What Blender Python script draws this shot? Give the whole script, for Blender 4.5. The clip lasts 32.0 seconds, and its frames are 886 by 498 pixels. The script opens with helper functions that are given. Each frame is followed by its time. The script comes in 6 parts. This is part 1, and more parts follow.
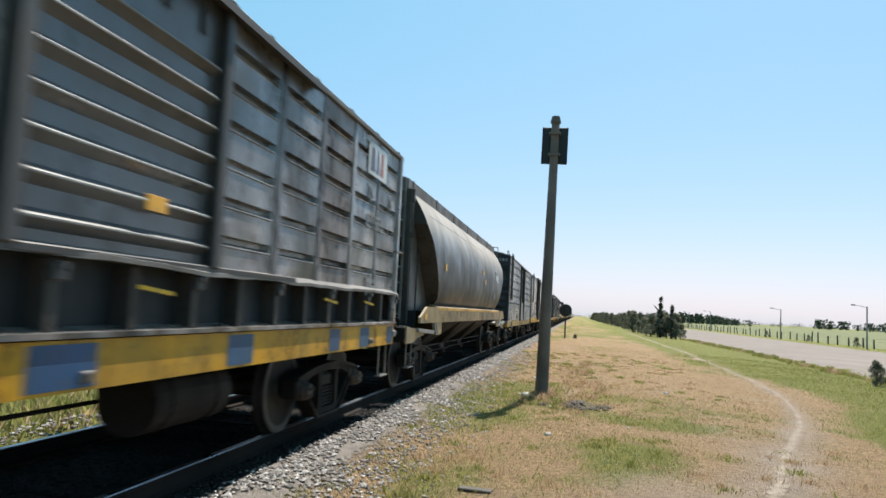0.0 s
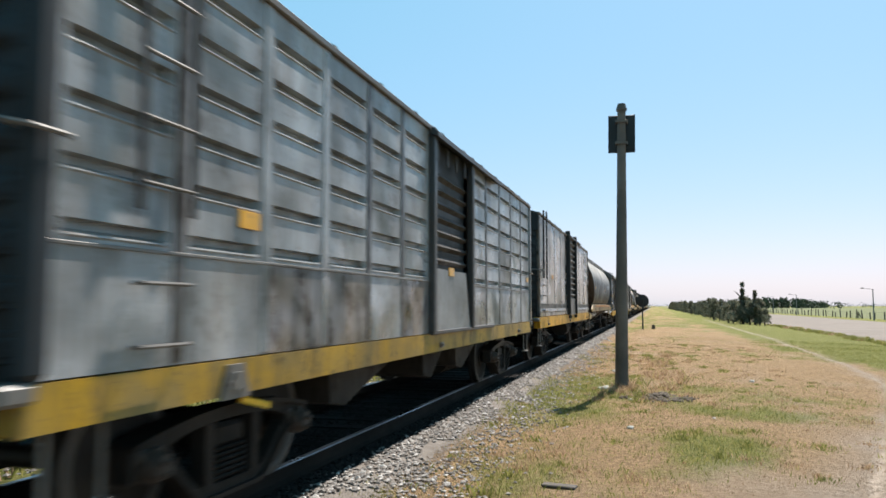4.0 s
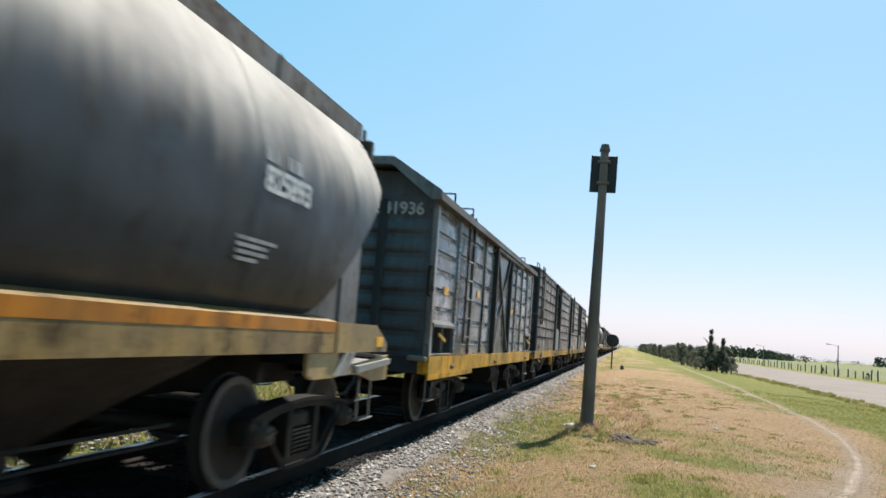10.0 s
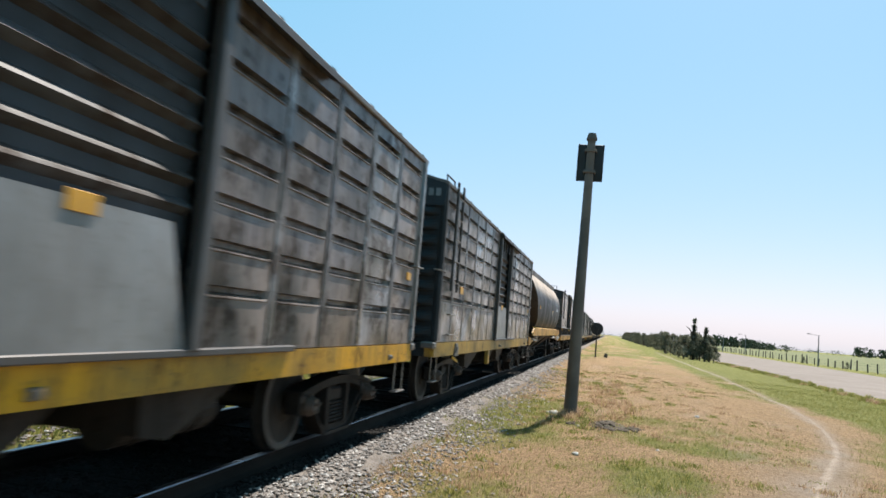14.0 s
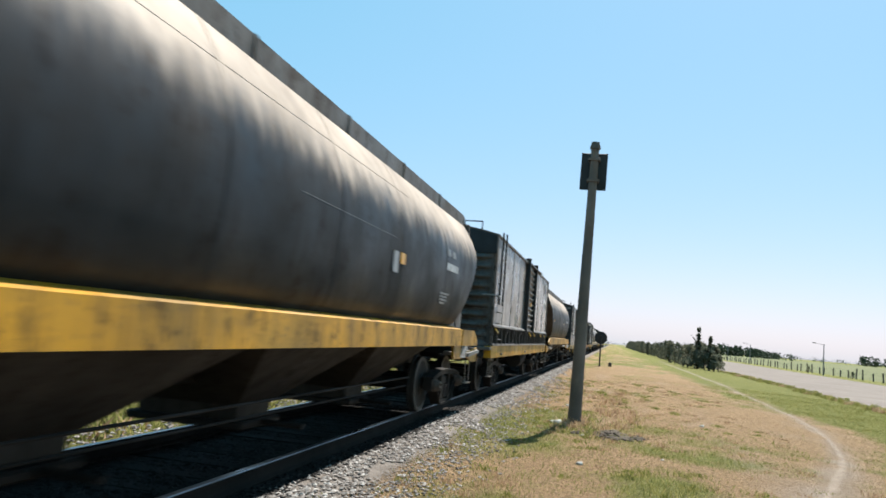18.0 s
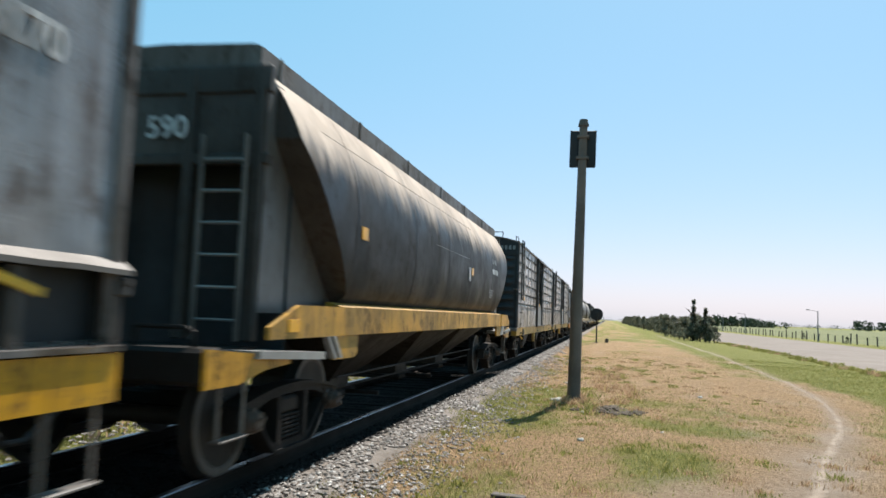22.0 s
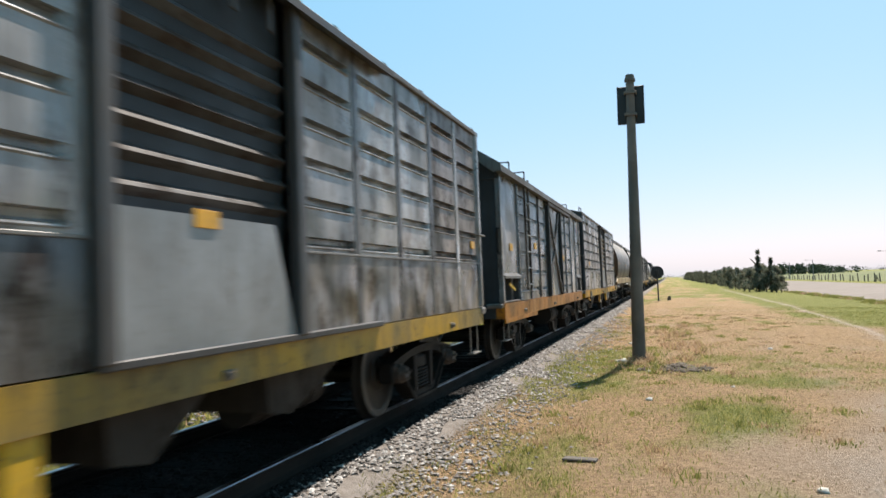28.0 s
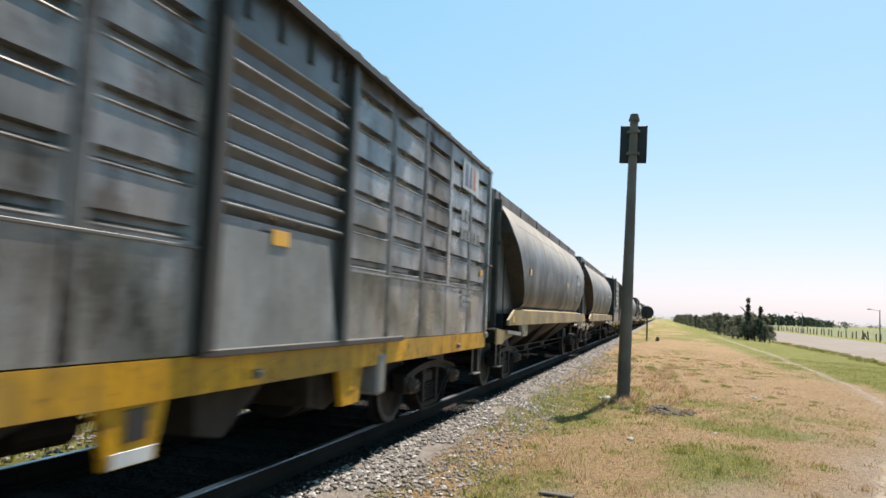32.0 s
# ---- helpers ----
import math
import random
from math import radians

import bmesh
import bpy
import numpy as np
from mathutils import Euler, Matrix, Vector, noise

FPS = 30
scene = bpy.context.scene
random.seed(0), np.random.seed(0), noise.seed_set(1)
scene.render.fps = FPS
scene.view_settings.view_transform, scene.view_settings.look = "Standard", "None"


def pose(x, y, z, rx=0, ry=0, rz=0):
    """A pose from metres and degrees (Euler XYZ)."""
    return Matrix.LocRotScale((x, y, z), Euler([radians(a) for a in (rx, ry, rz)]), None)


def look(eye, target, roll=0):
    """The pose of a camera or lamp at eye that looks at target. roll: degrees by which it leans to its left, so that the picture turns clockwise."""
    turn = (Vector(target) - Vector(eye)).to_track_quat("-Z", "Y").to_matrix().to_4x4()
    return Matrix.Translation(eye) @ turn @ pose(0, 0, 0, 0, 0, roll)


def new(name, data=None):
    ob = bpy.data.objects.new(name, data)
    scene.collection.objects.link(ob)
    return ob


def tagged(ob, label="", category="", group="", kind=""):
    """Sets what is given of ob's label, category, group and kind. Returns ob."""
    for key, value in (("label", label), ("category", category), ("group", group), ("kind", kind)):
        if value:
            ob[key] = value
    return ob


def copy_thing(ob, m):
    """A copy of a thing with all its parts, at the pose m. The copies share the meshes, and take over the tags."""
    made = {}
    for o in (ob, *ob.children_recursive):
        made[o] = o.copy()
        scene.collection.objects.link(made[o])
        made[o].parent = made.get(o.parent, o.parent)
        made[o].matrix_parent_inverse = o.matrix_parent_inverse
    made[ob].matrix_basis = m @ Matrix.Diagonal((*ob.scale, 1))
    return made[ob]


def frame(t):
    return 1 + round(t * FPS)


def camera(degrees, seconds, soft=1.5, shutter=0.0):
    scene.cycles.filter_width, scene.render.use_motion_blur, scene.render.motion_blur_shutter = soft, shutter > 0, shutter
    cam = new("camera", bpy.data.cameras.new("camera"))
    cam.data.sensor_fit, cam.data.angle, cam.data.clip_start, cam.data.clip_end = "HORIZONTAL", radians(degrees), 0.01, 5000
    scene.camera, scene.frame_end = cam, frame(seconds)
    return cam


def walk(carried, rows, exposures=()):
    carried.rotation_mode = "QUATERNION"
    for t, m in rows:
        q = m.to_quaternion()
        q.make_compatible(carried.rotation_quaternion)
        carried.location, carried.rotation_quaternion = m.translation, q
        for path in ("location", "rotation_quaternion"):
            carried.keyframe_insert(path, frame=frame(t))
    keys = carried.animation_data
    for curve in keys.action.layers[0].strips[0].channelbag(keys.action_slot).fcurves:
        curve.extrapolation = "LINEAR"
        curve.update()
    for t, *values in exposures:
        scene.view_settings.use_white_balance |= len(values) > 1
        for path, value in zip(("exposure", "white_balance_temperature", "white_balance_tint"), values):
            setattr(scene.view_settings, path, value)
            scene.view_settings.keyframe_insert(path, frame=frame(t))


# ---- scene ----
cam = camera(62.0, 32.0, soft=1.6, shutter=0.5)
EXPOSURE = 1.0
PATH = [
    (0, pose(4.05, 0, 1.4, 94.67, -2.73, 10.24)),
    (0.5, pose(4.05, 0, 1.4, 94.41, -2.44, 10.22)),
    (1, pose(4.05, 0, 1.4, 94.65, -3.90, 10.30)),
    (1.5, pose(4.05, 0, 1.4, 94.07, 0.72, 12.68)),
    (2, pose(4.05, 0, 1.4, 93.10, 1.20, 15.12)),
    (2.5, pose(4.05, 0, 1.4, 95.09, 2.06, 16.62)),
    (3, pose(4.05, 0, 1.4, 94.48, 1.29, 16.23)),
    (3.5, pose(4.05, 0, 1.4, 94.43, 0.58, 16.21)),
    (5.5, pose(4.05, 0, 1.4, 94.95, -1.61, 14.83)),
    (6, pose(4.05, 0, 1.4, 96.24, -2.81, 15.98)),
    (6.5, pose(4.05, 0, 1.4, 94.66, -3.45, 15.17)),
    (7, pose(4.05, 0, 1.4, 95.20, -3.31, 15.26)),
    (7.5, pose(4.05, 0, 1.4, 95.88, -2.49, 14.49)),
    (8, pose(4.05, 0, 1.4, 95.83, -3.40, 14.22)),
    (8.5, pose(4.05, 0, 1.4, 95.88, -3.36, 14.30)),
    (9, pose(4.05, 0, 1.4, 96.32, -4.04, 12.30)),
    (9.5, pose(4.05, 0, 1.4, 96.41, -4.62, 12.36)),
    (10, pose(4.05, 0, 1.4, 96.50, -4.21, 13.70)),
    (10.5, pose(4.05, 0, 1.4, 96.70, -3.91, 13.39)),
    (11, pose(4.05, 0, 1.4, 96.63, -3.58, 13.58)),
    (11.5, pose(4.05, 0, 1.4, 96.09, -3.83, 13.67)),
    (12, pose(4.05, 0, 1.4, 96.09, -3.78, 13.32)),
    (12.5, pose(4.05, 0, 1.4, 96.09, -3.91, 13.09)),
    (13, pose(4.05, 0, 1.4, 96.14, -4.10, 12.93)),
    (13.5, pose(4.05, 0, 1.4, 96.09, -4.53, 12.63)),
    (14, pose(4.05, 0, 1.4, 95.59, -4.65, 12.57)),
    (14.5, pose(4.05, 0, 1.4, 96.53, -3.01, 12.19)),
    (15, pose(4.05, 0, 1.4, 95.86, -4.75, 11.83)),
    (15.5, pose(4.05, 0, 1.4, 95.82, -5.53, 11.47)),
    (17.5, pose(4.05, 0, 1.4, 96.03, -5.11, 13.64)),
    (18, pose(4.05, 0, 1.4, 96.25, -4.66, 12.85)),
    (18.5, pose(4.05, 0, 1.4, 95.61, -2.89, 11.69)),
    (19, pose(4.05, 0, 1.4, 95.52, -2.89, 12.01)),
    (19.5, pose(4.05, 0, 1.4, 95.90, -2.90, 12.13)),
    (20, pose(4.05, 0, 1.4, 96.61, -2.02, 12.78)),
    (20.5, pose(4.05, 0, 1.4, 96.54, -1.61, 12.61)),
    (21, pose(4.05, 0, 1.4, 96.39, -1.21, 12.79)),
    (21.5, pose(4.05, 0, 1.4, 96.39, -0.69, 12.78)),
    (22, pose(4.05, 0, 1.4, 95.02, -2.06, 12.56)),
    (22.5, pose(4.05, 0, 1.4, 94.95, -2.18, 13.72)),
    (23, pose(4.05, 0, 1.4, 94.96, -2.10, 13.81)),
    (23.5, pose(4.05, 0, 1.4, 93.98, -2.80, 12.84)),
    (24, pose(4.05, 0, 1.4, 95.11, 0.07, 17.86)),
    (24.5, pose(4.05, 0, 1.4, 92.32, -0.75, 20.17)),
    (26.5, pose(4.05, 0, 1.4, 93.78, -1.28, 16.27)),
    (27, pose(4.05, 0, 1.4, 94.12, -1.29, 16.32)),
    (27.5, pose(4.05, 0, 1.4, 93.99, 0.24, 16.52)),
    (28, pose(4.05, 0, 1.4, 92.84, 2.22, 17.04)),
    (28.5, pose(4.05, 0, 1.4, 95.73, -1.06, 16.82)),
    (29, pose(4.05, 0, 1.4, 94.99, -2.71, 16.40)),
    (29.5, pose(4.05, 0, 1.4, 95.43, -2.54, 15.55)),
    (30, pose(4.05, 0, 1.4, 95.12, -3.81, 14.84)),
    (30.5, pose(4.05, 0, 1.4, 94.85, -3.87, 15.79)),
    (31, pose(4.05, 0, 1.4, 94.57, -2.62, 16.36)),
    (31.5, pose(4.05, 0, 1.4, 94.12, -2.76, 16.29)),
    (32, pose(4.05, 0, 1.4, 94.61, -2.47, 16.26)),
]
GRADE = [(0, -0.03, 6500, 10), (3, -0.02, 6550, 11), (6, 0.06, 6700, 13), (7, 0.02, 6600, 12), (8, -0.03, 6500, 11), (9, 0.07, 6700, 12), (10, 0.03, 6620, 11), (11, 0.04, 6650, 12),
         (12, -0.06, 6480, 10), (13, 0.0, 6580, 12), (14, 0.02, 6600, 12), (15, -0.07, 6450, 10), (18, 0.0, 6500, 10), (20, 0.02, 6600, 12), (22, -0.03, 6550, 11), (24, 0.04, 6650, 12),
         (27, 0.16, 6880, 14), (29, 0.03, 6680, 12.5), (30, 0.06, 6740, 13), (31, 0.10, 6840, 13.5), (32, 0.08, 6880, 13.5)]
walk(cam, PATH, [(t, EXPOSURE + stops, kelvin, tint) for t, stops, kelvin, tint in GRADE])

# ---------------------------------------------------------------- light
SUN_EL, SUN_AZ = 58.0, 14.0          # degrees up, degrees from +y towards +x
world = bpy.data.worlds.new("sky")
scene.world = world
world.use_nodes = True
wn = world.node_tree.nodes
sky = wn.new("ShaderNodeTexSky")
sky.sky_type = "NISHITA"
sky.sun_disc = False
sky.sun_elevation = radians(SUN_EL)
sky.sun_rotation = radians(SUN_AZ)
sky.air_density, sky.dust_density, sky.ozone_density = 1.0, 0.7, 1.0
wn["Background"].inputs["Strength"].default_value = 0.068
# thin bright haze: each colour of the clear sky is flattened by its own amount
clear, veil = wn.new("ShaderNodeMix"), wn.new("ShaderNodeMix")
for node, mode, tint in ((clear, "MULTIPLY", (0.81, 0.44, 0.45, 1)), (veil, "ADD", (0.27, 3.24, 4.4, 1))):
    node.data_type, node.blend_type, node.inputs[0].default_value, node.inputs[7].default_value = "RGBA", mode, 1.0, tint
world.node_tree.links.new(sky.outputs[0], clear.inputs[6])
world.node_tree.links.new(clear.outputs[2], veil.inputs[6])
world.node_tree.links.new(veil.outputs[2], wn["Background"].inputs[0])
sun = new("sun", bpy.data.lights.new("sun", "SUN"))
sun.data.energy, sun.data.angle, sun.data.color = 5.0, radians(0.55), (1.0, 0.95, 0.87)
_a, _e = radians(SUN_AZ), radians(SUN_EL)
sun.matrix_world = look((0, 0, 60), (-math.sin(_a) * math.cos(_e), -math.cos(_a) * math.cos(_e), 60 - math.sin(_e)))


# ---------------------------------------------------------------- materials
def nodes_of(name):
    m = bpy.data.materials.new(name)
    m.use_nodes = True
    return m, m.node_tree.nodes, m.node_tree.links, m.node_tree.nodes["Principled BSDF"]


def ramp(ns, stops):
    r = ns.new("ShaderNodeValToRGB")
    els = r.color_ramp.elements
    while len(els) < len(stops):
        els.new(0.5)
    for e, (p, c) in zip(els, stops):
        e.position, e.color = p, (*c, 1)
    return r


def coords(ns, ls, stretch=(1, 1, 1)):
    """Object coordinates, shifted by the object's own random number."""
    tc, oi, ad, mp = (ns.new(k) for k in ("ShaderNodeTexCoord", "ShaderNodeObjectInfo", "ShaderNodeVectorMath", "ShaderNodeMapping"))
    ad.operation = "MULTIPLY_ADD"
    ad.inputs[1].default_value = (1, 1, 1)
    sc = ns.new("ShaderNodeMath")
    sc.operation = "MULTIPLY"
    sc.inputs[1].default_value = 71.0
    ls.new(oi.outputs["Random"], sc.inputs[0])
    ls.new(tc.outputs["Object"], ad.inputs[0])
    ls.new(sc.outputs[0], ad.inputs[2])
    ls.new(ad.outputs[0], mp.inputs[0])
    mp.inputs["Scale"].default_value = stretch
    return mp, oi


def noise_tex(ns, ls, vec, scale, detail=5, rough=0.6):
    n = ns.new("ShaderNodeTexNoise")
    n.inputs["Scale"].default_value, n.inputs["Detail"].default_value, n.inputs["Roughness"].default_value = scale, detail, rough
    ls.new(vec.outputs[0], n.inputs["Vector"])
    return n


def mix(ns, ls, fac, a, b, mode="MIX"):
    m = ns.new("ShaderNodeMix")
    m.data_type, m.blend_type = "RGBA", mode
    for sock, val in ((m.inputs[0], fac), (m.inputs[6], a), (m.inputs[7], b)):
        if isinstance(val, (int, float)):
            sock.default_value = val
        elif isinstance(val, tuple):
            sock.default_value = (*val, 1)
        else:
            ls.new(val, sock)
    return m.outputs[2]


def worn(name, base, dirt, spot, amount=0.5, streak=0.5, rough=0.55, metal=0.0, vary=0.35, bump=0.15, big=0.9, spots=0.5, mottle=0.25, dust=None, shine=0.5, wave=0.0, blotch=0.0, ripple=0.95, sheen=0.0):
    """Weathered paint: patches of dirt, vertical streaks, rust spots, a shade of its own for each piece."""
    m, ns, ls, bs = nodes_of(name)
    mp, oi = coords(ns, ls)
    ms, _ = coords(ns, ls, (5.0, 5.0, 0.5))
    patch = noise_tex(ns, ls, mp, big, 6, 0.65)
    fine = noise_tex(ns, ls, mp, 18, 4, 0.6)
    st = noise_tex(ns, ls, ms, 1.0, 4, 0.6)
    rp = ramp(ns, [(0.5 - amount * 0.28, (0, 0, 0)), (0.62, (1, 1, 1))])
    ls.new(patch.outputs[0], rp.inputs[0])
    rs = ramp(ns, [(0.5, (0, 0, 0)), (0.72, (streak, streak, streak))])
    ls.new(st.outputs[0], rs.inputs[0])
    rf = ramp(ns, [(0.60, (0, 0, 0)), (0.68, (spots, spots, spots))])
    ls.new(fine.outputs[0], rf.inputs[0])
    c = mix(ns, ls, rp.outputs[0], base, dirt)
    c = mix(ns, ls, rs.outputs[0], c, tuple(0.5 * (d + s) for d, s in zip(dirt, spot)))
    c = mix(ns, ls, rf.outputs[0], c, spot)
    masks = []
    if blotch:
        # ragged brown blotches drawn out downwards, and thin runs of rust
        mb_, _ = coords(ns, ls, (1.0, 1.0, 0.6))
        mr_, _ = coords(ns, ls, (1.0, 1.0, 0.06))
        nb, nr = noise_tex(ns, ls, mb_, 3.8, 9, 0.8), noise_tex(ns, ls, mr_, 16.0, 3, 0.6)
        for tex, lo, hi, k in ((nb, 0.585 - 0.10 * blotch, 0.635 - 0.08 * blotch, min(1.0, blotch + 0.15)), (nr, 0.53, 0.64, 0.75 * blotch)):
            rb = ramp(ns, [(lo, (0, 0, 0)), (hi, (k, k, k))])
            ls.new(tex.outputs[0], rb.inputs[0])
            masks.append(rb.outputs[0])
            c = mix(ns, ls, rb.outputs[0], c, tuple(0.1 * d + 0.9 * e for d, e in zip(dirt, spot)))
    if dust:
        # dust by height, running in tongues; on hoppers it also paints the sunlit top
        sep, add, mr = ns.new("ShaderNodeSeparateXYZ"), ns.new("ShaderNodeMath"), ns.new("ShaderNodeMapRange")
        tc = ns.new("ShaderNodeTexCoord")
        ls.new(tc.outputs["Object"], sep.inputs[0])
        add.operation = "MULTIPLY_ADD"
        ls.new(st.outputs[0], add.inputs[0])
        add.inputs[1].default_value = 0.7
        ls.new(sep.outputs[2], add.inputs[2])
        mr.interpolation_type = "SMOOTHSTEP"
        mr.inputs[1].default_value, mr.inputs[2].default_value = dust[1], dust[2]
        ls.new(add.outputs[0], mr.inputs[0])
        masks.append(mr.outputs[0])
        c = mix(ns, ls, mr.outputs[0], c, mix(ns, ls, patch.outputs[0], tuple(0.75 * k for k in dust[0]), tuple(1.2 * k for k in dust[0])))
    wide = noise_tex(ns, ls, mp, big * 0.55, 5, 0.7)
    rw = ramp(ns, [(0.36, (1 - mottle,) * 3), (0.64, (1 + 0.5 * mottle,) * 3)])
    ls.new(wide.outputs[0], rw.inputs[0])
    c = mix(ns, ls, 1.0, c, rw.outputs[0], "MULTIPLY")
    rv = ramp(ns, [(0.0, (1 - vary,) * 3), (1.0, (1 + vary * 0.6,) * 3)])
    ls.new(oi.outputs["Random"], rv.inputs[0])
    c = mix(ns, ls, 1.0, c, rv.outputs[0], "MULTIPLY")
    ls.new(c, bs.inputs["Base Color"])
    rr = ramp(ns, [(0.3, (rough - 0.12,) * 3), (0.7, (min(1, rough + 0.2),) * 3)])
    ls.new(patch.outputs[0], rr.inputs[0])
    ls.new(rr.outputs[0], bs.inputs["Roughness"])
    bs.inputs["Metallic"].default_value = metal
    bs.inputs["Specular IOR Level"].default_value = shine
    gloss = shine
    for mask in masks:
        # dirt and dust are matt
        k1, k2 = ns.new("ShaderNodeMath"), ns.new("ShaderNodeMath")
        k1.operation, k2.operation = "MULTIPLY_ADD", "MULTIPLY"
        ls.new(mask, k1.inputs[0])
        k1.inputs[1].default_value, k1.inputs[2].default_value = -0.92, 1.0
        ls.new(k1.outputs[0], k2.inputs[0])
        if isinstance(gloss, float):
            k2.inputs[1].default_value = gloss
        else:
            ls.new(gloss, k2.inputs[1])
        gloss = k2.outputs[0]
    if masks:
        ls.new(gloss, bs.inputs["Specular IOR Level"])
    if sheen:
        # a film of dry dust
        bs.inputs["Sheen Weight"].default_value, bs.inputs["Sheen Roughness"].default_value = sheen, 0.45
        bs.inputs["Sheen Tint"].default_value = (0.95, 0.82, 0.7, 1)
    if bump:
        bp = ns.new("ShaderNodeBump")
        bp.inputs["Strength"].default_value, bp.inputs["Distance"].default_value = bump, 0.02
        low = noise_tex(ns, ls, mp, 2.6, 1.5, 0.4)
        hs = ns.new("ShaderNodeMath")
        hs.operation = "MULTIPLY_ADD"
        hs.inputs[1].default_value = 0.08
        ls.new(fine.outputs[0], hs.inputs[0])
        ls.new(low.outputs[0], hs.inputs[2])
        ls.new(hs.outputs[0], bp.inputs["Height"])
        ls.new(bp.outputs[0], bs.inputs["Normal"])
        if wave:
            # the thin sheet is buckled between its posts
            wv = noise_tex(ns, ls, mp, ripple, 1.2, 0.4)
            bw = ns.new("ShaderNodeBump")
            bw.inputs["Strength"].default_value, bw.inputs["Distance"].default_value = 1.0, wave
            ls.new(wv.outputs[0], bw.inputs["Height"])
            ls.new(bw.outputs[0], bp.inputs["Normal"])
    return m


GREY = worn("grey_side_paint", (0.158, 0.157, 0.16), (0.10, 0.09, 0.083), (0.045, 0.031, 0.025), 0.5, 0.8, 0.27, vary=0.2, bump=0.4, big=1.3, mottle=0.4, wave=0.2, blotch=0.6, shine=1.0, sheen=0.06)
BROWN = worn("rust_brown_side_paint", (0.112, 0.079, 0.065), (0.12, 0.097, 0.085), (0.028, 0.02, 0.016), 0.5, 0.8, 0.38, vary=0.2, bump=0.4, big=1.2, mottle=0.45, wave=0.2, blotch=0.8, shine=0.55, sheen=0.05)
STAINED = worn("stained_side_post_paint", (0.052, 0.043, 0.037), (0.085, 0.078, 0.073), (0.03, 0.022, 0.018), 0.5, 0.9, 0.35, vary=0.2, bump=0.3, big=1.6, blotch=0.8, shine=0.6)
SMOOTH = worn("pale_grey_side_paint", (0.148, 0.156, 0.167), (0.10, 0.092, 0.085), (0.05, 0.034, 0.027), 0.5, 1.0, 0.25, vary=0.1, bump=0.45, big=1.0, mottle=0.45, wave=0.14, blotch=0.55, shine=0.85, sheen=0.08, dust=((0.20, 0.20, 0.20), 2.2, 1.65))
DULL = worn("dull_grey_brown_side_paint", (0.18, 0.169, 0.16), (0.098, 0.082, 0.072), (0.034, 0.024, 0.019), 0.5, 0.8, 0.3, vary=0.2, bump=0.4, big=1.3, mottle=0.45, wave=0.2, blotch=0.95, shine=0.9, sheen=0.08)
SLATE = worn("slate_blue_side_paint", (0.112, 0.128, 0.152), (0.085, 0.092, 0.101), (0.048, 0.035, 0.028), 0.5, 0.6, 0.27, vary=0.12, bump=0.4, big=1.1, mottle=0.4, wave=0.2, blotch=0.35, shine=1.0, sheen=0.05)
# lighter than GREY: sunlight on one wagon's side is put into the colour
SUNLITSIDE = worn("sunlit_grey_side_paint", (0.29, 0.295, 0.30), (0.21, 0.20, 0.192), (0.09, 0.067, 0.055), 0.4, 0.7, 0.3, vary=0.12, bump=0.4, big=1.2, mottle=0.35, wave=0.2, blotch=0.4)
PLATE = worn("light_grey_door_plate", (0.235, 0.236, 0.237), (0.175, 0.17, 0.165), (0.11, 0.085, 0.07), 0.3, 0.4, 0.38, vary=0.08, bump=0.25, wave=0.06, blotch=0.2)
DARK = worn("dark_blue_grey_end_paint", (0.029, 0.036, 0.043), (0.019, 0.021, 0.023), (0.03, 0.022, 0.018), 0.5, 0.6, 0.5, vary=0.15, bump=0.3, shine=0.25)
POSTS = worn("dark_post_paint", (0.042, 0.045, 0.049), (0.05, 0.04, 0.034), (0.04, 0.028, 0.022), 0.5, 0.5, 0.5, vary=0.3)
ROOF = worn("roof_sheet_metal", (0.105, 0.098, 0.092), (0.075, 0.06, 0.051), (0.06, 0.038, 0.027), 0.5, 0.3, 0.55, vary=0.15)
YELLOW = worn("worn_yellow_sill_paint", (0.616, 0.2992, 0.0088), (0.4048, 0.2288, 0.0352), (0.0704, 0.044, 0.0308), 0.1, 0.4, 0.42, vary=0.1, spots=0.7, mottle=0.25, blotch=0.55, shine=0.25)
OCHRE = worn("faded_ochre_sill_paint", (0.33, 0.215, 0.075), (0.21, 0.155, 0.085), (0.08, 0.055, 0.042), 0.25, 0.5, 0.5, vary=0.12, spots=0.8, blotch=0.3)
LIME = worn("dirty_yellow_sill_paint", (0.4508, 0.2484, 0.01656), (0.23, 0.161, 0.0598), (0.0736, 0.0552, 0.0414), 0.4, 0.7, 0.42, vary=0.12, spots=0.8, blotch=0.45, shine=0.25)
ORANGE = worn("orange_sill_paint", (0.4085, 0.1425, 0.00665), (0.247, 0.1092, 0.02375), (0.0665, 0.038, 0.0247), 0.15, 0.5, 0.42, vary=0.1, spots=0.7, blotch=0.5, shine=0.25)
BLUE = worn("blue_overpaint", (0.008, 0.06, 0.17), (0.02, 0.06, 0.11), (0.07, 0.055, 0.02), 0.3, 0.5, 0.5, vary=0.2, spots=0.8)
# dark flank and pale dusty top also paint the curve's shade and sunlight
HOPPER = worn("dusty_sunlit_hopper_paint", (0.0115, 0.0155, 0.021), (0.01, 0.011, 0.0125), (0.022, 0.015, 0.0115), 0.45, 0.3, 0.5, vary=0.1, bump=0.12, spots=0.3, mottle=0.3, dust=((0.49, 0.405, 0.34), 3.02, 3.55), shine=0.28, wave=0.05, blotch=0.45)
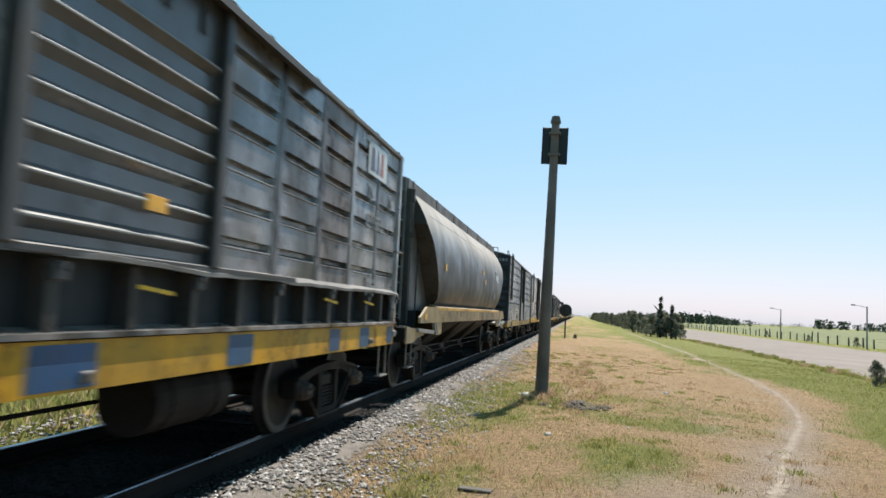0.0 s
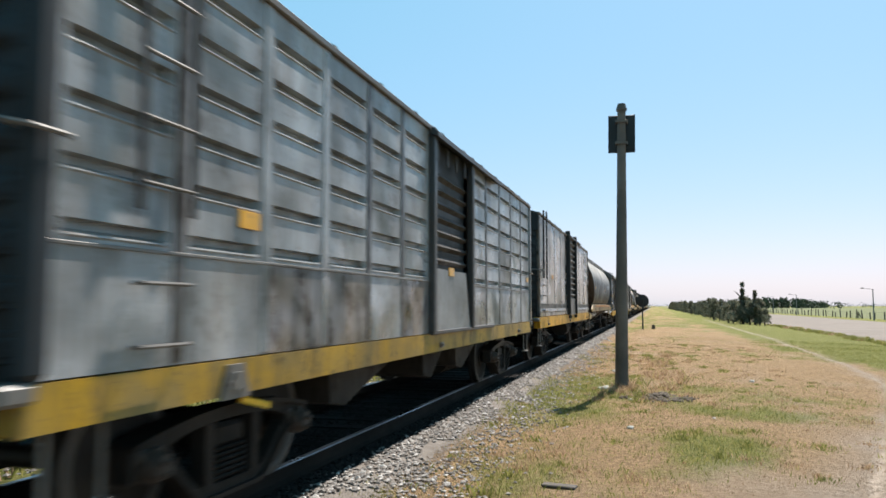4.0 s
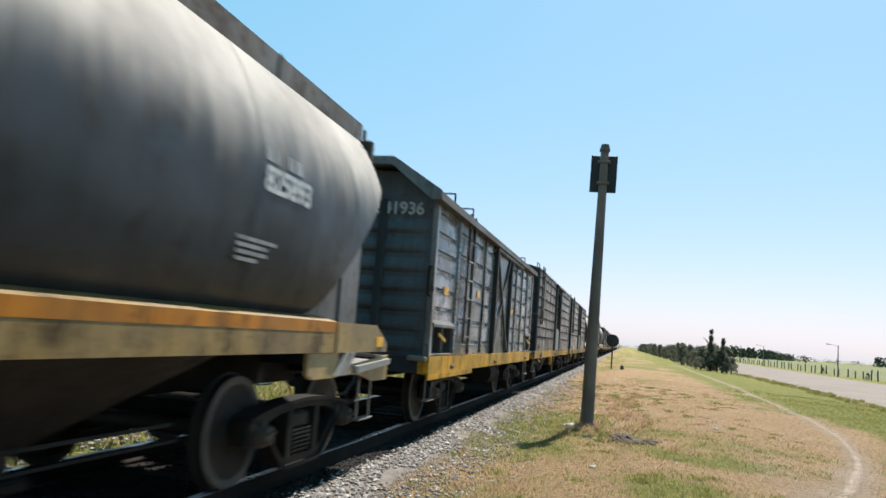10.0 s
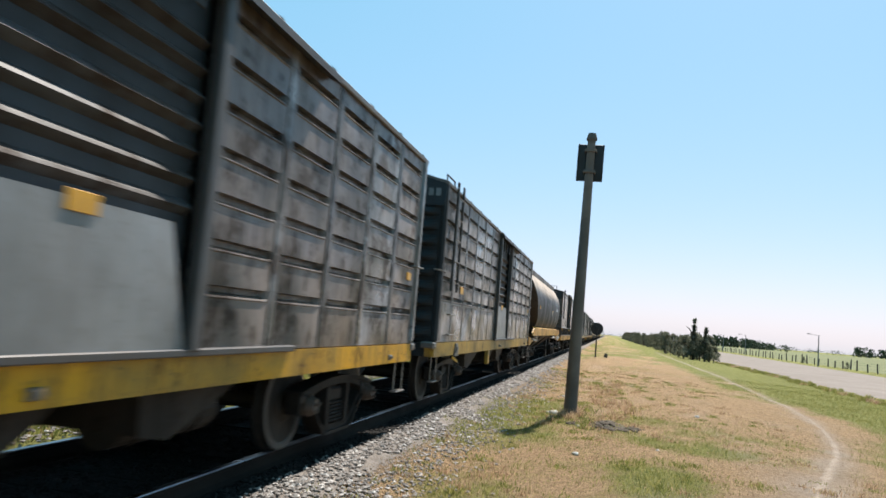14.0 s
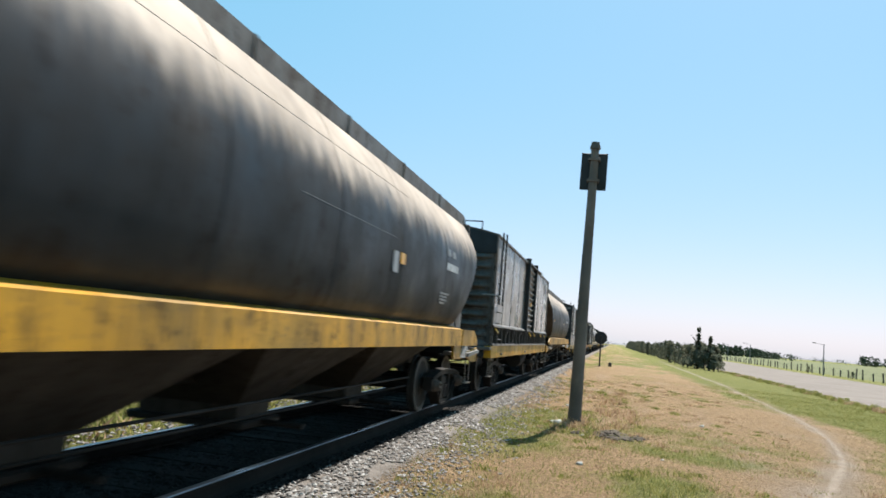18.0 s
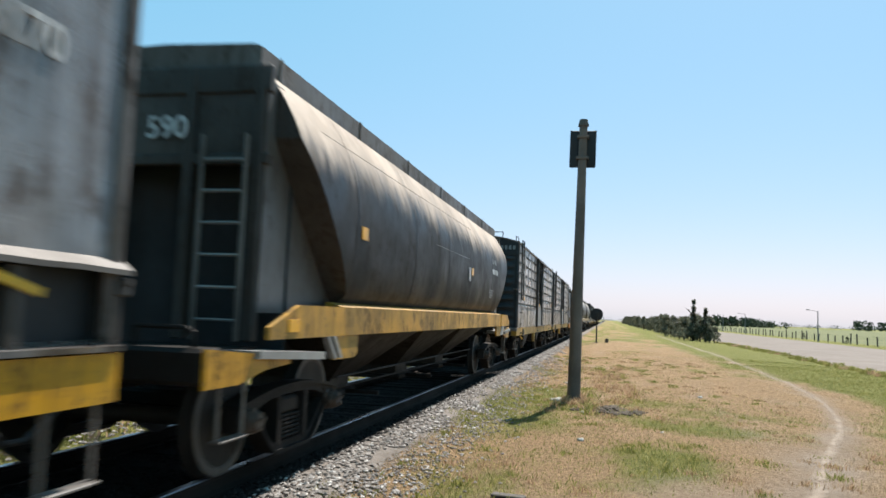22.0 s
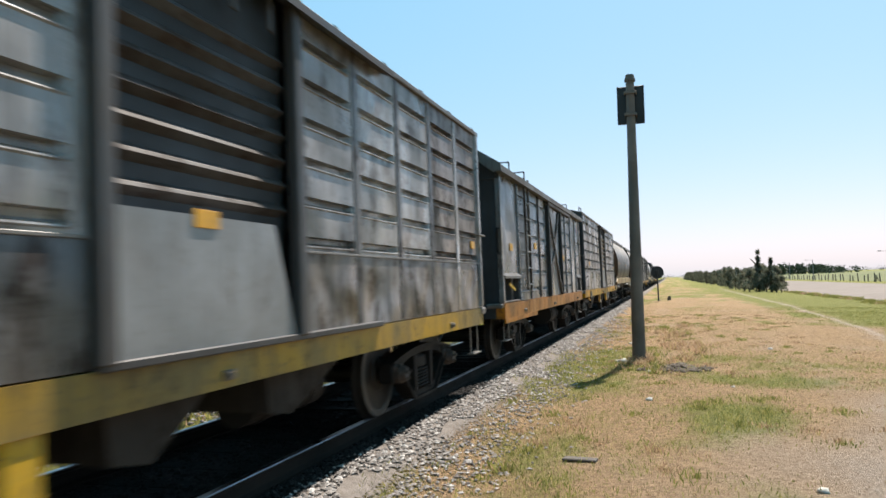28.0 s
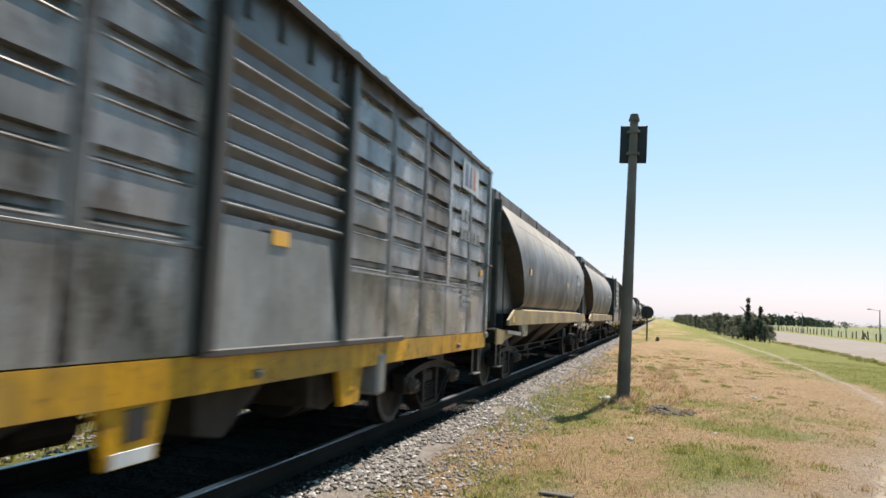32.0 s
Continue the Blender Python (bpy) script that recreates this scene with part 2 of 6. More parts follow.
BAND = worn("stained_hopper_sill_paint", (0.31, 0.19, 0.05), (0.18, 0.12, 0.055), (0.035, 0.026, 0.02), 0.4, 0.7, 0.5, vary=0.1, spots=0.8, mottle=0.3, blotch=0.65)
DOOR = worn("dark_door_paint", (0.06, 0.062, 0.066), (0.046, 0.038, 0.033), (0.04, 0.027, 0.021), 0.5, 0.7, 0.55, vary=0.2, bump=0.3, blotch=0.7, shine=0.25)
DENTED = worn("dented_lower_side_paint", (0.072, 0.061, 0.055), (0.095, 0.095, 0.097), (0.032, 0.023, 0.019), 0.5, 0.9, 0.3, vary=0.2, bump=0.35, big=1.1, mottle=0.45, wave=0.12, ripple=1.7, blotch=0.8, shine=0.9, sheen=0.08)
PALEEND = worn("grey_end_paint_with_brown_stains", (0.095, 0.098, 0.10), (0.065, 0.055, 0.048), (0.045, 0.03, 0.022), 0.5, 0.6, 0.5, vary=0.1, bump=0.3, blotch=0.5, shine=0.3)
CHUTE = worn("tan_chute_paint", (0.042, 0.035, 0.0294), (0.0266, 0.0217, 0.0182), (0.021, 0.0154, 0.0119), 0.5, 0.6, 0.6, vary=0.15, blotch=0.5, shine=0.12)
BLUEEND = worn("blue_grey_end_paint", (0.066, 0.079, 0.09), (0.045, 0.05, 0.055), (0.04, 0.03, 0.025), 0.5, 0.6, 0.5, vary=0.1, bump=0.3, shine=0.3, blotch=0.25)
ENDSHEET = worn("dark_brown_hopper_end_paint", (0.062, 0.054, 0.048), (0.042, 0.036, 0.032), (0.04, 0.028, 0.021), 0.5, 0.6, 0.5, vary=0.1, blotch=0.4, shine=0.3)
# here too sunlight and gloss on the curve are mixed into the dust
GREYHOPPER = worn("dusty_sunlit_grey_hopper_paint", (0.021, 0.028, 0.036), (0.019, 0.021, 0.024), (0.034, 0.024, 0.019), 0.45, 0.25, 0.45, vary=0.1, bump=0.12, spots=0.3, mottle=0.3, dust=((0.44, 0.405, 0.37), 2.75, 3.6), shine=0.38, wave=0.05, blotch=0.4)
PALEHOPPER = worn("pale_dusty_sunlit_hopper_paint", (0.024, 0.03, 0.037), (0.022, 0.024, 0.027), (0.04, 0.029, 0.023), 0.45, 0.25, 0.4, vary=0.1, bump=0.12, spots=0.3, mottle=0.25, dust=((0.37, 0.325, 0.285), 2.65, 3.6), shine=0.55, wave=0.05, blotch=0.3)
MIDGREY = worn("mid_grey_side_paint", (0.275, 0.268, 0.265), (0.175, 0.16, 0.148), (0.048, 0.034, 0.028), 0.5, 0.8, 0.28, vary=0.18, bump=0.4, big=1.3, mottle=0.4, wave=0.18, blotch=0.65, shine=0.95, sheen=0.08)
HYELLOW = worn("dirty_yellow_hopper_sill_paint", (0.56, 0.265, 0.009), (0.33, 0.18, 0.025), (0.07, 0.048, 0.03), 0.2, 0.6, 0.45, vary=0.1, spots=0.7, mottle=0.3, blotch=0.6)
COAMING = worn("brown_coaming_paint", (0.155, 0.135, 0.12), (0.10, 0.083, 0.071), (0.06, 0.04, 0.03), 0.5, 0.6, 0.5, vary=0.15, blotch=0.6, shine=0.4)
DOORSHEET = worn("stained_door_sheet_paint", (0.083, 0.09, 0.101), (0.062, 0.06, 0.06), (0.03, 0.022, 0.018), 0.5, 0.6, 0.32, vary=0.1, bump=0.3, big=0.8, mottle=0.2, blotch=0.2, shine=0.8)
BRUISED = worn("bruised_door_plate_paint", (0.15, 0.148, 0.15), (0.105, 0.092, 0.083), (0.09, 0.055, 0.04), 0.4, 0.3, 0.34, vary=0.08, bump=0.3, blotch=0.7, shine=0.7)
HOPEND = worn("hopper_end_paint", (0.10, 0.094, 0.088), (0.07, 0.062, 0.056), (0.06, 0.043, 0.033), 0.4, 0.5, 0.4, vary=0.12, wave=0.05, blotch=0.4, shine=0.7)
# running gear darkened beyond its dirt for the shade under the wagons
IRON = worn("dirty_shaded_running_gear_iron", (0.0216, 0.018, 0.0156), (0.012, 0.0102, 0.009), (0.033, 0.0228, 0.0162), 0.5, 0.3, 0.6, vary=0.3, shine=0.15)
RIM = worn("pale_wheel_rim_steel", (0.09, 0.076, 0.066), (0.06, 0.05, 0.043), (0.12, 0.1, 0.085), 0.5, 0.2, 0.5, vary=0.2, shine=0.4)
CAPS = worn("rusty_axle_cap_iron", (0.075, 0.055, 0.043), (0.05, 0.037, 0.03), (0.11, 0.087, 0.07), 0.5, 0.2, 0.55, vary=0.3, shine=0.3)
# wheel brown lowered for the same shade
WHEEL = worn("shaded_brown_wheel_steel", (0.0255, 0.021, 0.018), (0.015, 0.01275, 0.01125), (0.0375, 0.02775, 0.021), 0.5, 0.2, 0.55, vary=0.25, shine=0.2)
STEEL = worn("bare_step_steel", (0.24, 0.238, 0.23), (0.17, 0.16, 0.152), (0.11, 0.085, 0.066), 0.3, 0.2, 0.42, vary=0.2)
LEDGE = worn("rusted_ledge_steel", (0.16, 0.147, 0.135), (0.09, 0.075, 0.064), (0.055, 0.036, 0.026), 0.5, 0.3, 0.42, vary=0.15, bump=0.4)
# underframe colour holds the shade under the wagons as well
UNDER = worn("shaded_grey_underframe_paint", (0.0208, 0.0182, 0.01625), (0.0117, 0.0104, 0.009425), (0.0182, 0.013, 0.00975), 0.5, 0.4, 0.6, vary=0.2, shine=0.12)
REFLECT = worn("orange_reflector_film", (0.70, 0.33, 0.012), (0.56, 0.27, 0.018), (0.2, 0.12, 0.05), 0.1, 0.2, 0.35, vary=0.15, bump=0)
LEVER = worn("yellow_lever_paint", (0.75, 0.43, 0.01), (0.6, 0.34, 0.03), (0.15, 0.1, 0.05), 0.2, 0.2, 0.45, vary=0.1, bump=0)
WHITE = worn("faded_white_lettering", (0.55, 0.56, 0.57), (0.38, 0.385, 0.39), (0.16, 0.155, 0.15), 0.35, 0.5, 0.5, vary=0.08, bump=0)
FAINT = worn("faint_grey_lettering", (0.23, 0.235, 0.24), (0.16, 0.163, 0.167), (0.12, 0.12, 0.12), 0.5, 0.5, 0.5, vary=0.1, bump=0)
RED = worn("faded_red_emblem_paint", (0.45, 0.10, 0.07), (0.3, 0.13, 0.11), (0.2, 0.15, 0.14), 0.3, 0.3, 0.5, vary=0.1, bump=0)
NAVY = worn("dark_blue_emblem_paint", (0.06, 0.08, 0.16), (0.09, 0.1, 0.14), (0.1, 0.1, 0.1), 0.3, 0.3, 0.5, vary=0.1, bump=0)
RAILTOP = worn("polished_rail_head", (0.26, 0.27, 0.285), (0.19, 0.19, 0.195), (0.11, 0.10, 0.09), 0.4, 0.0, 0.32, metal=1.0, vary=0.05, bump=0, spots=0.1)
RAILSIDE = worn("rusty_rail_web", (0.022, 0.016, 0.013), (0.016, 0.013, 0.011), (0.03, 0.02, 0.015), 0.5, 0.2, 0.9, vary=0.1, shine=0.1)
# sleeper wood darkened further for the shade under the train
SLEEPER = worn("weathered_shaded_sleeper_wood", (0.018, 0.016, 0.0145), (0.01, 0.009, 0.008), (0.009, 0.0075, 0.0065), 0.5, 0.2, 0.85, vary=0.35, bump=0.6, shine=0.08)
POSTWOOD = worn("brown_post_iron", (0.125, 0.092, 0.074), (0.09, 0.067, 0.054), (0.15, 0.11, 0.085), 0.5, 0.6, 0.6, vary=0.05, blotch=0.2)
BLACK = worn("black_sign_paint", (0.008, 0.0085, 0.009), (0.013, 0.013, 0.013), (0.025, 0.02, 0.018), 0.3, 0.3, 0.6, vary=0.1, bump=0.05, spots=0.3)
LAMPGREY = worn("grey_lamp_post_concrete", (0.22, 0.21, 0.20), (0.15, 0.145, 0.14), (0.12, 0.11, 0.1), 0.4, 0.3, 0.8, vary=0.1)
FENCEWOOD = worn("grey_fence_wood", (0.09, 0.075, 0.062), (0.06, 0.05, 0.042), (0.07, 0.06, 0.05), 0.5, 0.3, 0.85, vary=0.3)
CLOD = worn("dark_dug_earth", (0.16, 0.115, 0.08), (0.1, 0.072, 0.05), (0.24, 0.18, 0.13), 0.5, 0.0, 0.95, vary=0.2)
PALEROCK = worn("pale_stone", (0.55, 0.52, 0.47), (0.4, 0.37, 0.33), (0.3, 0.26, 0.22), 0.3, 0.0, 0.85, vary=0.25)


def ground_material():
    """Dry and green grass over earth: patches at three scales, dry near the line, green away from it."""
    m, ns, ls, bs = nodes_of("dry_and_green_grass")
    tc = ns.new("ShaderNodeTexCoord")
    n2 = noise_tex(ns, ls, tc, 0.9, 5, 0.6)
    ls.new(tc.outputs["Object"], n2.inputs["Vector"])
    n3 = noise_tex(ns, ls, tc, 14, 5, 0.7)
    ls.new(tc.outputs["Object"], n3.inputs["Vector"])

    def math2(op, a, b):
        k = ns.new("ShaderNodeMath")
        k.operation = op
        for s, v in ((k.inputs[0], a), (k.inputs[1], b)):
            if isinstance(v, (int, float)):
                s.default_value = v
            else:
                ls.new(v, s)
        return k.outputs[0]
    at = ns.new("ShaderNodeAttribute")
    at.attribute_name = "green"
    green = math2("ADD", at.outputs["Fac"], math2("MULTIPLY", math2("SUBTRACT", n2.outputs[0], 0.5), 0.5))
    green = math2("ADD", green, math2("MULTIPLY", math2("SUBTRACT", n3.outputs[0], 0.5), 0.5))
    fac = ramp(ns, [(0.36, (0, 0, 0)), (0.72, (1, 1, 1))])
    ls.new(green, fac.inputs[0])
    n5 = noise_tex(ns, ls, tc, 45, 4, 0.75)
    ls.new(tc.outputs["Object"], n5.inputs["Vector"])
    n3h = ns.new("ShaderNodeMapRange")
    n3h.inputs[1].default_value, n3h.inputs[2].default_value = 0.36, 0.64
    mid = ns.new("ShaderNodeMath")
    mid.operation = "MULTIPLY_ADD"
    mid.inputs[1].default_value = 0.6
    half = ns.new("ShaderNodeMath")
    half.operation = "MULTIPLY"
    half.inputs[1].default_value = 0.42
    ls.new(n5.outputs[0], half.inputs[0])
    ls.new(n3.outputs[0], mid.inputs[0])
    ls.new(half.outputs[0], mid.inputs[2])
    ls.new(mid.outputs[0], n3h.inputs[0])
    n3 = n3h
    dry = mix(ns, ls, n3.outputs[0], (0.12, 0.075, 0.04), (0.45, 0.29, 0.165))
    dry2 = mix(ns, ls, n2.outputs[0], dry, mix(ns, ls, n3.outputs[0], (0.13, 0.088, 0.05), (0.42, 0.287, 0.16)))
    ab = ns.new("ShaderNodeAttribute")
    ab.attribute_name = "bare"
    dust = math2("MULTIPLY", ab.outputs["Fac"], math2("ADD", 0.45, math2("MULTIPLY", n3.outputs[0], 0.9)))
    grn = mix(ns, ls, n3.outputs[0], (0.06, 0.064, 0.018), (0.24, 0.23, 0.07))
    c = mix(ns, ls, fac.outputs[0], dry2, grn)
    c = mix(ns, ls, dust, c, mix(ns, ls, n2.outputs[0], (0.25, 0.19, 0.145), (0.39, 0.32, 0.26)))
    ls.new(c, bs.inputs["Base Color"])
    bs.inputs["Roughness"].default_value = 0.95
    bs.inputs["Specular IOR Level"].default_value = 0.1
    bp = ns.new("ShaderNodeBump")
    bp.inputs["Strength"].default_value, bp.inputs["Distance"].default_value = 0.9, 0.05
    ls.new(n3.outputs[0], bp.inputs["Height"])
    ls.new(bp.outputs[0], bs.inputs["Normal"])
    return m


def earth(name, a, b, scale=3.0, rough=0.95, bump=0.6, ragged=False):
    m, ns, ls, bs = nodes_of(name)
    tc = ns.new("ShaderNodeTexCoord")
    n1, n2 = noise_tex(ns, ls, tc, scale, 6, 0.65), noise_tex(ns, ls, tc, scale * 14, 4, 0.7)
    for n in (n1, n2):
        ls.new(tc.outputs["Object"], n.inputs["Vector"])
    f = ramp(ns, [(0.35, (0, 0, 0)), (0.65, (1, 1, 1))])
    ls.new(n1.outputs[0], f.inputs[0])
    c = mix(ns, ls, f.outputs[0], a, b)
    c = mix(ns, ls, 0.35, c, n2.outputs[0], "OVERLAY")
    ls.new(c, bs.inputs["Base Color"])
    bs.inputs["Roughness"].default_value = rough
    bs.inputs["Specular IOR Level"].default_value = 0.15
    bp = ns.new("ShaderNodeBump")
    bp.inputs["Strength"].default_value, bp.inputs["Distance"].default_value = bump, 0.03
    ls.new(n2.outputs[0], bp.inputs["Height"])
    ls.new(bp.outputs[0], bs.inputs["Normal"])
    if ragged:
        # the edge breaks up into the grass
        at, ad, gt = ns.new("ShaderNodeAttribute"), ns.new("ShaderNodeMath"), ns.new("ShaderNodeMath")
        at.attribute_name = "middle"
        n4 = noise_tex(ns, ls, tc, 26.0, 6, 0.75)
        ls.new(tc.outputs["Object"], n4.inputs["Vector"])
        ad.operation, gt.operation = "ADD", "GREATER_THAN"
        ls.new(at.outputs["Fac"], ad.inputs[0])
        ls.new(n4.outputs[0], ad.inputs[1])
        ls.new(ad.outputs[0], gt.inputs[0])
        gt.inputs[1].default_value = 0.95
        tr, mx = ns.new("ShaderNodeBsdfTransparent"), ns.new("ShaderNodeMixShader")
        ls.new(gt.outputs[0], mx.inputs[0])
        ls.new(tr.outputs[0], mx.inputs[1])
        ls.new(bs.outputs[0], mx.inputs[2])
        ls.new(mx.outputs[0], ns["Material Output"].inputs[0])
    return m


def island(name, stops, rough=0.9, trans=0.0):
    """A colour for each separate little piece of one mesh."""
    m, ns, ls, bs = nodes_of(name)
    g = ns.new("ShaderNodeNewGeometry")
    r = ramp(ns, stops)
    ls.new(g.outputs["Random Per Island"], r.inputs[0])
    ls.new(r.outputs[0], bs.inputs["Base Color"])
    bs.inputs["Roughness"].default_value = rough
    bs.inputs["Specular IOR Level"].default_value = 0.2
    if trans:
        tr, mx = ns.new("ShaderNodeBsdfTranslucent"), ns.new("ShaderNodeMixShader")
        ls.new(r.outputs[0], tr.inputs[0])
        mx.inputs[0].default_value = trans
        ls.new(bs.outputs[0], mx.inputs[1])
        ls.new(tr.outputs[0], mx.inputs[2])
        ls.new(mx.outputs[0], ns["Material Output"].inputs[0])
    return m


GRASS = ground_material()
BALLAST = earth("ballast_bed", (0.14, 0.12, 0.103), (0.215, 0.186, 0.163), 9.0, ragged=True)
# bed colour also holds the train's shadow over the track
SHADED_OILY_BED = earth("oily_shaded_track_bed", (0.008, 0.0072, 0.007), (0.014, 0.0125, 0.0115), 9.0)
EARTH = earth("trodden_path_earth", (0.23, 0.175, 0.132), (0.33, 0.268, 0.215), 2.6, ragged=True)
ROADMAT = earth("pale_gravel_road", (0.16, 0.132, 0.114), (0.195, 0.164, 0.143), 0.25, bump=0.3)
VERGE = earth("dusty_brown_verge", (0.13, 0.105, 0.055), (0.20, 0.15, 0.085), 1.5, ragged=True)
FIELD = earth("green_pasture", (0.10, 0.108, 0.05), (0.15, 0.15, 0.075), 0.05)
STONES = island("ballast_stones", [(0.0, (0.105, 0.09, 0.08)), (0.5, (0.205, 0.182, 0.165)), (0.85, (0.29, 0.262, 0.24)), (1.0, (0.46, 0.43, 0.40))])
# near-black: the train's shadow is painted into these oily stones
SHADED_OILSTONES = island("oily_shaded_ballast_stones", [(0.0, (0.007, 0.0065, 0.006)), (0.7, (0.014, 0.0125, 0.0115)), (1.0, (0.03, 0.027, 0.024))])
BLADE_DRY = island("dry_grass_blades", [(0.0, (0.2, 0.125, 0.07)), (0.5, (0.41, 0.272, 0.172)), (0.8, (0.53, 0.385, 0.25)), (1.0, (0.38, 0.32, 0.12))], trans=0.55)
BLADE_GREEN = island("green_grass_blades", [(0.0, (0.10, 0.11, 0.028)), (0.6, (0.22, 0.225, 0.065)), (1.0, (0.37, 0.32, 0.12))], trans=0.55)
LEAF = island("dark_conifer_leaf", [(0.0, (0.06, 0.065, 0.045)), (0.5, (0.12, 0.125, 0.085)), (0.85, (0.2, 0.195, 0.14)), (1.0, (0.27, 0.235, 0.17))], trans=0.35)
LEAF_FAR = island("far_tree_leaf", [(0.0, (0.03, 0.045, 0.028)), (1.0, (0.065, 0.085, 0.05))], trans=0.1)
BARK = worn("dark_bark", (0.07, 0.052, 0.04), (0.05, 0.038, 0.03), (0.1, 0.08, 0.06), 0.5, 0.5, 0.9)


# ---------------------------------------------------------------- mesh helpers
class Mb:
    """Collects vertices and faces for one mesh."""

    def __init__(self):
        self.v, self.f = [], []

    def add(self, vs, fs):
        o = len(self.v)
        self.v += [tuple(p) for p in vs]
        self.f += [tuple(i + o for i in q) for q in fs]
        return self

    def box(self, x0, x1, y0, y1, z0, z1, b=0.0):
        if b <= 0:
            vs = [(x, y, z) for z in (z0, z1) for y in (y0, y1) for x in (x0, x1)]
            return self.add(vs, [(0, 2, 3, 1), (4, 5, 7, 6), (0, 1, 5, 4), (2, 6, 7, 3), (0, 4, 6, 2), (1, 3, 7, 5)])
        b = min(b, (x1 - x0) * 0.45, (y1 - y0) * 0.45, (z1 - z0) * 0.45)
        bm = bmesh.new()
        bmesh.ops.create_cube(bm, size=1.0)
        for q in bm.verts:
            q.co = ((x0 + x1) / 2 + q.co.x * (x1 - x0), (y0 + y1) / 2 + q.co.y * (y1 - y0), (z0 + z1) / 2 + q.co.z * (z1 - z0))
        bmesh.ops.bevel(bm, geom=bm.edges[:], offset=b, segments=1, affect="EDGES", profile=0.5)
        bm.verts.index_update()
        self.add([q.co for q in bm.verts], [[q.index for q in fa.verts] for fa in bm.faces])
        bm.free()
        return self

    def prism(self, poly, axis, a, b):
        """A closed polygon pushed along an axis: 'x' takes (y, z), 'y' takes (x, z), 'z' takes (x, y)."""
        n = len(poly)

        def at(p, k):
            return {"x": (k, p[0], p[1]), "y": (p[0], k, p[1]), "z": (p[0], p[1], k)}[axis]
        area = sum(poly[i][0] * poly[(i + 1) % n][1] - poly[(i + 1) % n][0] * poly[i][1] for i in range(n))
        flip = (area > 0) == (axis == "y")
        if flip:
            poly = poly[::-1]
        vs = [at(p, a) for p in poly] + [at(p, b) for p in poly]
        fs = [tuple(range(n))[::-1], tuple(range(n, 2 * n))] + [(i, (i + 1) % n, n + (i + 1) % n, n + i) for i in range(n)]
        return self.add(vs, fs)

    def bar(self, p, q, w, h=None):
        """A square bar between two points."""
        p, q = Vector(p), Vector(q)
        d = (q - p).normalized()
        s = d.cross(Vector((0, 0, 1)))
        s = (s if s.length > 1e-3 else Vector((1, 0, 0))).normalized()
        u = s.cross(d)
        s, u = s * w / 2, u * (h or w) / 2
        vs = [p - s - u, p + s - u, p + s + u, p - s + u, q - s - u, q + s - u, q + s + u, q - s + u]
        return self.add(vs, [(3, 2, 1, 0), (4, 5, 6, 7), (0, 1, 5, 4), (1, 2, 6, 5), (2, 3, 7, 6), (3, 0, 4, 7)])

    def tube(self, p, q, r, n=8, r2=None):
        p, q = Vector(p), Vector(q)
        r2 = r if r2 is None else r2
        d = (q - p).normalized()
        s = d.cross(Vector((0, 0, 1)))
        s = (s if s.length > 1e-3 else Vector((1, 0, 0))).normalized()
        u = s.cross(d)
        ring = [(math.cos(k * math.tau / n), math.sin(k * math.tau / n)) for k in range(n)]
        vs = [p + (s * c + u * e) * r for c, e in ring] + [q + (s * c + u * e) * r2 for c, e in ring]
        return self.add(vs, [tuple(range(n))[::-1], tuple(range(n, 2 * n))] + [(i, (i + 1) % n, n + (i + 1) % n, n + i) for i in range(n)])

    def wire(self, pts, r, n=6):
        for a, b in zip(pts, pts[1:]):
            self.tube(a, b, r, n)
        return self

    def sheet(self, rows):
        """A grid of points, row by row."""
        h, w = len(rows), len(rows[0])
        return self.add([p for r in rows for p in r],
                        [(i * w + j, i * w + j + 1, (i + 1) * w + j + 1, (i + 1) * w + j) for i in range(h - 1) for j in range(w - 1)])

    def lathe(self, prof, cx, n=28):
        """A profile of (x, radius) turned about the x axis through z = 0."""
        k = len(prof)
        vs = [(cx + x, r * math.cos(i * math.tau / n), r * math.sin(i * math.tau / n)) for i in range(n) for x, r in prof]
        fs = [(i * k + j, i * k + (j + 1) % k, ((i + 1) % n) * k + (j + 1) % k, ((i + 1) % n) * k + j) for i in range(n) for j in range(k)]
        return self.add(vs, fs)

    def mesh(self, name, smooth=False):
        me = bpy.data.meshes.new(name)
        me.from_pydata(self.v, [], self.f)
        if smooth:
            me.polygons.foreach_set("use_smooth", [True] * len(me.polygons))
        me.update()
        return me


SHARED = {}


def part(name, mb, mat, parent=None, label="", at=(0, 0, 0), key=None, smooth=False, turn=None):
    """One mesh object, under a thing or part. With a key its mesh is shared with the alike pieces; mb may then be a function."""
    k = (name, key, mat.name) if key is not None else None
    if k in SHARED:
        me = SHARED[k]
    else:
        me = (mb() if callable(mb) else mb)
        me = me.mesh(name, smooth) if isinstance(me, Mb) else me
        me.materials.append(mat)
        if k:
            SHARED[k] = me
    ob = new(name, me)
    ob.location = at
    if turn:
        ob.rotation_euler = [radians(a) for a in turn]
    if parent:
        ob.parent = parent
    if label:
        ob["label"] = label
    return ob


def thing(name, label, category, group="", kind=""):
    return tagged(new(name), label, category, group, kind)


def lettering(text, size, depth=0.004):
    """A mesh of block letters, lying in the xz plane, facing -y, starting at its left foot."""
    cu = bpy.data.curves.new("letters", "FONT")
    cu.body, cu.size, cu.extrude, cu.offset = text, size, depth, size * 0.022
    tmp = bpy.data.objects.new("letters", cu)
    me = bpy.data.meshes.new_from_object(tmp)
    bpy.data.objects.remove(tmp)
    me.transform(Matrix.Rotation(radians(90), 4, "X"))
    return me


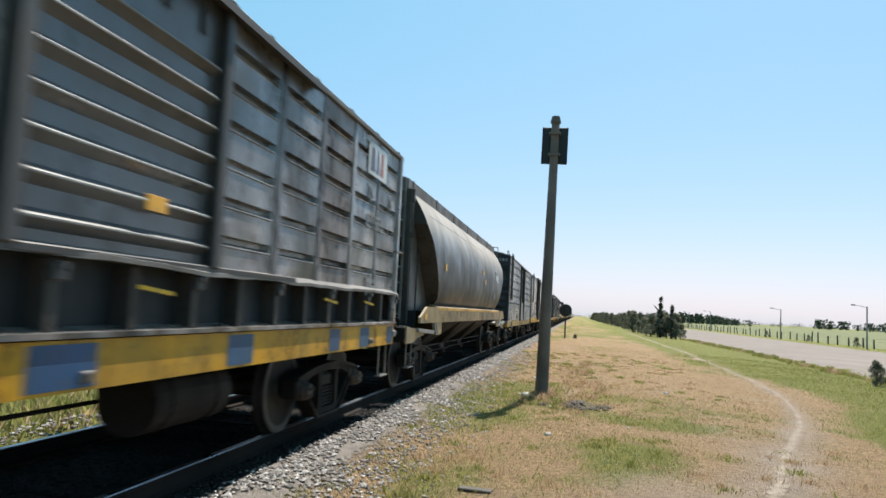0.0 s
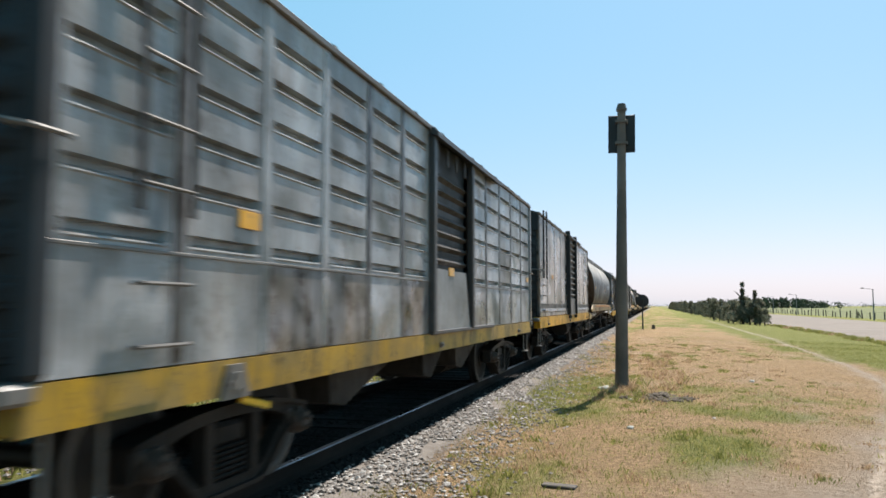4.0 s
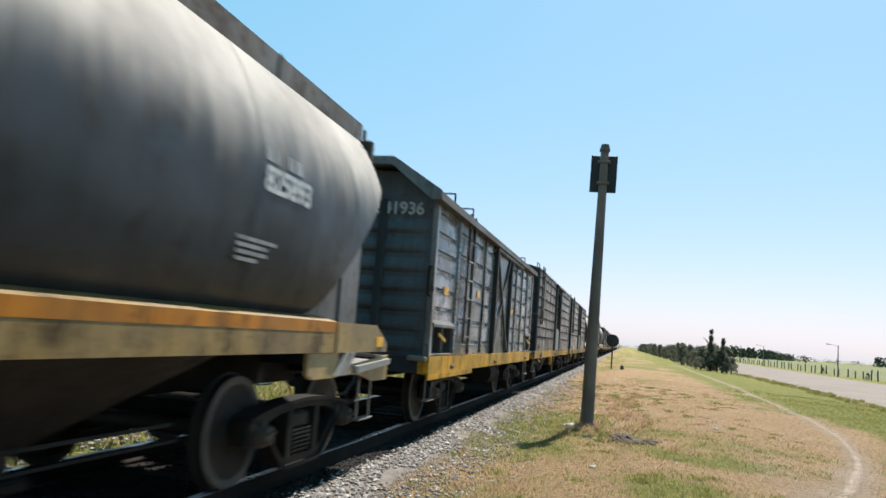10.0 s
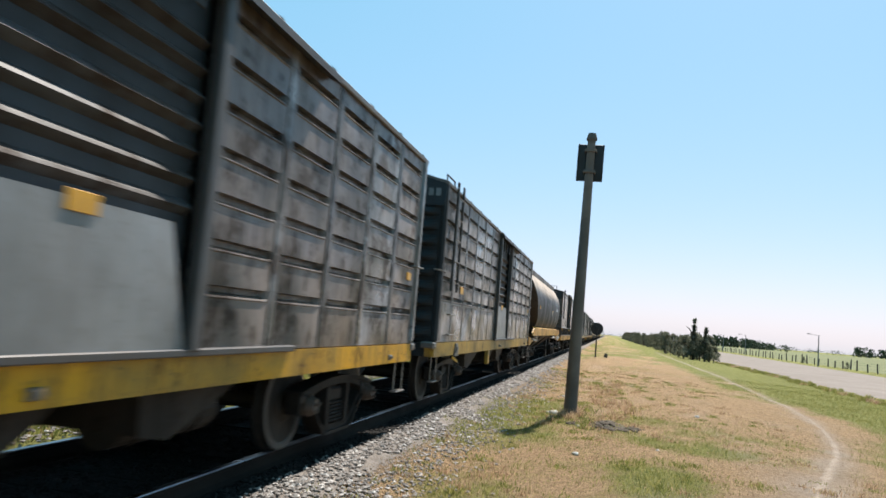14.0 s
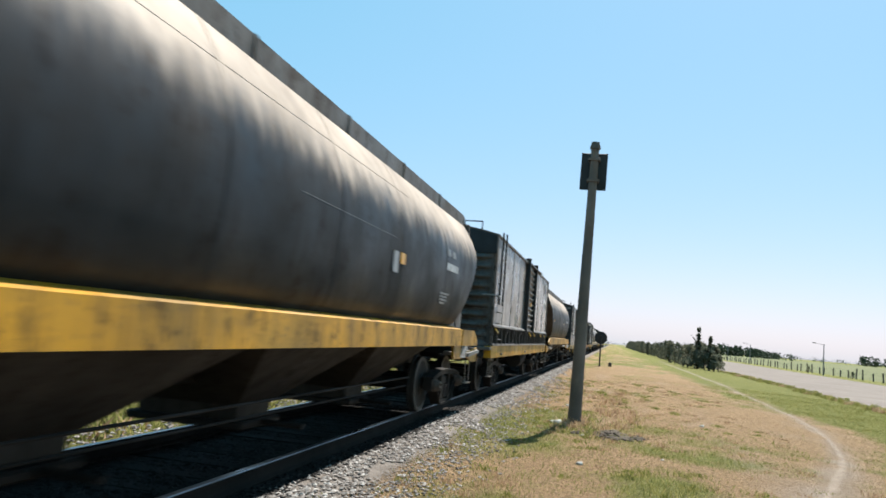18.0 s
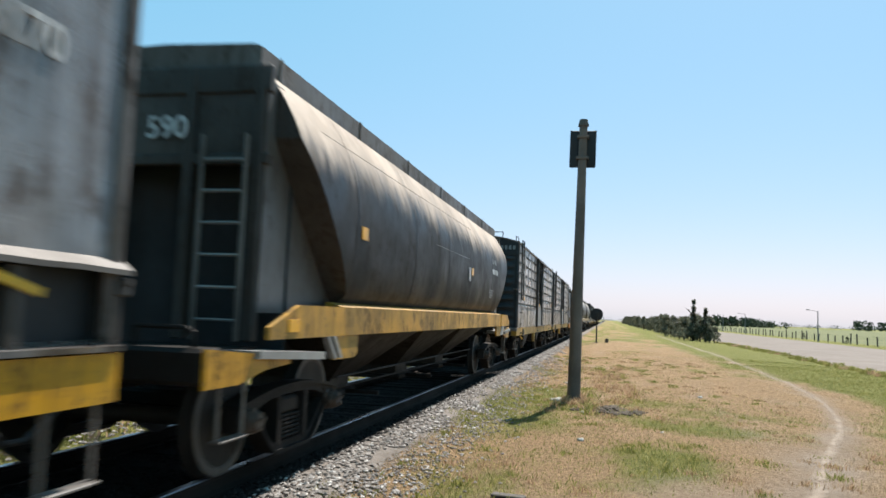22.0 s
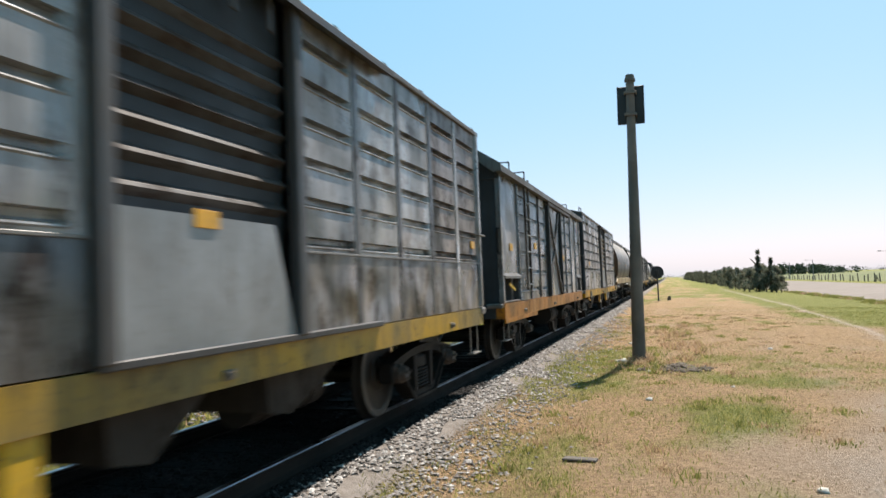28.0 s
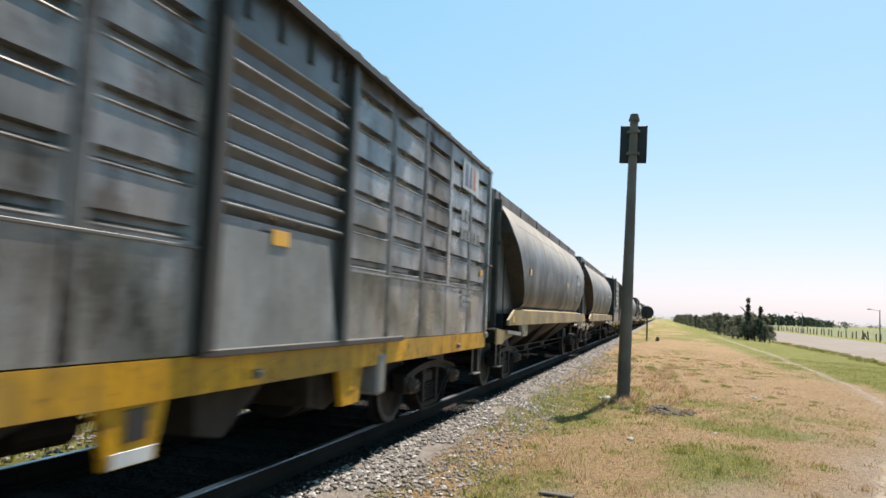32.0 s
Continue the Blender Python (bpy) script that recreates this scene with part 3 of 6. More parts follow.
# ---------------------------------------------------------------- the ground and the line
def smooth(a, b, x):
    t = min(1.0, max(0.0, (x - a) / (b - a)))
    return t * t * (3 - 2 * t)


SHOULDER = [(1.5, -0.185), (1.75, -0.24), (2.05, -0.35), (2.3, -0.40)]


def gz(x, y):
    """Height of the natural ground."""
    if x > 0:
        if x < 1.5:
            return -0.50
        for (xa, za), (xb, zb) in zip(SHOULDER, SHOULDER[1:]):
            if x < xb:
                return za + (zb - za) * (x - xa) / (xb - xa) + 0.03 * smooth(1.75, 2.3, x) * noise.noise((x * 1.7, y * 1.1, 4))
    elif x > -1.9:
        return -0.50
    elif x > -2.25:
        return gz(-2.27, y) - 0.004
    if x < 0:
        base = -0.42 - 0.25 * smooth(4, 14, -x)
    else:
        base = -0.40 + 0.05 * smooth(2.3, 3.4, x) - 0.18 * smooth(6, 12, x) - 0.22 * smooth(12, 16.5, x)
        if x > 33.5:
            base += 0.12 * smooth(33.5, 36, x)
    near = 1 - smooth(40, 110, abs(y))
    if near > 0 and not 16.8 < x < 33.6:
        base += near * smooth(2.3, 3.0, abs(x)) * (0.05 * noise.noise((x * 0.35, y * 0.35, 1)) + 0.02 * noise.noise((x * 1.7, y * 1.7, 4)))
    return base


TRAIL = [(5.4, 5.5), (6.1, 8.2), (6.9, 10.9), (7.7, 13.2), (8.45, 15.8), (9.15, 19.5), (9.75, 24.5), (10.15, 33), (10.45, 47), (10.6, 70), (10.7, 110)]


def trail_x(y):
    for (xa, ya), (xb, yb) in zip(TRAIL, TRAIL[1:]):
        if ya <= y <= yb:
            return xa + (xb - xa) * (y - ya) / (yb - ya)
    return TRAIL[0][0] if y < TRAIL[0][1] else TRAIL[-1][0]


def greenness(x, y):
    """0 dry, 1 green: how the grass grows over the place."""
    if x < -2.2:
        return 0.85
    g = 0.10 + 0.60 * noise.noise((x * 0.30, y * 0.16, 7)) + 0.45 * noise.noise((x * 0.9, y * 0.55, 3)) + 0.25 * noise.noise((x * 2.6, y * 2.0, 9))
    g += 0.62 * (1 - smooth(2.6, 4.1, x)) * (1 - smooth(16, 26, y))
    g += 0.75 * math.exp(-((x - 4.6) / 0.75) ** 2 - ((y - 9.6) / 1.3) ** 2)
    g += 0.5 * math.exp(-((x - 6.0) / 1.6) ** 2 - ((y - 12.6) / 0.8) ** 2)
    g += 0.95 * smooth(0.2, 2.6, x - trail_x(y))
    g += 0.55 * smooth(-3.2, -0.6, x - trail_x(y)) * smooth(20, 34, y)
    g += 0.5 * smooth(34, 70, y)
    return min(1.0, max(0.0, g))


def bareness(x, y):
    """1 on the worn footpath and the trodden ground round its near end."""
    if not 0 < y < 110 or not 2 < x < 16:
        return 0.0
    d = x - trail_x(y)
    wide = 0.16 + 0.40 * (1 - smooth(8, 20, y))
    b = math.exp(-(d / wide) ** 2) * (0.75 + 0.5 * noise.noise((x * 1.5, y * 0.8, 2)))
    b += 0.6 * (1 - smooth(5, 10.5, y)) * math.exp(-((d + 0.9) / 1.6) ** 2) * max(0.0, 0.6 + noise.noise((x * 0.9, y * 0.6, 8)))
    b += 0.5 * max(0.0, noise.noise((x * 0.7, y * 0.45, 15)) - 0.12) * smooth(2.4, 3.2, x) * (1 - smooth(0, 1.5, d))
    return min(1.0, max(0.0, b))


def build_ground():
    xs = [-2500, -1200, -600, -300, -150, -80, -45, -28, -18, -12, -9, -7, -5.5, -4.4, -3.6, -3, -2.6, -2.26, -2.24, -1.91, -1.89, 0, 1.48, 1.5, 1.62, 1.75, 1.85, 1.95, 2.05, 2.15, 2.3]
    x = 2.3
    while x < 16:
        x += 0.16 if x < 9 else 0.3
        xs.append(x)
    xs += [16.5, 16.8, 20, 26, 30, 33.6, 34, 35, 36, 38, 42, 50, 65, 90, 130, 200, 320, 500, 800, 1300, 2500]
    ys = [-400, -120, -50, -25, -12, -6, -3, 0, 2]
    y = 2.0
    while y < 3000:
        y += 0.2 if y < 16 else 0.4 if y < 32 else 0.035 * y - 0.4
        ys.append(y)
    verts = [(x, y, gz(x, y)) for y in ys for x in xs]
    w = len(xs)
    faces = [(i * w + j, i * w + j + 1, (i + 1) * w + j + 1, (i + 1) * w + j) for i in range(len(ys) - 1) for j in range(w - 1)]
    me = bpy.data.meshes.new("ground")
    me.from_pydata(verts, [], faces)
    at = me.attributes.new("green", "FLOAT", "POINT")
    at.data.foreach_set("value", [greenness(x, y) if x < 34 else 1.0 for x, y, _ in verts])
    bare = me.attributes.new("bare", "FLOAT", "POINT")
    bare.data.foreach_set("value", [bareness(x, y) for x, y, _ in verts])
    me.polygons.foreach_set("use_smooth", [True] * len(me.polygons))
    me.materials.append(GRASS)
    tagged(new("ground", me), "flat verge of dry and green short grass beside a railway", "ground", kind="structure")


def strip(name, mat, left, right, y0, y1, step, lift, label, category, wobble=0.0, cols=6):
    """A surface laid over the ground between two edges."""
    rows, y = [], y0
    while y <= y1:
        a = left(y) + wobble * noise.noise((1.3 * y, 2.0, 5))
        b = right(y) + wobble * noise.noise((1.3 * y, 9.0, 2))
        rows.append([(a + (b - a) * k / cols, y, gz(a + (b - a) * k / cols, y) + (lift if 0 < k < cols else 0.004)) for k in range(cols + 1)])
        y += step * (1 + max(0, y) / 40)
    ob = part(name, Mb().sheet(rows), mat, smooth=True)
    mid = ob.data.attributes.new("middle", "FLOAT", "POINT")
    mid.data.foreach_set("value", [min(0.5, 1.3 * min(k, cols - k) / cols) if cols < 9 else min(1.0, 5.0 * min(k, cols - k) / cols) for _ in rows for k in range(cols + 1)])
    return tagged(ob, label, category, kind="structure")


build_ground()
strip("footpath", EARTH, lambda y: trail_x(y) - 0.12 - 0.14 * (1 - smooth(9, 19, y)), lambda y: trail_x(y) + 0.12 + 0.14 * (1 - smooth(9, 19, y)), 4.5, 100, 0.06, 0.012,
      "narrow pale footpath worn into the grass", "path", 0.05)
strip("road", ROADMAT, lambda y: 17.2, lambda y: 33.0, -60, 1400, 0.8, 0.035, "wide pale gravel road running beside the railway", "road", 0.35, 10)
strip("road_verge", VERGE, lambda y: 16.2, lambda y: 17.5, -60, 700, 0.5, 0.02, "dusty brown verge along the gravel road", "verge", 0.5)
strip("pasture", FIELD, lambda y: 37, lambda y: 900, -60, 900, 2.0, 0.03, "flat green pasture behind a post fence", "field", 0.0, 12)

# ballast: a low bank with a flat top
bank = [(-2.35, -0.47), (-1.75, -0.27), (-1.12, -0.212)], [(1.22, -0.152), (1.45, -0.155), (1.62, -0.19), (1.75, -0.222), (1.9, -0.278), (2.05, -0.335), (2.35, -0.388)]
for side, cut in zip(("far", "near"), bank):
    rows, y = [], -60.0
    while y < 900:
        rows.append([(x + (0.16 * noise.noise((y * 0.9, x, 3)) if abs(x) > 2 else 0), y, max(z, gz(x, y) + 0.012) if x > 2.3 else z) for x, z in cut])
        y += 0.4 if y < 60 else 6.0
    bed = part("ballast_bed", Mb().sheet(rows), BALLAST, smooth=True)
    mid = bed.data.attributes.new("middle", "FLOAT", "POINT")
    mid.data.foreach_set("value", [(0.05 if abs(x) > 2.3 else 0.2 if abs(x) > 2.0 else 0.36 if abs(x) > 1.85 else 0.44 if abs(x) > 1.7 else 0.56 if abs(x) > 1.6 else 1.0) for _ in rows for x, _z in cut])
    tagged(bed, "low bank of grey crushed stone beside the track", "ballast", kind="structure")
# the dark bed runs out to the edge of the train's shadow
tagged(part("track_bed", Mb().sheet([[(-1.12, y, -0.212), (-0.95, y, -0.178), (0.90, y, -0.178), (0.96, y, -0.151), (1.24, y, -0.149)] for y in (-60, 0, 30, 100, 400, 900)]), SHADED_OILY_BED), "oily stone bed between the rails with train shade painted in", "ballast", kind="structure")

track = thing("railway_track", "broad gauge railway track with polished rails on weathered sleepers", "railway track", kind="structure")
for side in (-1, 1):
    c = side * 0.875
    web = [(c - 0.065, -0.16), (c + 0.065, -0.16), (c + 0.065, -0.145), (c + 0.012, -0.125), (c + 0.012, -0.045), (c + 0.034, -0.033),
           (c + 0.034, -0.008), (c + 0.022, -0.001), (c - 0.022, -0.001), (c - 0.034, -0.008), (c - 0.034, -0.033), (c - 0.012, -0.045), (c - 0.012, -0.125), (c - 0.065, -0.145)]
    rail = part("rail", Mb().prism(web, "y", -60, 900), RAILSIDE, track, "rusty rail with a polished head")
    head = [(c - 0.033, -0.012), (c + 0.033, -0.012), (c + 0.035, -0.006), (c + 0.030, 0.0015), (c - 0.030, 0.0015), (c - 0.035, -0.006)]
    part("rail_head", Mb().prism(head, "y", -60, 900), RAILTOP, rail, "polished running surface")


def sleeper_mesh():
    return Mb().box(-1.3, 1.2, -0.12, 0.12, -0.29, -0.165, 0.012)


rng = random.Random(5)
for i in range(110):
    part("sleeper", sleeper_mesh, SLEEPER, track, "", (rng.uniform(-0.04, 0.04), -4 + i * 0.62 + rng.uniform(-0.03, 0.03), rng.uniform(-0.008, 0.008)), key="s",
         turn=(0, 0, rng.uniform(-1.2, 1.2)))
far = Mb()
for i in range(500):
    far.box(-1.3, 1.2, 64.3 + i * 0.62, 64.54 + i * 0.62, -0.29, -0.165)
tagged(part("far_sleepers", far, SLEEPER, track), kind="stuff")


# ---------------------------------------------------------------- running gear
WHEELSETS, WAGONS = [], []
R_WHEEL = 0.46


def wheelset_mesh():
    mb = Mb()
    for s in (-1, 1):
        prof = [(-0.005, 0.10), (-0.005, 0.16), (0.035, 0.19), (0.04, 0.37), (-0.01, 0.40), (-0.045, 0.405), (-0.05, 0.488), (-0.02, 0.488), (-0.012, 0.466),
                (0.07, R_WHEEL), (0.075, 0.44), (0.075, 0.40), (0.062, 0.385), (0.065, 0.19), (0.09, 0.16), (0.09, 0.10)]
        mb.lathe([(s * x, r) for x, r in prof], s * 0.875, 36)
    mb.tube((-1.16, 0, 0), (1.16, 0, 0), 0.075, 14)
    return mb


AXLE = 0.91                       # half the wheelbase of a bogie


def side_frame_mesh():
    """Cast bogie side frame in the plane x = 0: bowed top chord, two columns, sagging lower chord, an axle jaw at each end."""
    mb = Mb()

    def chord(top, foot, a, b, w, n=14):
        ys = [a + (b - a) * k / n for k in range(n + 1)]
        mb.prism([(y, top(y)) for y in ys] + [(y, foot(y)) for y in ys[::-1]], "x", -w, w)

    def crown(y):
        return 0.575 + 0.125 * (1 - (y / 1.12) ** 2)

    def belly(y):
        return 0.105 + 0.335 * smooth(0.34, 0.86, abs(y)) ** 0.9
    chord(crown, lambda y: crown(y) - 0.085 - 0.05 * smooth(0.5, 0.9, abs(y)), -1.08, 1.08, 0.06, 22)
    chord(lambda y: crown(y) + 0.012, lambda y: crown(y) - 0.022, -1.08, 1.08, 0.095, 22)
    chord(lambda y: belly(y) + 0.085, belly, -0.86, 0.86, 0.055, 26)
    chord(lambda y: belly(y) + 0.020, lambda y: belly(y) - 0.012, -0.86, 0.86, 0.09, 26)
    for s in (-1, 1):
        mb.prism([(s * 0.24, 0.16), (s * 0.33, 0.17), (s * 0.34, 0.60), (s * 0.25, 0.61)], "x", -0.065, 0.065)
        mb.prism([(s * 0.74, 0.60), (s * 0.74, 0.44), (s * 0.80, 0.38), (s * 0.80, 0.54), (s * 1.03, 0.54), (s * 1.03, 0.36), (s * 1.09, 0.38), (s * 1.09, 0.58)], "x", -0.07, 0.07)
    return mb


def spring_mesh():
    rows = []
    for k in range(49):
        a = k * math.tau / 8
        c, e, z = math.cos(a), math.sin(a), 0.185 + 0.23 * k / 48
        rows.append([((0.06 + 0.014 * math.cos(q * math.tau / 5)) * c, (0.06 + 0.014 * math.cos(q * math.tau / 5)) * e, z + 0.014 * math.sin(q * math.tau / 5)) for q in range(6)])
    return Mb().sheet(rows)


def axle_box_mesh():
    mb = Mb()
    mb.box(-0.08, 0.06, -0.12, 0.12, 0.02, 0.10, 0.02)
    mb.tube((-0.06, 0, 0), (0.09, 0, 0), 0.105, 16, 0.105)
    mb.tube((0.09, 0, 0), (0.15, 0, 0), 0.095, 16, 0.075)
    for k in range(3):
        a = k * math.tau / 3 + 0.5
        mb.tube((0.13, 0.045 * math.cos(a), 0.045 * math.sin(a)), (0.175, 0.045 * math.cos(a), 0.045 * math.sin(a)), 0.018, 6)
    return mb


def bogie(wagon, y):
    def frame_mesh():
        mb = Mb().box(-1.13, 1.13, -0.20, 0.20, 0.415, 0.58, 0.03)
        mb.box(-0.30, 0.30, -0.24, 0.24, 0.66, 0.82, 0.03)
        for s in (-1, 1):
            mb.tube((-0.80, s * 0.40, 0.34), (0.80, s * 0.40, 0.34), 0.045, 8)
            mb.box(-0.95, -0.80, s * 0.42 - 0.03, s * 0.42 + 0.03, 0.25, 0.60, 0.01)
            mb.box(0.80, 0.95, s * 0.42 - 0.03, s * 0.42 + 0.03, 0.25, 0.60, 0.01)
        return mb
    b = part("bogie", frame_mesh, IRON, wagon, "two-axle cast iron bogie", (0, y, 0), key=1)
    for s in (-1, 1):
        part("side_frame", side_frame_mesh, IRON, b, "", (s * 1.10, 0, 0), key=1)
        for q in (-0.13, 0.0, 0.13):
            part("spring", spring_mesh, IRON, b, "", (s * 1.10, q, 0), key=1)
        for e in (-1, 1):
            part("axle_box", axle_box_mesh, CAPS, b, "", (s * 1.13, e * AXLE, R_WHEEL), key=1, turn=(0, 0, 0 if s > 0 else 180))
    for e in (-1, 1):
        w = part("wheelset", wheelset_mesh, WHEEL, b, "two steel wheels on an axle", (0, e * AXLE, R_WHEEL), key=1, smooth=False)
        if len(w.data.materials) == 1:
            w.data.materials.append(RIM)
            for f in w.data.polygons:
                if abs(f.center.x) > 0.93 and math.hypot(f.center.y, f.center.z) > 0.39:
                    f.material_index = 1
        WHEELSETS.append((w, e * AXLE))


def stirrup(root, y, side=1, z=0.93):
    for q in (-0.19, 0.19):
        part("step_hanger", lambda: Mb().box(-0.008, 0.008, -0.020, 0.020, 0.42, z, 0.004), LEDGE, root, "", (side * 1.31, y + q, 0), key=z)
    part("step_tread", lambda: Mb().box(-0.05, 0.05, -0.20, 0.20, 0.405, 0.425, 0.006), LEDGE, root, "steel foot step under the sill", (side * 1.31, y, 0), key=1)


def couplers(root, L, z=0.86, reach=0.72):
    for e, y in ((-1, 0.0), (1, L)):
        mb = Mb().box(-0.11, 0.11, min(0, e * reach * 0.8), max(0, e * reach * 0.8), z - 0.10, z + 0.10, 0.02)
        mb.box(-0.16, 0.14, min(e * reach * 0.62, e * reach), max(e * reach * 0.62, e * reach), z - 0.15, z + 0.15, 0.05)
        part("coupler", mb, IRON, root, "automatic knuckle coupler", (0, y, 0), key=("c", e, z, reach))
        hose = [(0.35, 0, z - 0.05), (0.36, e * 0.15, z - 0.22), (0.34, e * 0.38, z - 0.38), (0.30, e * 0.62, z - 0.40)]
        part("brake_hose", Mb().wire(hose, 0.022, 8), BLACK, root, "rubber brake hose", (0, y, 0), key=("h", e, z))


def rungs(root, y, zs, w=0.42, x=1.45, mat=None):
    for z in zs:
        part("rung", lambda: Mb().wire([(-0.05, -w / 2, 0), (0, -w / 2 + 0.01, 0), (0, w / 2 - 0.01, 0), (-0.05, w / 2, 0)], 0.013, 6), mat or LEDGE, root, "", (x, y, z), key=("r", w))


def reflector(root, x, y, z, w=0.26, h=0.12, mat=None):
    part("reflector", lambda: Mb().box(-0.004, 0.006, -w / 2, w / 2, -h / 2, h / 2, 0.002), mat or REFLECT, root, "small orange reflector plate", (x, y, z), key=(w, h))


def marks(root, x, y, z, rows, mat=None, height=0.07, facing="side"):
    """Writing too worn to read, as plain bars: rows of bar lengths."""
    for i, row in enumerate(rows):
        at = 0.0
        for w in row:
            if w > 0:
                zz = z - i * height * 1.7
                if facing == "side":
                    part("letter_bar", lambda: Mb().box(-0.002, 0.003, 0, w, 0, height), mat or WHITE, root, "", (x, y + at, zz), key=(w, height, "s"))
                else:
                    part("letter_bar", lambda: Mb().box(0, w, -0.003, 0.002, 0, height), mat or WHITE, root, "", (x + at, y, zz), key=(w, height, "e"))
            at += abs(w) + height * 0.35


def text_side(root, text, size, x, y, z, mat=None):
    me = lettering(text, size)
    me.transform(Matrix.Rotation(radians(90), 4, "Z"))
    part("lettering", me, mat or WHITE, root, "worn white painted number", (x, y, z))


def text_end(root, text, size, x, y, z, mat=None):
    part("lettering", lettering(text, size), mat or WHITE, root, "white painted number", (x, y, z))


# ---------------------------------------------------------------- box wagons
def groove_panel(w, z0, z1, zs, depth=0.065, margin=0.09, band=0.09, taper=0.05):
    """A side sheet facing +x with pressed-in horizontal grooves; it starts at y = 0."""
    def build():
        prof = [(z0, 0)]
        for z in sorted(zs):
            prof += [(z - band * 0.58, 0), (z - band * 0.46, -0.16), (z - band * 0.36, -0.1), (z - band * 0.22, 0.75), (z - band * 0.05, 1), (z + band * 0.40, 1), (z + band * 0.46, 0)]
        prof += [(z1, 0)]
        ys = [0, margin, margin + taper, w - margin - taper, w - margin, w]
        rows = [[(-depth * d * (1 if 2 <= j <= 3 else 0), yy, z) for j, yy in enumerate(ys)] for z, d in prof]
        mb = Mb().sheet(rows)
        # the back of the sheet closes it
        return mb.sheet([[(-0.07, 0, z0), (-0.07, 0, z1)], [(-0.07, w, z0), (-0.07, w, z1)]])
    return build


def end_panel(width, z0, z1, n, out=0.105):
    """An end sheet facing -y, with n tapered horizontal corrugations."""
    def build():
        h = width / 2
        xs = [-h, -h + 0.06, -h + 0.22, -h + 0.45, 0, h - 0.45, h - 0.22, h - 0.06, h]
        amp = [0, 0, 0.55, 1, 1, 1, 0.55, 0, 0]
        rows = []
        if n == 0:
            rows = [[(x, 0, z) for x in xs] for z in (z0, (z0 + z1) / 2, z1)]
        else:
            step = (z1 - z0) / n
            for k in range(n):
                for q, d in ((0.0, 0.0), (0.22, 0.0), (0.34, 0.72), (0.46, 1.0), (0.60, 0.92), (0.80, 0.5), (0.95, 0.06)):
                    rows.append([(x, -out * d * a, z0 + (k + q) * step) for x, a in zip(xs, amp)])
            rows.append([(x, 0, z1) for x in xs])
        mb = Mb().sheet(rows)
        return mb.sheet([[(-h, 0.05, z0), (-h, 0.05, z1)], [(h, 0.05, z0), (h, 0.05, z1)]])
    return build


def roof(root, L, half, eave, rise, mat, over=0.03, thick=0.04):
    pts = [(half + over) * (-1 + 2 * k / 10) for k in range(11)]
    crown = [(x, eave + rise * (1 - (x / (half + over)) ** 2)) for x in pts]
    poly = crown + [(x, z - thick) for x, z in crown[::-1]]
    part("roof", Mb().prism(poly, "y", -0.03, L + 0.03), mat, root, "arched sheet metal roof")
    seams = Mb()
    y = 0.9
    while y < L:
        seams.prism([(x, z + 0.03) for x, z in crown] + [(x, z - 0.002) for x, z in crown[::-1]], "y", y - 0.03, y + 0.03)
        y += 1.15
    part("roof_seams", seams, mat, root)
    for s in (-1, 1):
        part("eave_trim", Mb().box(s * half - 0.035, s * half + 0.035, -0.02, L + 0.02, eave - 0.05, eave + 0.015, 0.01), mat, root)


def walkway(root, L, z):
    mb = Mb()
    for k in range(3):
        mb.box(-0.28 + k * 0.2, -0.12 + k * 0.2, -0.15, L + 0.15, z + 0.10, z + 0.13)
    y = 0.5
    while y < L:
        mb.box(-0.26, 0.26, y - 0.03, y + 0.03, z - 0.06, z + 0.10)
        y += 1.6
    part("roof_walkway", mb, ROOF, root, "narrow plank walkway along the roof")


def loop(root, x, y, z, w=0.55, h=0.16, across=True):
    d = (w, 0) if across else (0, w)
    pts = [(0, 0, -0.06), (0, 0, h), (d[0], d[1], h), (d[0], d[1], -0.06)]
    part("grab_loop", Mb().wire(pts, 0.014, 6), UNDER, root, "thin bent grab rail", (x, y, z), key=(w, h, across))


def underframe(root, L, sill_mat, zs=(0.93, 1.13), fish=True, half=1.40):
    z0, z1 = zs
    for s in (-1, 1):
        poly = [(s * half, z0), (s * half, z1), (s * (half - 0.09), z1), (s * (half - 0.09), z1 - 0.02), (s * (half - 0.02), z1 - 0.02), (s * (half - 0.02), z0 + 0.02),
                (s * (half - 0.09), z0 + 0.02), (s * (half - 0.09), z0)]
        sill = part("side_sill", Mb().prism(poly, "y", 0, L), sill_mat, root, "pressed steel side sill painted yellow")
        if s > 0:
            rr = random.Random(int(L * 10) + len(WAGONS))
            for k in range(3):
                yy = 1.4 + k * (L - 2.8) / 2 + rr.uniform(-0.4, 0.4)
                part("bracket", lambda: Mb().box(-0.01, 0.028, -0.045, 0.045, -0.035, 0.03, 0.008).tube((0.02, 0, 0), (0.05, 0, 0), 0.02, 8), LEDGE, sill, "worn rope bracket", (half, yy, z0 + 0.08), key=1)
    part("end_beam", Mb().box(-half + 0.16, half - 0.16, -0.005, 0.11, z0, z1 - 0.01, 0.012), DARK, root, "", key=("f", half, z0, z1))
    part("end_beam", Mb().box(-half + 0.16, half - 0.16, L - 0.11, L + 0.005, z0, z1 - 0.01, 0.012), DARK, root)
    for s in (-1, 1):
        for a in (-0.004, L - 0.046):
            part("beam_corner", lambda: Mb().box(-0.08, 0.08, 0, 0.05, z0, z1 - 0.005, 0.01), sill_mat, root, "", (s * (half - 0.08), a, 0), key=(z0, z1))
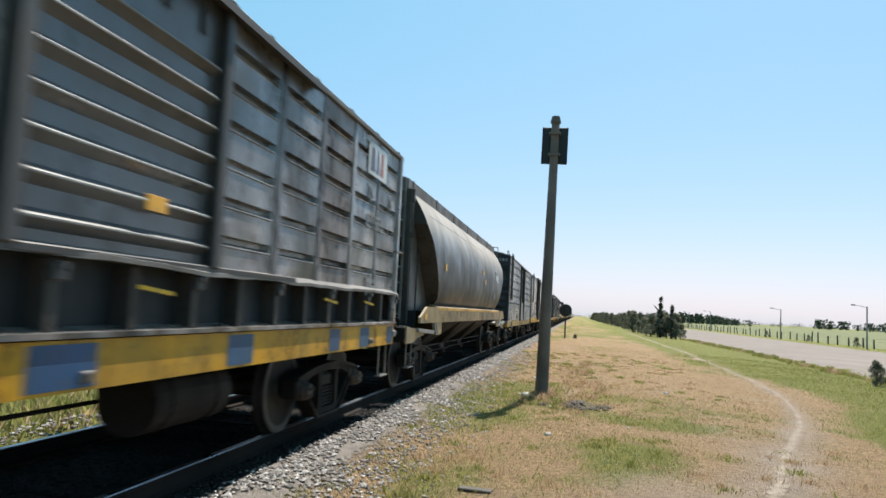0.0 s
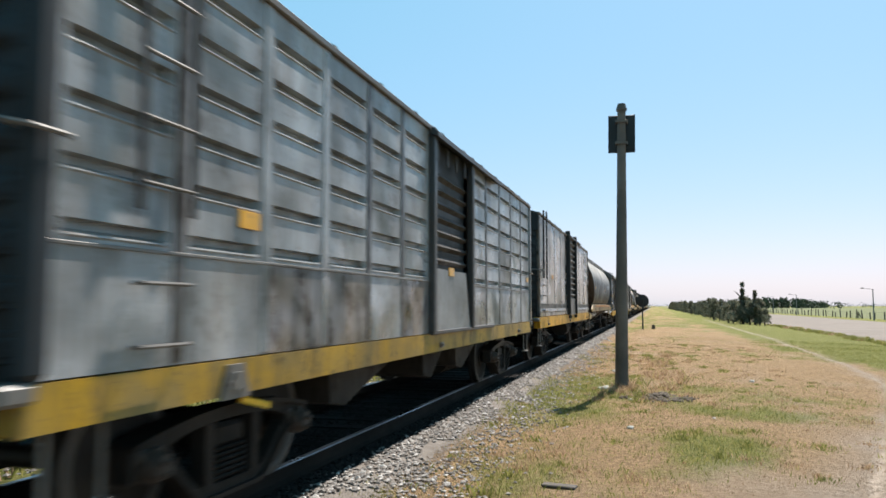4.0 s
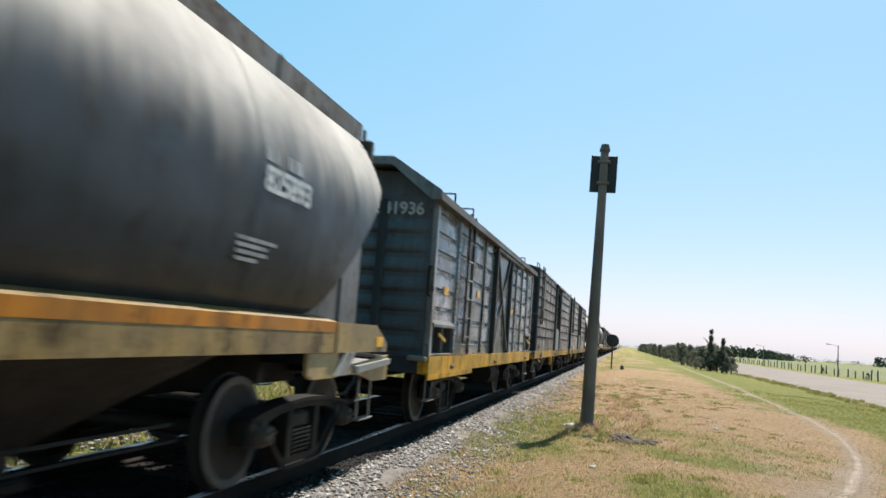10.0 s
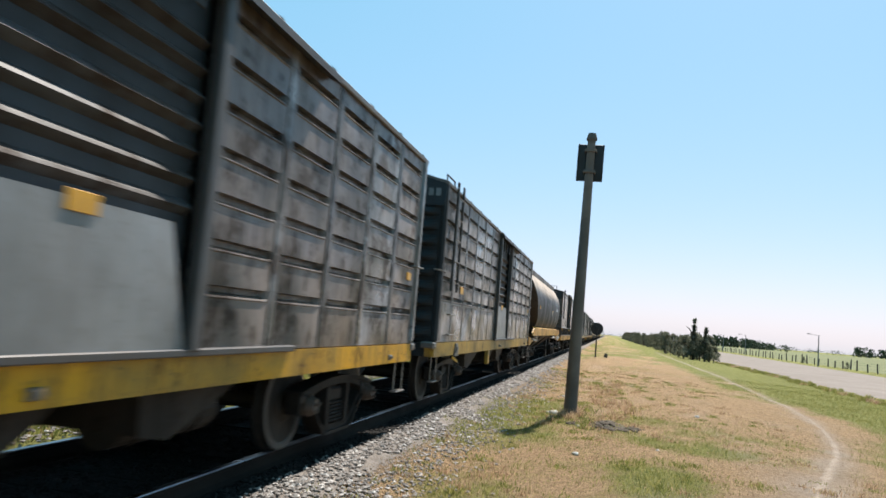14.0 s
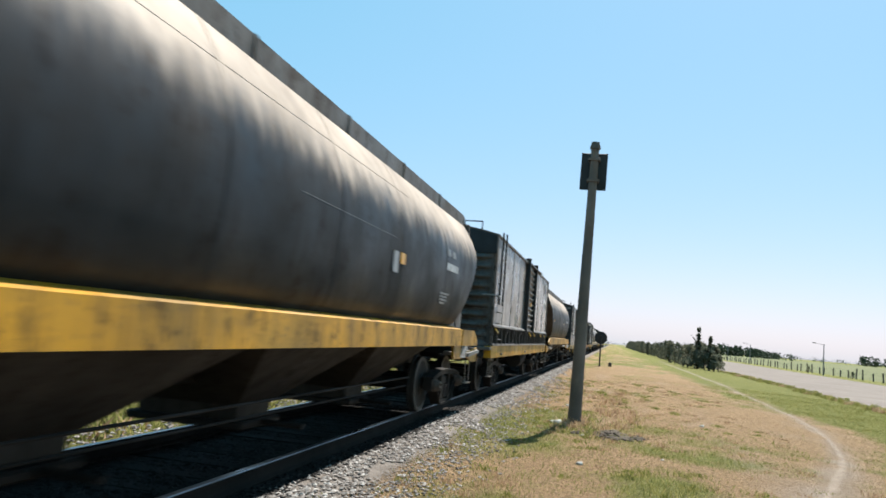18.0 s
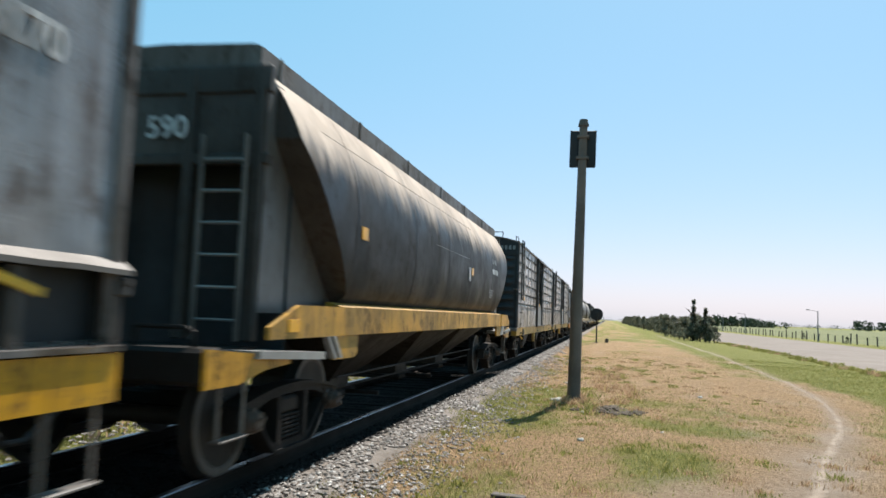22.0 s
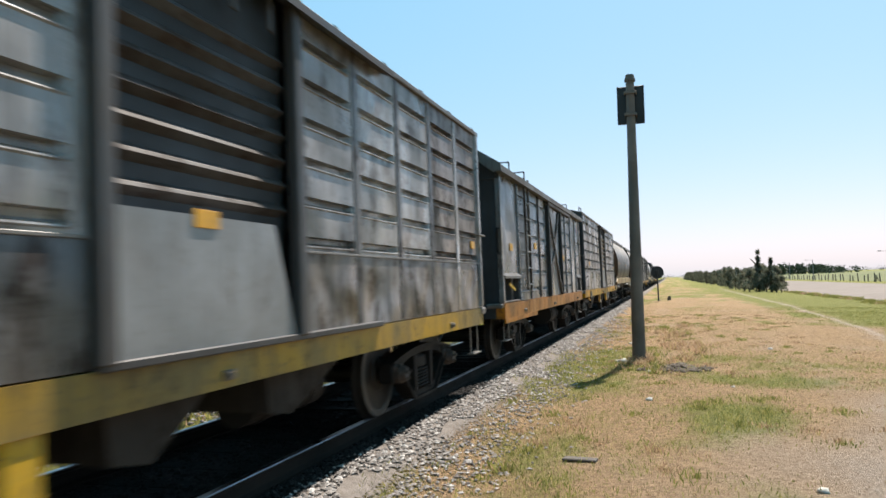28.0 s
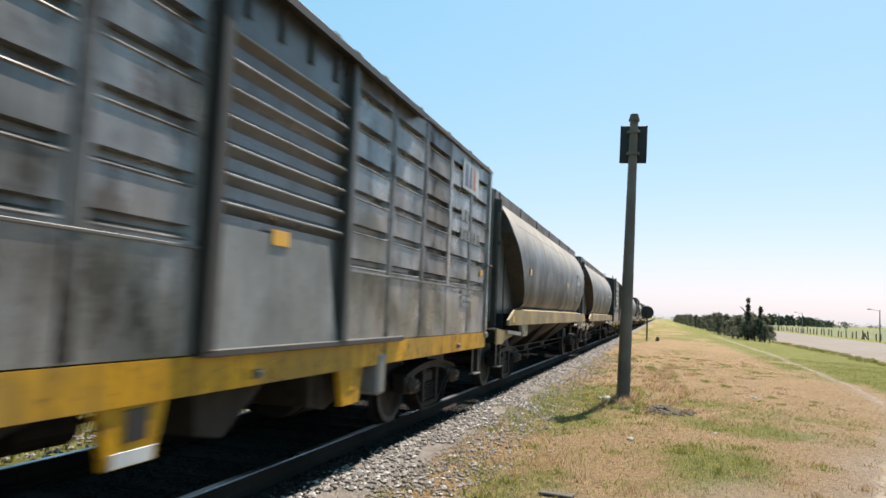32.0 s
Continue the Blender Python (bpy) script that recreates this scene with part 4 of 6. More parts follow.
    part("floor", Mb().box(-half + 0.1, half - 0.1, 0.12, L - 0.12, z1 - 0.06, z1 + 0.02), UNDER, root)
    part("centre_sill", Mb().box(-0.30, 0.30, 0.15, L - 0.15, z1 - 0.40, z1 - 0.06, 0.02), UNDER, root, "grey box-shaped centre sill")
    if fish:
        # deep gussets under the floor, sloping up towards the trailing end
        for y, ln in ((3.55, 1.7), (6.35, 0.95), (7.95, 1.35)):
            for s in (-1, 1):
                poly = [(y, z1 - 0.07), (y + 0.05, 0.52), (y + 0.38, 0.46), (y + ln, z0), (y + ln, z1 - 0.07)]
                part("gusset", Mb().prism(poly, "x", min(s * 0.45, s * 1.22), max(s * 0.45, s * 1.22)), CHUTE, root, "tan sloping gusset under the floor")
    y = 3.3
    while y < L - 3.2:
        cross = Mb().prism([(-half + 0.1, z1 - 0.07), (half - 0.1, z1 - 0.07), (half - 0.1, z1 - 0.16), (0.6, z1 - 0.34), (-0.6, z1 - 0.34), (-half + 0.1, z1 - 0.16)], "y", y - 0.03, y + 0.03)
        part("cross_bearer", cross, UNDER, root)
        y += 2.4
    tank = 0.19 if fish else 0.25
    part("air_tank", Mb().tube((0.88, L * 0.585, z0 - 0.24), (0.88, L * 0.585 + 1.15, z0 - 0.24), tank, 20).tube((0.88, L * 0.585 + 0.2, z0 - 0.24), (0.88, L * 0.585 + 0.24, z0 - 0.24), tank + 0.012, 20).tube((0.88, L * 0.585 + 0.9, z0 - 0.24), (0.88, L * 0.585 + 0.94, z0 - 0.24), tank + 0.012, 20), IRON, root, "cylindrical air reservoir")
    part("brake_cylinder", Mb().tube((0.55, L * 0.40, z0 - 0.20), (0.55, L * 0.40 + 0.5, z0 - 0.20), 0.15, 16).tube((0.55, L * 0.40 - 0.7, z0 - 0.2), (0.55, L * 0.4, z0 - 0.2), 0.025, 8), IRON, root)
    part("brake_rod", Mb().tube((0.5, 2.2, 0.58), (0.5, L - 2.2, 0.58), 0.018, 6).tube((-0.4, 2.2, 0.52), (-0.4, L - 2.2, 0.52), 0.018, 6), IRON, root)
    bogie(root, 2.1)
    bogie(root, L - 2.1)
    couplers(root, L)
    for s in (-1, 1):
        stirrup(root, 0.42, s, z0)
        stirrup(root, L - 0.24, s, z0)


def far_wall(root, L, half, z0, z1, mat):
    part("far_side", Mb().box(-half, -half + 0.06, 0, L, z0, z1, 0.01), mat, root, "plain sheet metal side")


def levers(root, ys, z, x=1.40, tilt=-0.10, thick=0.045):
    for y in ys:
        part("release_lever", lambda: Mb().bar((0, 0, 0), (0.02, 0.36, tilt), 0.02, thick), LEVER, root, "yellow release lever", (x, y, z), key=(tilt, thick))


def stake_base(root, L, z0, z1, half):
    """The recessed lower side of a converted wagon: stakes, a ledge, a foot bar and latches."""
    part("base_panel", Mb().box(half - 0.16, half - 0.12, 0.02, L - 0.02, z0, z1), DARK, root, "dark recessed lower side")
    lines = []
    steps = int(L / 0.14)
    for k in range(steps + 1):
        y = L * k / steps
        dz = 0.02 * noise.noise((y * 0.9, z1, 4.0)) + 0.012 * noise.noise((y * 3.1, z1, 7.0))
        dx = 0.016 * noise.noise((y * 1.7, 2.0, z1))
        lines.append([(half - 0.13, y, z1), (half + 0.06 + dx, y, z1 - 0.035 + dz), (half + 0.06 + dx, y, z1 - 0.005 + dz), (half - 0.02, y, z1 + 0.05), (half - 0.13, y, z1 + 0.05)])
    part("ledge", Mb().sheet([r[::-1] for r in lines]), LEDGE, root, "bent bare metal ledge")
    part("foot_bar", Mb().prism([(half - 0.13, z0 + 0.0), (half + 0.035, z0 + 0.0), (half + 0.035, z0 + 0.03), (half - 0.10, z0 + 0.06)], "y", 0, L), DENTED, root, "worn bare metal foot bar")
    n = int(L / 0.72)
    for k in range(n + 1):
        y = 0.05 + k * (L - 0.1) / n
        part("stake", lambda: Mb().box(-0.13, 0.015, -0.035, 0.035, z0, z1 - 0.03, 0.008), ENDSHEET, root, "", (half, y, 0), key=(z0, z1))
        if k % 2:
            part("latch", lambda: Mb().box(-0.05, 0.05, -0.05, 0.05, -0.06, 0.04, 0.012).tube((0, 0, 0.02), (0.07, 0, 0.02), 0.025, 8), POSTS, root, "", (half, y + 0.02, z0 + 0.36), key=1)


def corrugated_door(root, y0, w, z0, z1, half, plate=True, bright=False):
    frame = Mb()
    for yy in (y0, y0 + w):
        frame.box(half - 0.02, half + 0.075, yy - 0.06, yy + 0.06, z0, z1 + 0.06, 0.012)
        part("door_post", frame, POSTS, root, "dark upright door post")
        frame = Mb()
    part("door_rail", Mb().prism([(half - 0.02, z1 - 0.02), (half + 0.13, z1 - 0.08), (half + 0.13, z1 - 0.02), (half - 0.02, z1 + 0.08)], "y", y0 - 0.1, y0 + w + 1.9), POSTS, root, "overhanging door track")
    part("door_foot_rail", Mb().box(half - 0.01, half + 0.06, y0 - 0.05, y0 + w + 1.6, z0 - 0.03, z0 + 0.02, 0.008), POSTS, root)
    door = part("door", Mb().box(half - 0.11, half - (0.01 if bright else 0.07), y0 + 0.06, y0 + w - 0.06, z0, z1), DOORSHEET if bright else DARK, root, "corrugated sliding door")
    for k in range(4):
        part("header_bar", lambda: Mb().box(0, 0.03, -0.025, 0.025, -0.26, 0.0, 0.008), POSTS, root, "", (half - 0.01, y0 + 0.3 + k * (w - 0.6) / 3, z1 - 0.05), key="hb")
    zlow = z0 + (0.80 if plate else 0.02)
    z1 -= 0.26
    n = 7
    for k in range(n):
        z = zlow + 0.12 + k * (z1 - 0.16 - zlow) / n
        part("door_rib", lambda: Mb().prism([(0, -0.05), (0.06, 0.0), (0.045, 0.022), (0, 0.06)], "y", 0.10, w - 0.10), DOORSHEET if bright else DOOR, door, "", (half - (0.012 if bright else 0.075), y0, z), key=w)
        if bright:
            # pale strip painting the sun's highlight along each rib
            part("rib_edge", lambda: Mb().box(0.046, 0.064, 0.11, w - 0.11, 0.002, 0.020, 0.004), STEEL, door, "pale edge strip", (half - 0.012, y0, z), key=w)
    if plate:
        poly = [(y0 + 0.08, z0 + 0.01), (y0 + w - 0.08, z0 + 0.01), (y0 + w - 0.36, zlow), (y0 + 0.08, zlow)]
        part("door_plate", Mb().prism(poly, "x", half - 0.07, half + 0.035), PLATE, door, "light grey replacement plate")
        reflector(root, half + 0.04, y0 + w * 0.42, zlow - 0.02, 0.24, 0.11)
    return door


def emblem(root, x, y, z, w=0.9, h=0.42):
    part("emblem", Mb().box(-0.002, 0.004, 0, w, 0, h), WHITE, root, "faded white painted panel", (x, y, z))
    sub = [(0.10, 0.34, NAVY), (0.40, 0.56, NAVY), (0.62, 0.80, RED)]
    for a, b, m in sub:
        poly = [(a * w, 0.12 * h), (b * w, 0.12 * h), (b * w - 0.03, 0.86 * h), (a * w + 0.03, 0.86 * h)]
        part("emblem_shape", Mb().prism(poly, "x", 0.003, 0.006), m, root, "", (x, y, z))


def ribbed_boxcar(seed, sill, label, low_plain=True, skirt=None, brown=0.3, base=False, number="", logo=False, hood=None, L=13.8, paint=None, low=None, bays=()):
    """Long box wagon with grooved side bays and a corrugated sliding door."""
    rr = random.Random(seed)
    main = paint or GREY
    root = thing("boxcar", label, "freight wagon", "wagons of the freight train")
    half, z0, z1 = (1.39, 1.15, 3.63) if base else (1.39, 1.06, 3.64)
    underframe(root, L, sill, (0.86, 1.14) if base else (0.82, 1.05), fish=not base)
    if base:
        stake_base(root, L, z0, z0 + 0.45, half)
    zb = z0 + 0.45 if base else z0
    dw, dy = 2.0, 6.15
    front, rear = (0.10, dy - 0.08), (dy + dw + 0.08, L - 0.10)
    for a, b in (front, rear):
        n = 6 if (a, b) == front else 5
        w = (b - a) / n
        for k in range(n):
            mat = BROWN if rr.random() < brown or k + (0 if (a, b) == front else 6) in bays else main
            y = a + k * w
            if low_plain and not base:
                zp = zb + 0.64
                part("side_panel", groove_panel(w, zp, z1, [zp + 0.08 + i * (z1 - zp - 0.06) / 6 for i in range(6)]), mat, root, "grooved side panel", (half, y, 0), key=(round(w, 3), "hi"))
                part("lower_panel", groove_panel(w, zb, zp, []), low or (DENTED if rr.random() < brown + 0.3 else main), root, "plain patched lower panel", (half + 0.004, y, 0), key=(round(w, 3), "lo"))
                part("waist_seam", lambda: Mb().box(-0.004, 0.016, 0.0, w, -0.012, 0.008, 0.003), LEDGE, root, "pale bent seam above the lower panel", (half, y, zp), key=round(w, 3))
            else:
                m = 6 if base else 7
                part("side_panel", groove_panel(w, zb, z1, [zb + (0.24 if base else 0.42) + i * (z1 - zb - (0.24 if base else 0.42)) / (m if base else 6.75) for i in range(m)]), mat, root, "grooved side panel", (half, y, 0), key=(round(w, 3), "all", base))
            if k:
                part("side_post", lambda: Mb().box(-0.03, 0.009, -0.055, 0.055, zb + 0.01, z1, 0.006), STAINED if rr.random() < 0.8 else main, root, "", (half, y, 0), key=(zb, z1))
    corrugated_door(root, dy, dw, zb + 0.01, z1 - 0.06, half, plate=not base, bright=base or skirt == "leg")
    if base:
        reflector(root, half + 0.055, dy + 1.2, 1.97, 0.22, 0.10)
    for y in (0.0, L):
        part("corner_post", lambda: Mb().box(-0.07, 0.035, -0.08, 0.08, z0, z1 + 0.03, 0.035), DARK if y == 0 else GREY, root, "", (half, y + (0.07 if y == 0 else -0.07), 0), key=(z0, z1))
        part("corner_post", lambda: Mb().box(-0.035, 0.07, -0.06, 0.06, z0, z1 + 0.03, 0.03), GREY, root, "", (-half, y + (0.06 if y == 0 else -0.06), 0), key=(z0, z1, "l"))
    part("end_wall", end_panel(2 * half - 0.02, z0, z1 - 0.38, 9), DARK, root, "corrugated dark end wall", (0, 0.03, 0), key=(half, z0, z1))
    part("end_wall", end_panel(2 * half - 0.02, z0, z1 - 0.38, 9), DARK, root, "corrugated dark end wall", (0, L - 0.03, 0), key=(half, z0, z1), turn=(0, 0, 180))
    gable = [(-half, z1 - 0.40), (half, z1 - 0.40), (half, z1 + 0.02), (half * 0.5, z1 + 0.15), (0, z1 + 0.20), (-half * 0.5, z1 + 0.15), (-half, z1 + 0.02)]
    for a, b in ((-0.02, 0.05), (L - 0.05, L + 0.02)):
        part("gable", Mb().prism(gable, "y", a, b), DARK, root, "dark upper end sheet")
    roof(root, L, half, z1, 0.22, ROOF)
    walkway(root, L, z1 + 0.20)
    far_wall(root, L, half, z0, z1, GREY)
    # ladder on the leading end, grab irons at the trailing end
    if skirt == "leg":
        rungs(root, 0.91, [z0 + 0.80], 0.44, 1.44)
    else:
        stile = part("ladder", Mb().box(1.43, 1.47, 0.66, 0.70, z0 + 0.85, z1 + 0.12, 0.008).box(1.43, 1.47, 1.12, 1.16, z0 + 0.85, z1 + 0.12, 0.008), POSTS, root, "dark side ladder with steel rungs")
        for k in range(5):
            part("rung", lambda: Mb().tube((0, -0.23, 0), (0, 0.23, 0), 0.012, 6), LEDGE, stile, "", (1.46, 0.91, z0 + 1.0 + k * 0.36), key="lr")
    rungs(root, 0.91, [z0 + 0.12, z0 + 0.46], 0.44, 1.46)
    rungs(root, L - 0.12, [z0 + 1.05], 0.34, 1.46)
    loop(root, 0.35, 0.12, z1 + 0.14)
    loop(root, 1.25, 0.62, z1 + 0.10, 0.62, 0.13, False)
    part("end_rail", Mb().wire([(1.30, -0.01, z0 + 1.15), (1.34, -0.12, z0 + 1.15), (1.46, -0.06, z0 + 1.13), (1.46, 0.16, z0 + 1.13), (1.42, 0.17, z0 + 1.13)], 0.014, 6), LEDGE, root, "bent end grab rail")
    part("end_handle", Mb().wire([(1.36, L, 1.75), (1.36, L + 0.14, 1.75), (1.36, L + 0.14, 2.2), (1.36, L, 2.2)], 0.018, 6), UNDER, root)
    reflector(root, half + 0.012, 1.85, z0 + 0.92 if not base else z0 + 1.2)
    if not base:
        reflector(root, half + 0.012, L - 0.45, z0 + 0.9, 0.2, 0.1)
    levers(root, [1.95], 0.76, 1.30, -0.09)
    if not base:
        part("lever_bracket", Mb().prism([(1.52, 0.80), (1.86, 0.80), (1.78, 1.02), (1.60, 1.02)], "x", 1.40, 1.43).prism([(1.60, 0.86), (1.78, 0.86), (1.74, 0.97), (1.64, 0.97)], "x", 1.425, 1.45), LEDGE, root, "worn steel lever bracket")
    part("corner_step", Mb().box(1.20, 1.42, -0.13, 0.08, 0.96, 1.06, 0.02), LEDGE, root, "pale steel corner step")
    part("corner_step", Mb().box(1.20, 1.42, L - 0.08, L + 0.13, 0.96, 1.06, 0.02), LEDGE, root, "pale steel corner step")
    if base:
        levers(root, [7.3, 10.7, 12.2], z0 + 0.30, tilt=-0.035, thick=0.026)
    if hood:
        poly = [(-0.36, z1 - 0.30), (-0.36, z1 + 0.27), (-0.26, z1 + 0.37), (0.50, z1 + 0.37), (0.62, z1 + 0.26), (0.62, z1 - 0.22)]
        part("roof_hood", Mb().prism(poly, "x", -0.62, 0.46), hood, root, "box-shaped hood over the end of the roof")
    if number:
        marks(root, 0.62 if hood else 0.40, -0.025, z1 - 0.24, [[0.08] * 6], FAINT, 0.12, "end")
    if logo:
        emblem(root, half + 0.01, L - 1.75, z1 - 0.55)
        if base:
            for word, dy_, dz_ in (("75", 1.72, 0.88), ("2", 1.12, 0.93), ("11", 0.72, 0.88), ("631895", 1.72, 1.24)):
                text_side(root, word, 0.12 if word == "2" else 0.27, half + 0.011, L - dy_, z1 - dz_, FAINT)
        else:
            marks(root, half + 0.01, L - 1.75, z1 - 1.0, [[0.18, 0.16], [0.14] * 6], FAINT, 0.16)
        marks(root, half + 0.012, L - 1.6, z0 + 0.55, [[0.3, 0.2], [0.22, 0.3], [0.4]], FAINT, 0.05)
    if skirt == "leg":
        for y in (5.3, L - 5.6):
            mb = Mb().prism([(y, 0.95), (y + 0.62, 0.95), (y + 0.50, 0.50), (y + 0.14, 0.50)], "x", 1.33, 1.385)
            mb.box(1.383, 1.392, y + 0.22, y + 0.42, 0.62, 0.80, 0.004)
            part("jacking_bracket", mb, sill, root, "yellow bracket hanging from the sill")
        part("bracket_pad", Mb().box(1.386, 1.395, 5.46, 5.78, 0.505, 0.585, 0.003), WHITE, root, "pale pad at the foot of the bracket")
        part("bracket_socket", Mb().box(1.388, 1.396, 5.54, 5.72, 0.63, 0.80, 0.004), BLACK, root, "dark square socket")
        part("valve_box", Mb().box(1.22, 1.42, 9.1, 9.32, 0.52, 0.93, 0.03), PLATE, root, "pale upright valve box")
    elif skirt == "post":
        part("jacking_post", Mb().box(1.30, 1.385, 5.60, 5.82, 0.50, 0.94, 0.015), sill, root, "short yellow post under the sill")
    WAGONS.append(root)
    return root, L


def smooth_boxcar(sill, label, base=False, number="", L=13.8):
    """Box wagon with flat riveted sides."""
    root = thing("boxcar", label, "freight wagon", "wagons of the freight train")
    half, z0, z1 = 1.37, 1.13, 3.68
    underframe(root, L, sill, (0.85, 1.12), fish=False)
    zb = z0 + 0.46 if base else z0
    if base:
        stake_base(root, L, z0, zb, half + 0.02)
    dw, dy = 2.08, 6.02
    for a, b, n in ((0.10, dy - 0.08, 4), (dy + dw + 0.08, L - 0.10, 3)):
        w = (b - a) / n
        for k in range(n):
            def sheet_mesh(w=w):
                mb = Mb().sheet([[(0, 0, zb), (0, w, zb)], [(0, 0, zb + 0.3), (0, w, zb + 0.3)], [(0, 0, z1), (0, w, z1)]])
                mb.sheet([[(-0.07, 0, zb), (-0.07, 0, z1)], [(-0.07, w, zb), (-0.07, w, z1)]])
                mb.box(-0.002, 0.006, -0.05, 0.05, zb, z1)
                for i in range(30):
                    for q in (-0.03, 0.03):
                        mb.box(0.005, 0.013, q - 0.009, q + 0.009, zb + 0.05 + i * (z1 - zb - 0.1) / 30, zb + 0.068 + i * (z1 - zb - 0.1) / 30)
                return mb
            part("side_panel", sheet_mesh, SMOOTH, root, "flat riveted side sheet", (half, a + k * w, 0), key=(round(w, 3), zb))
    for ya, yb in ((0.05, dy - 0.07), (dy + dw + 0.07, L - 0.05)):
        if not base:
            # flat dark strip between the side sheet and the ledge
            part("waist_recess", Mb().box(half - 0.005, half + 0.004, ya, yb, zb + 0.15, zb + 0.32), STAINED, root, "dark band above the sill")
            part("waist_ledge", Mb().prism([(half - 0.01, zb + 0.10), (half + 0.034, zb + 0.105), (half + 0.036, zb + 0.125), (half + 0.02, zb + 0.19), (half - 0.01, zb + 0.20)], "y", ya, yb), DENTED, root, "bent grey ledge above the sill")
            part("waist_strip", Mb().box(half - 0.01, half + 0.03, ya, yb, zb, zb + 0.10, 0.006), DENTED, root, "grey strip above the sill")
            part("waist_lip", Mb().box(half, half + 0.02, ya, yb, zb + 0.318, zb + 0.33, 0.004), DENTED, root)
    frame = Mb()
    for yy in (dy, dy + dw):
        frame.box(half - 0.02, half + 0.13, yy - 0.055, yy + 0.055, zb - 0.05 if base else zb - 0.02, z1 + 0.12, 0.012)
        part("door_post", frame, BLACK, root, "black upright door post")
        frame = Mb()
    part("door_rail", Mb().prism([(half - 0.02, z1 - 0.02), (half + 0.12, z1 - 0.05), (half + 0.12, z1), (half - 0.02, z1 + 0.08)], "y", dy - 0.1, dy + dw + 1.7), POSTS, root, "overhanging door track")
    door = part("door", Mb().box(half - 0.05, half, dy + 0.06, dy + dw - 0.06, zb, z1), DOORSHEET if base else DARK, root, "corrugated sliding door")
    zlow = zb + (0.05 if base else 0.52)
    n = 11 if base else 10
    for k in range(n):
        z = zlow + 0.1 + k * (z1 - 0.14 - zlow) / n
        part("door_rib", lambda: Mb().prism([(0, -0.06), (0.06, 0.0), (0.06, 0.025), (0, 0.04)], "y", 0.07, dw - 0.07), DOORSHEET if base else DOOR, door, "", (half, dy, z), key=dw)
        # pale lip paints in the highlight on the rib's upper face
        part("rib_edge", lambda: Mb().prism([(0.02, 0.037), (0.061, 0.002), (0.069, 0.004), (0.068, 0.026), (0.02, 0.044)], "y", 0.08, dw - 0.08), STEEL, door, "pale edge strip", (half, dy, z), key=dw)
    if base:
        reflector(root, half + 0.07, dy + 1.15, 2.42, 0.21, 0.115)
    if not base:
        part("door_plate", Mb().box(half, half + 0.06, dy + 0.06, dy + dw - 0.06, zb - 0.01, zlow - 0.02, 0.01), BRUISED, door, "plain scuffed grey lower door plate")
        part("plate_edge", Mb().box(half + 0.02, half + 0.07, dy + 0.06, dy + dw - 0.06, zb - 0.025, zb - 0.008, 0.004), STEEL, door, "pale edge strip")
        part("plate_edge", Mb().box(half + 0.02, half + 0.07, dy + 0.06, dy + dw - 0.06, zlow - 0.03, zlow - 0.012, 0.004), STEEL, door, "pale edge strip")
        for q in (dy + 0.25, dy + dw - 0.05):
            part("door_stop", lambda: Mb().box(0.0, 0.10, -0.06, 0.06, -0.11, 0.0, 0.012).box(0.03, 0.105, -0.055, 0.07, -0.05, -0.035, 0.004), ENDSHEET, root, "", (1.40, q, zb - 0.03), key="stop")
        for q in (8.75, 9.45, 10.3, 11.2, 12.2):
            part("sill_tab", lambda: Mb().box(-0.03, 0.012, -0.075, 0.075, -0.055, 0.0, 0.008), STEEL, root, "", (1.38, q, 0.85), key="tab")
    part("end_wall", end_panel(2 * half - 0.02, z0 - 0.1, z1 - 0.42, 10, 0.11), PALEEND if base else DARK, root, "corrugated grey end wall with brown stains" if base else "corrugated dark end wall", (0, 0.03, 0), key=(half, z0, z1, "s"))
    part("end_wall", end_panel(2 * half - 0.02, z0 - 0.1, z1 - 0.42, 10, 0.11), DARK, root, "corrugated dark end wall", (0, L - 0.03, 0), key=(half, z0, z1, "s"), turn=(0, 0, 180))
    gable = [(-half, z1 - 0.44), (half, z1 - 0.44), (half, z1 - 0.03), (half * 0.8, z1 + 0.08), (0, z1 + 0.20), (-half * 0.8, z1 + 0.08), (-half, z1 - 0.03)]
    for a, b in ((-0.02, 0.05), (L - 0.05, L + 0.02)):
        part("gable", Mb().prism(gable, "y", a, b), DARK, root, "dark upper end sheet")
    for y in (0.06, L - 0.06):
        for s in (-1, 1):
            part("corner_post", lambda: Mb().box(-0.05, 0.03, -0.06, 0.06, z0, z1, 0.03), BROWN, root, "", (s * half, y, 0), key=(z0, z1, s))
    roof(root, L, half, z1, 0.20, ROOF)
    walkway(root, L, z1 + 0.16)
    far_wall(root, L, half, z0, z1, GREY)
    stile = part("ladder", Mb().box(1.42, 1.46, 0.42, 0.46, z0 + 0.95, z1 + 0.10, 0.008).box(1.42, 1.46, 0.96, 1.0, z0 + 0.95, z1 + 0.14, 0.008), BLACK, root, "black side ladder with steel rungs")
    for k in range(5):
        part("rung", lambda: Mb().tube((0, -0.27, 0), (0, 0.27, 0), 0.012, 6), STEEL, stile, "", (1.45, 0.71, z0 + 1.02 + k * 0.33), key="lr2")
    rungs(root, 0.71, [z0 + 0.15, z0 + 0.52, z0 + 0.78], 0.5, 1.45)
    loop(root, 0.55, 0.10, z1 + 0.10, 0.42, 0.20)
    if not base:
        reflector(root, half + 0.012, 2.5, z0 + 1.05, 0.22, 0.11)
        marks(root, 0.15, -0.026, z1 - 0.30, [[0.1, 0.08, 0.11, 0.1, 0.07, 0.11]], WHITE, 0.17, "end")
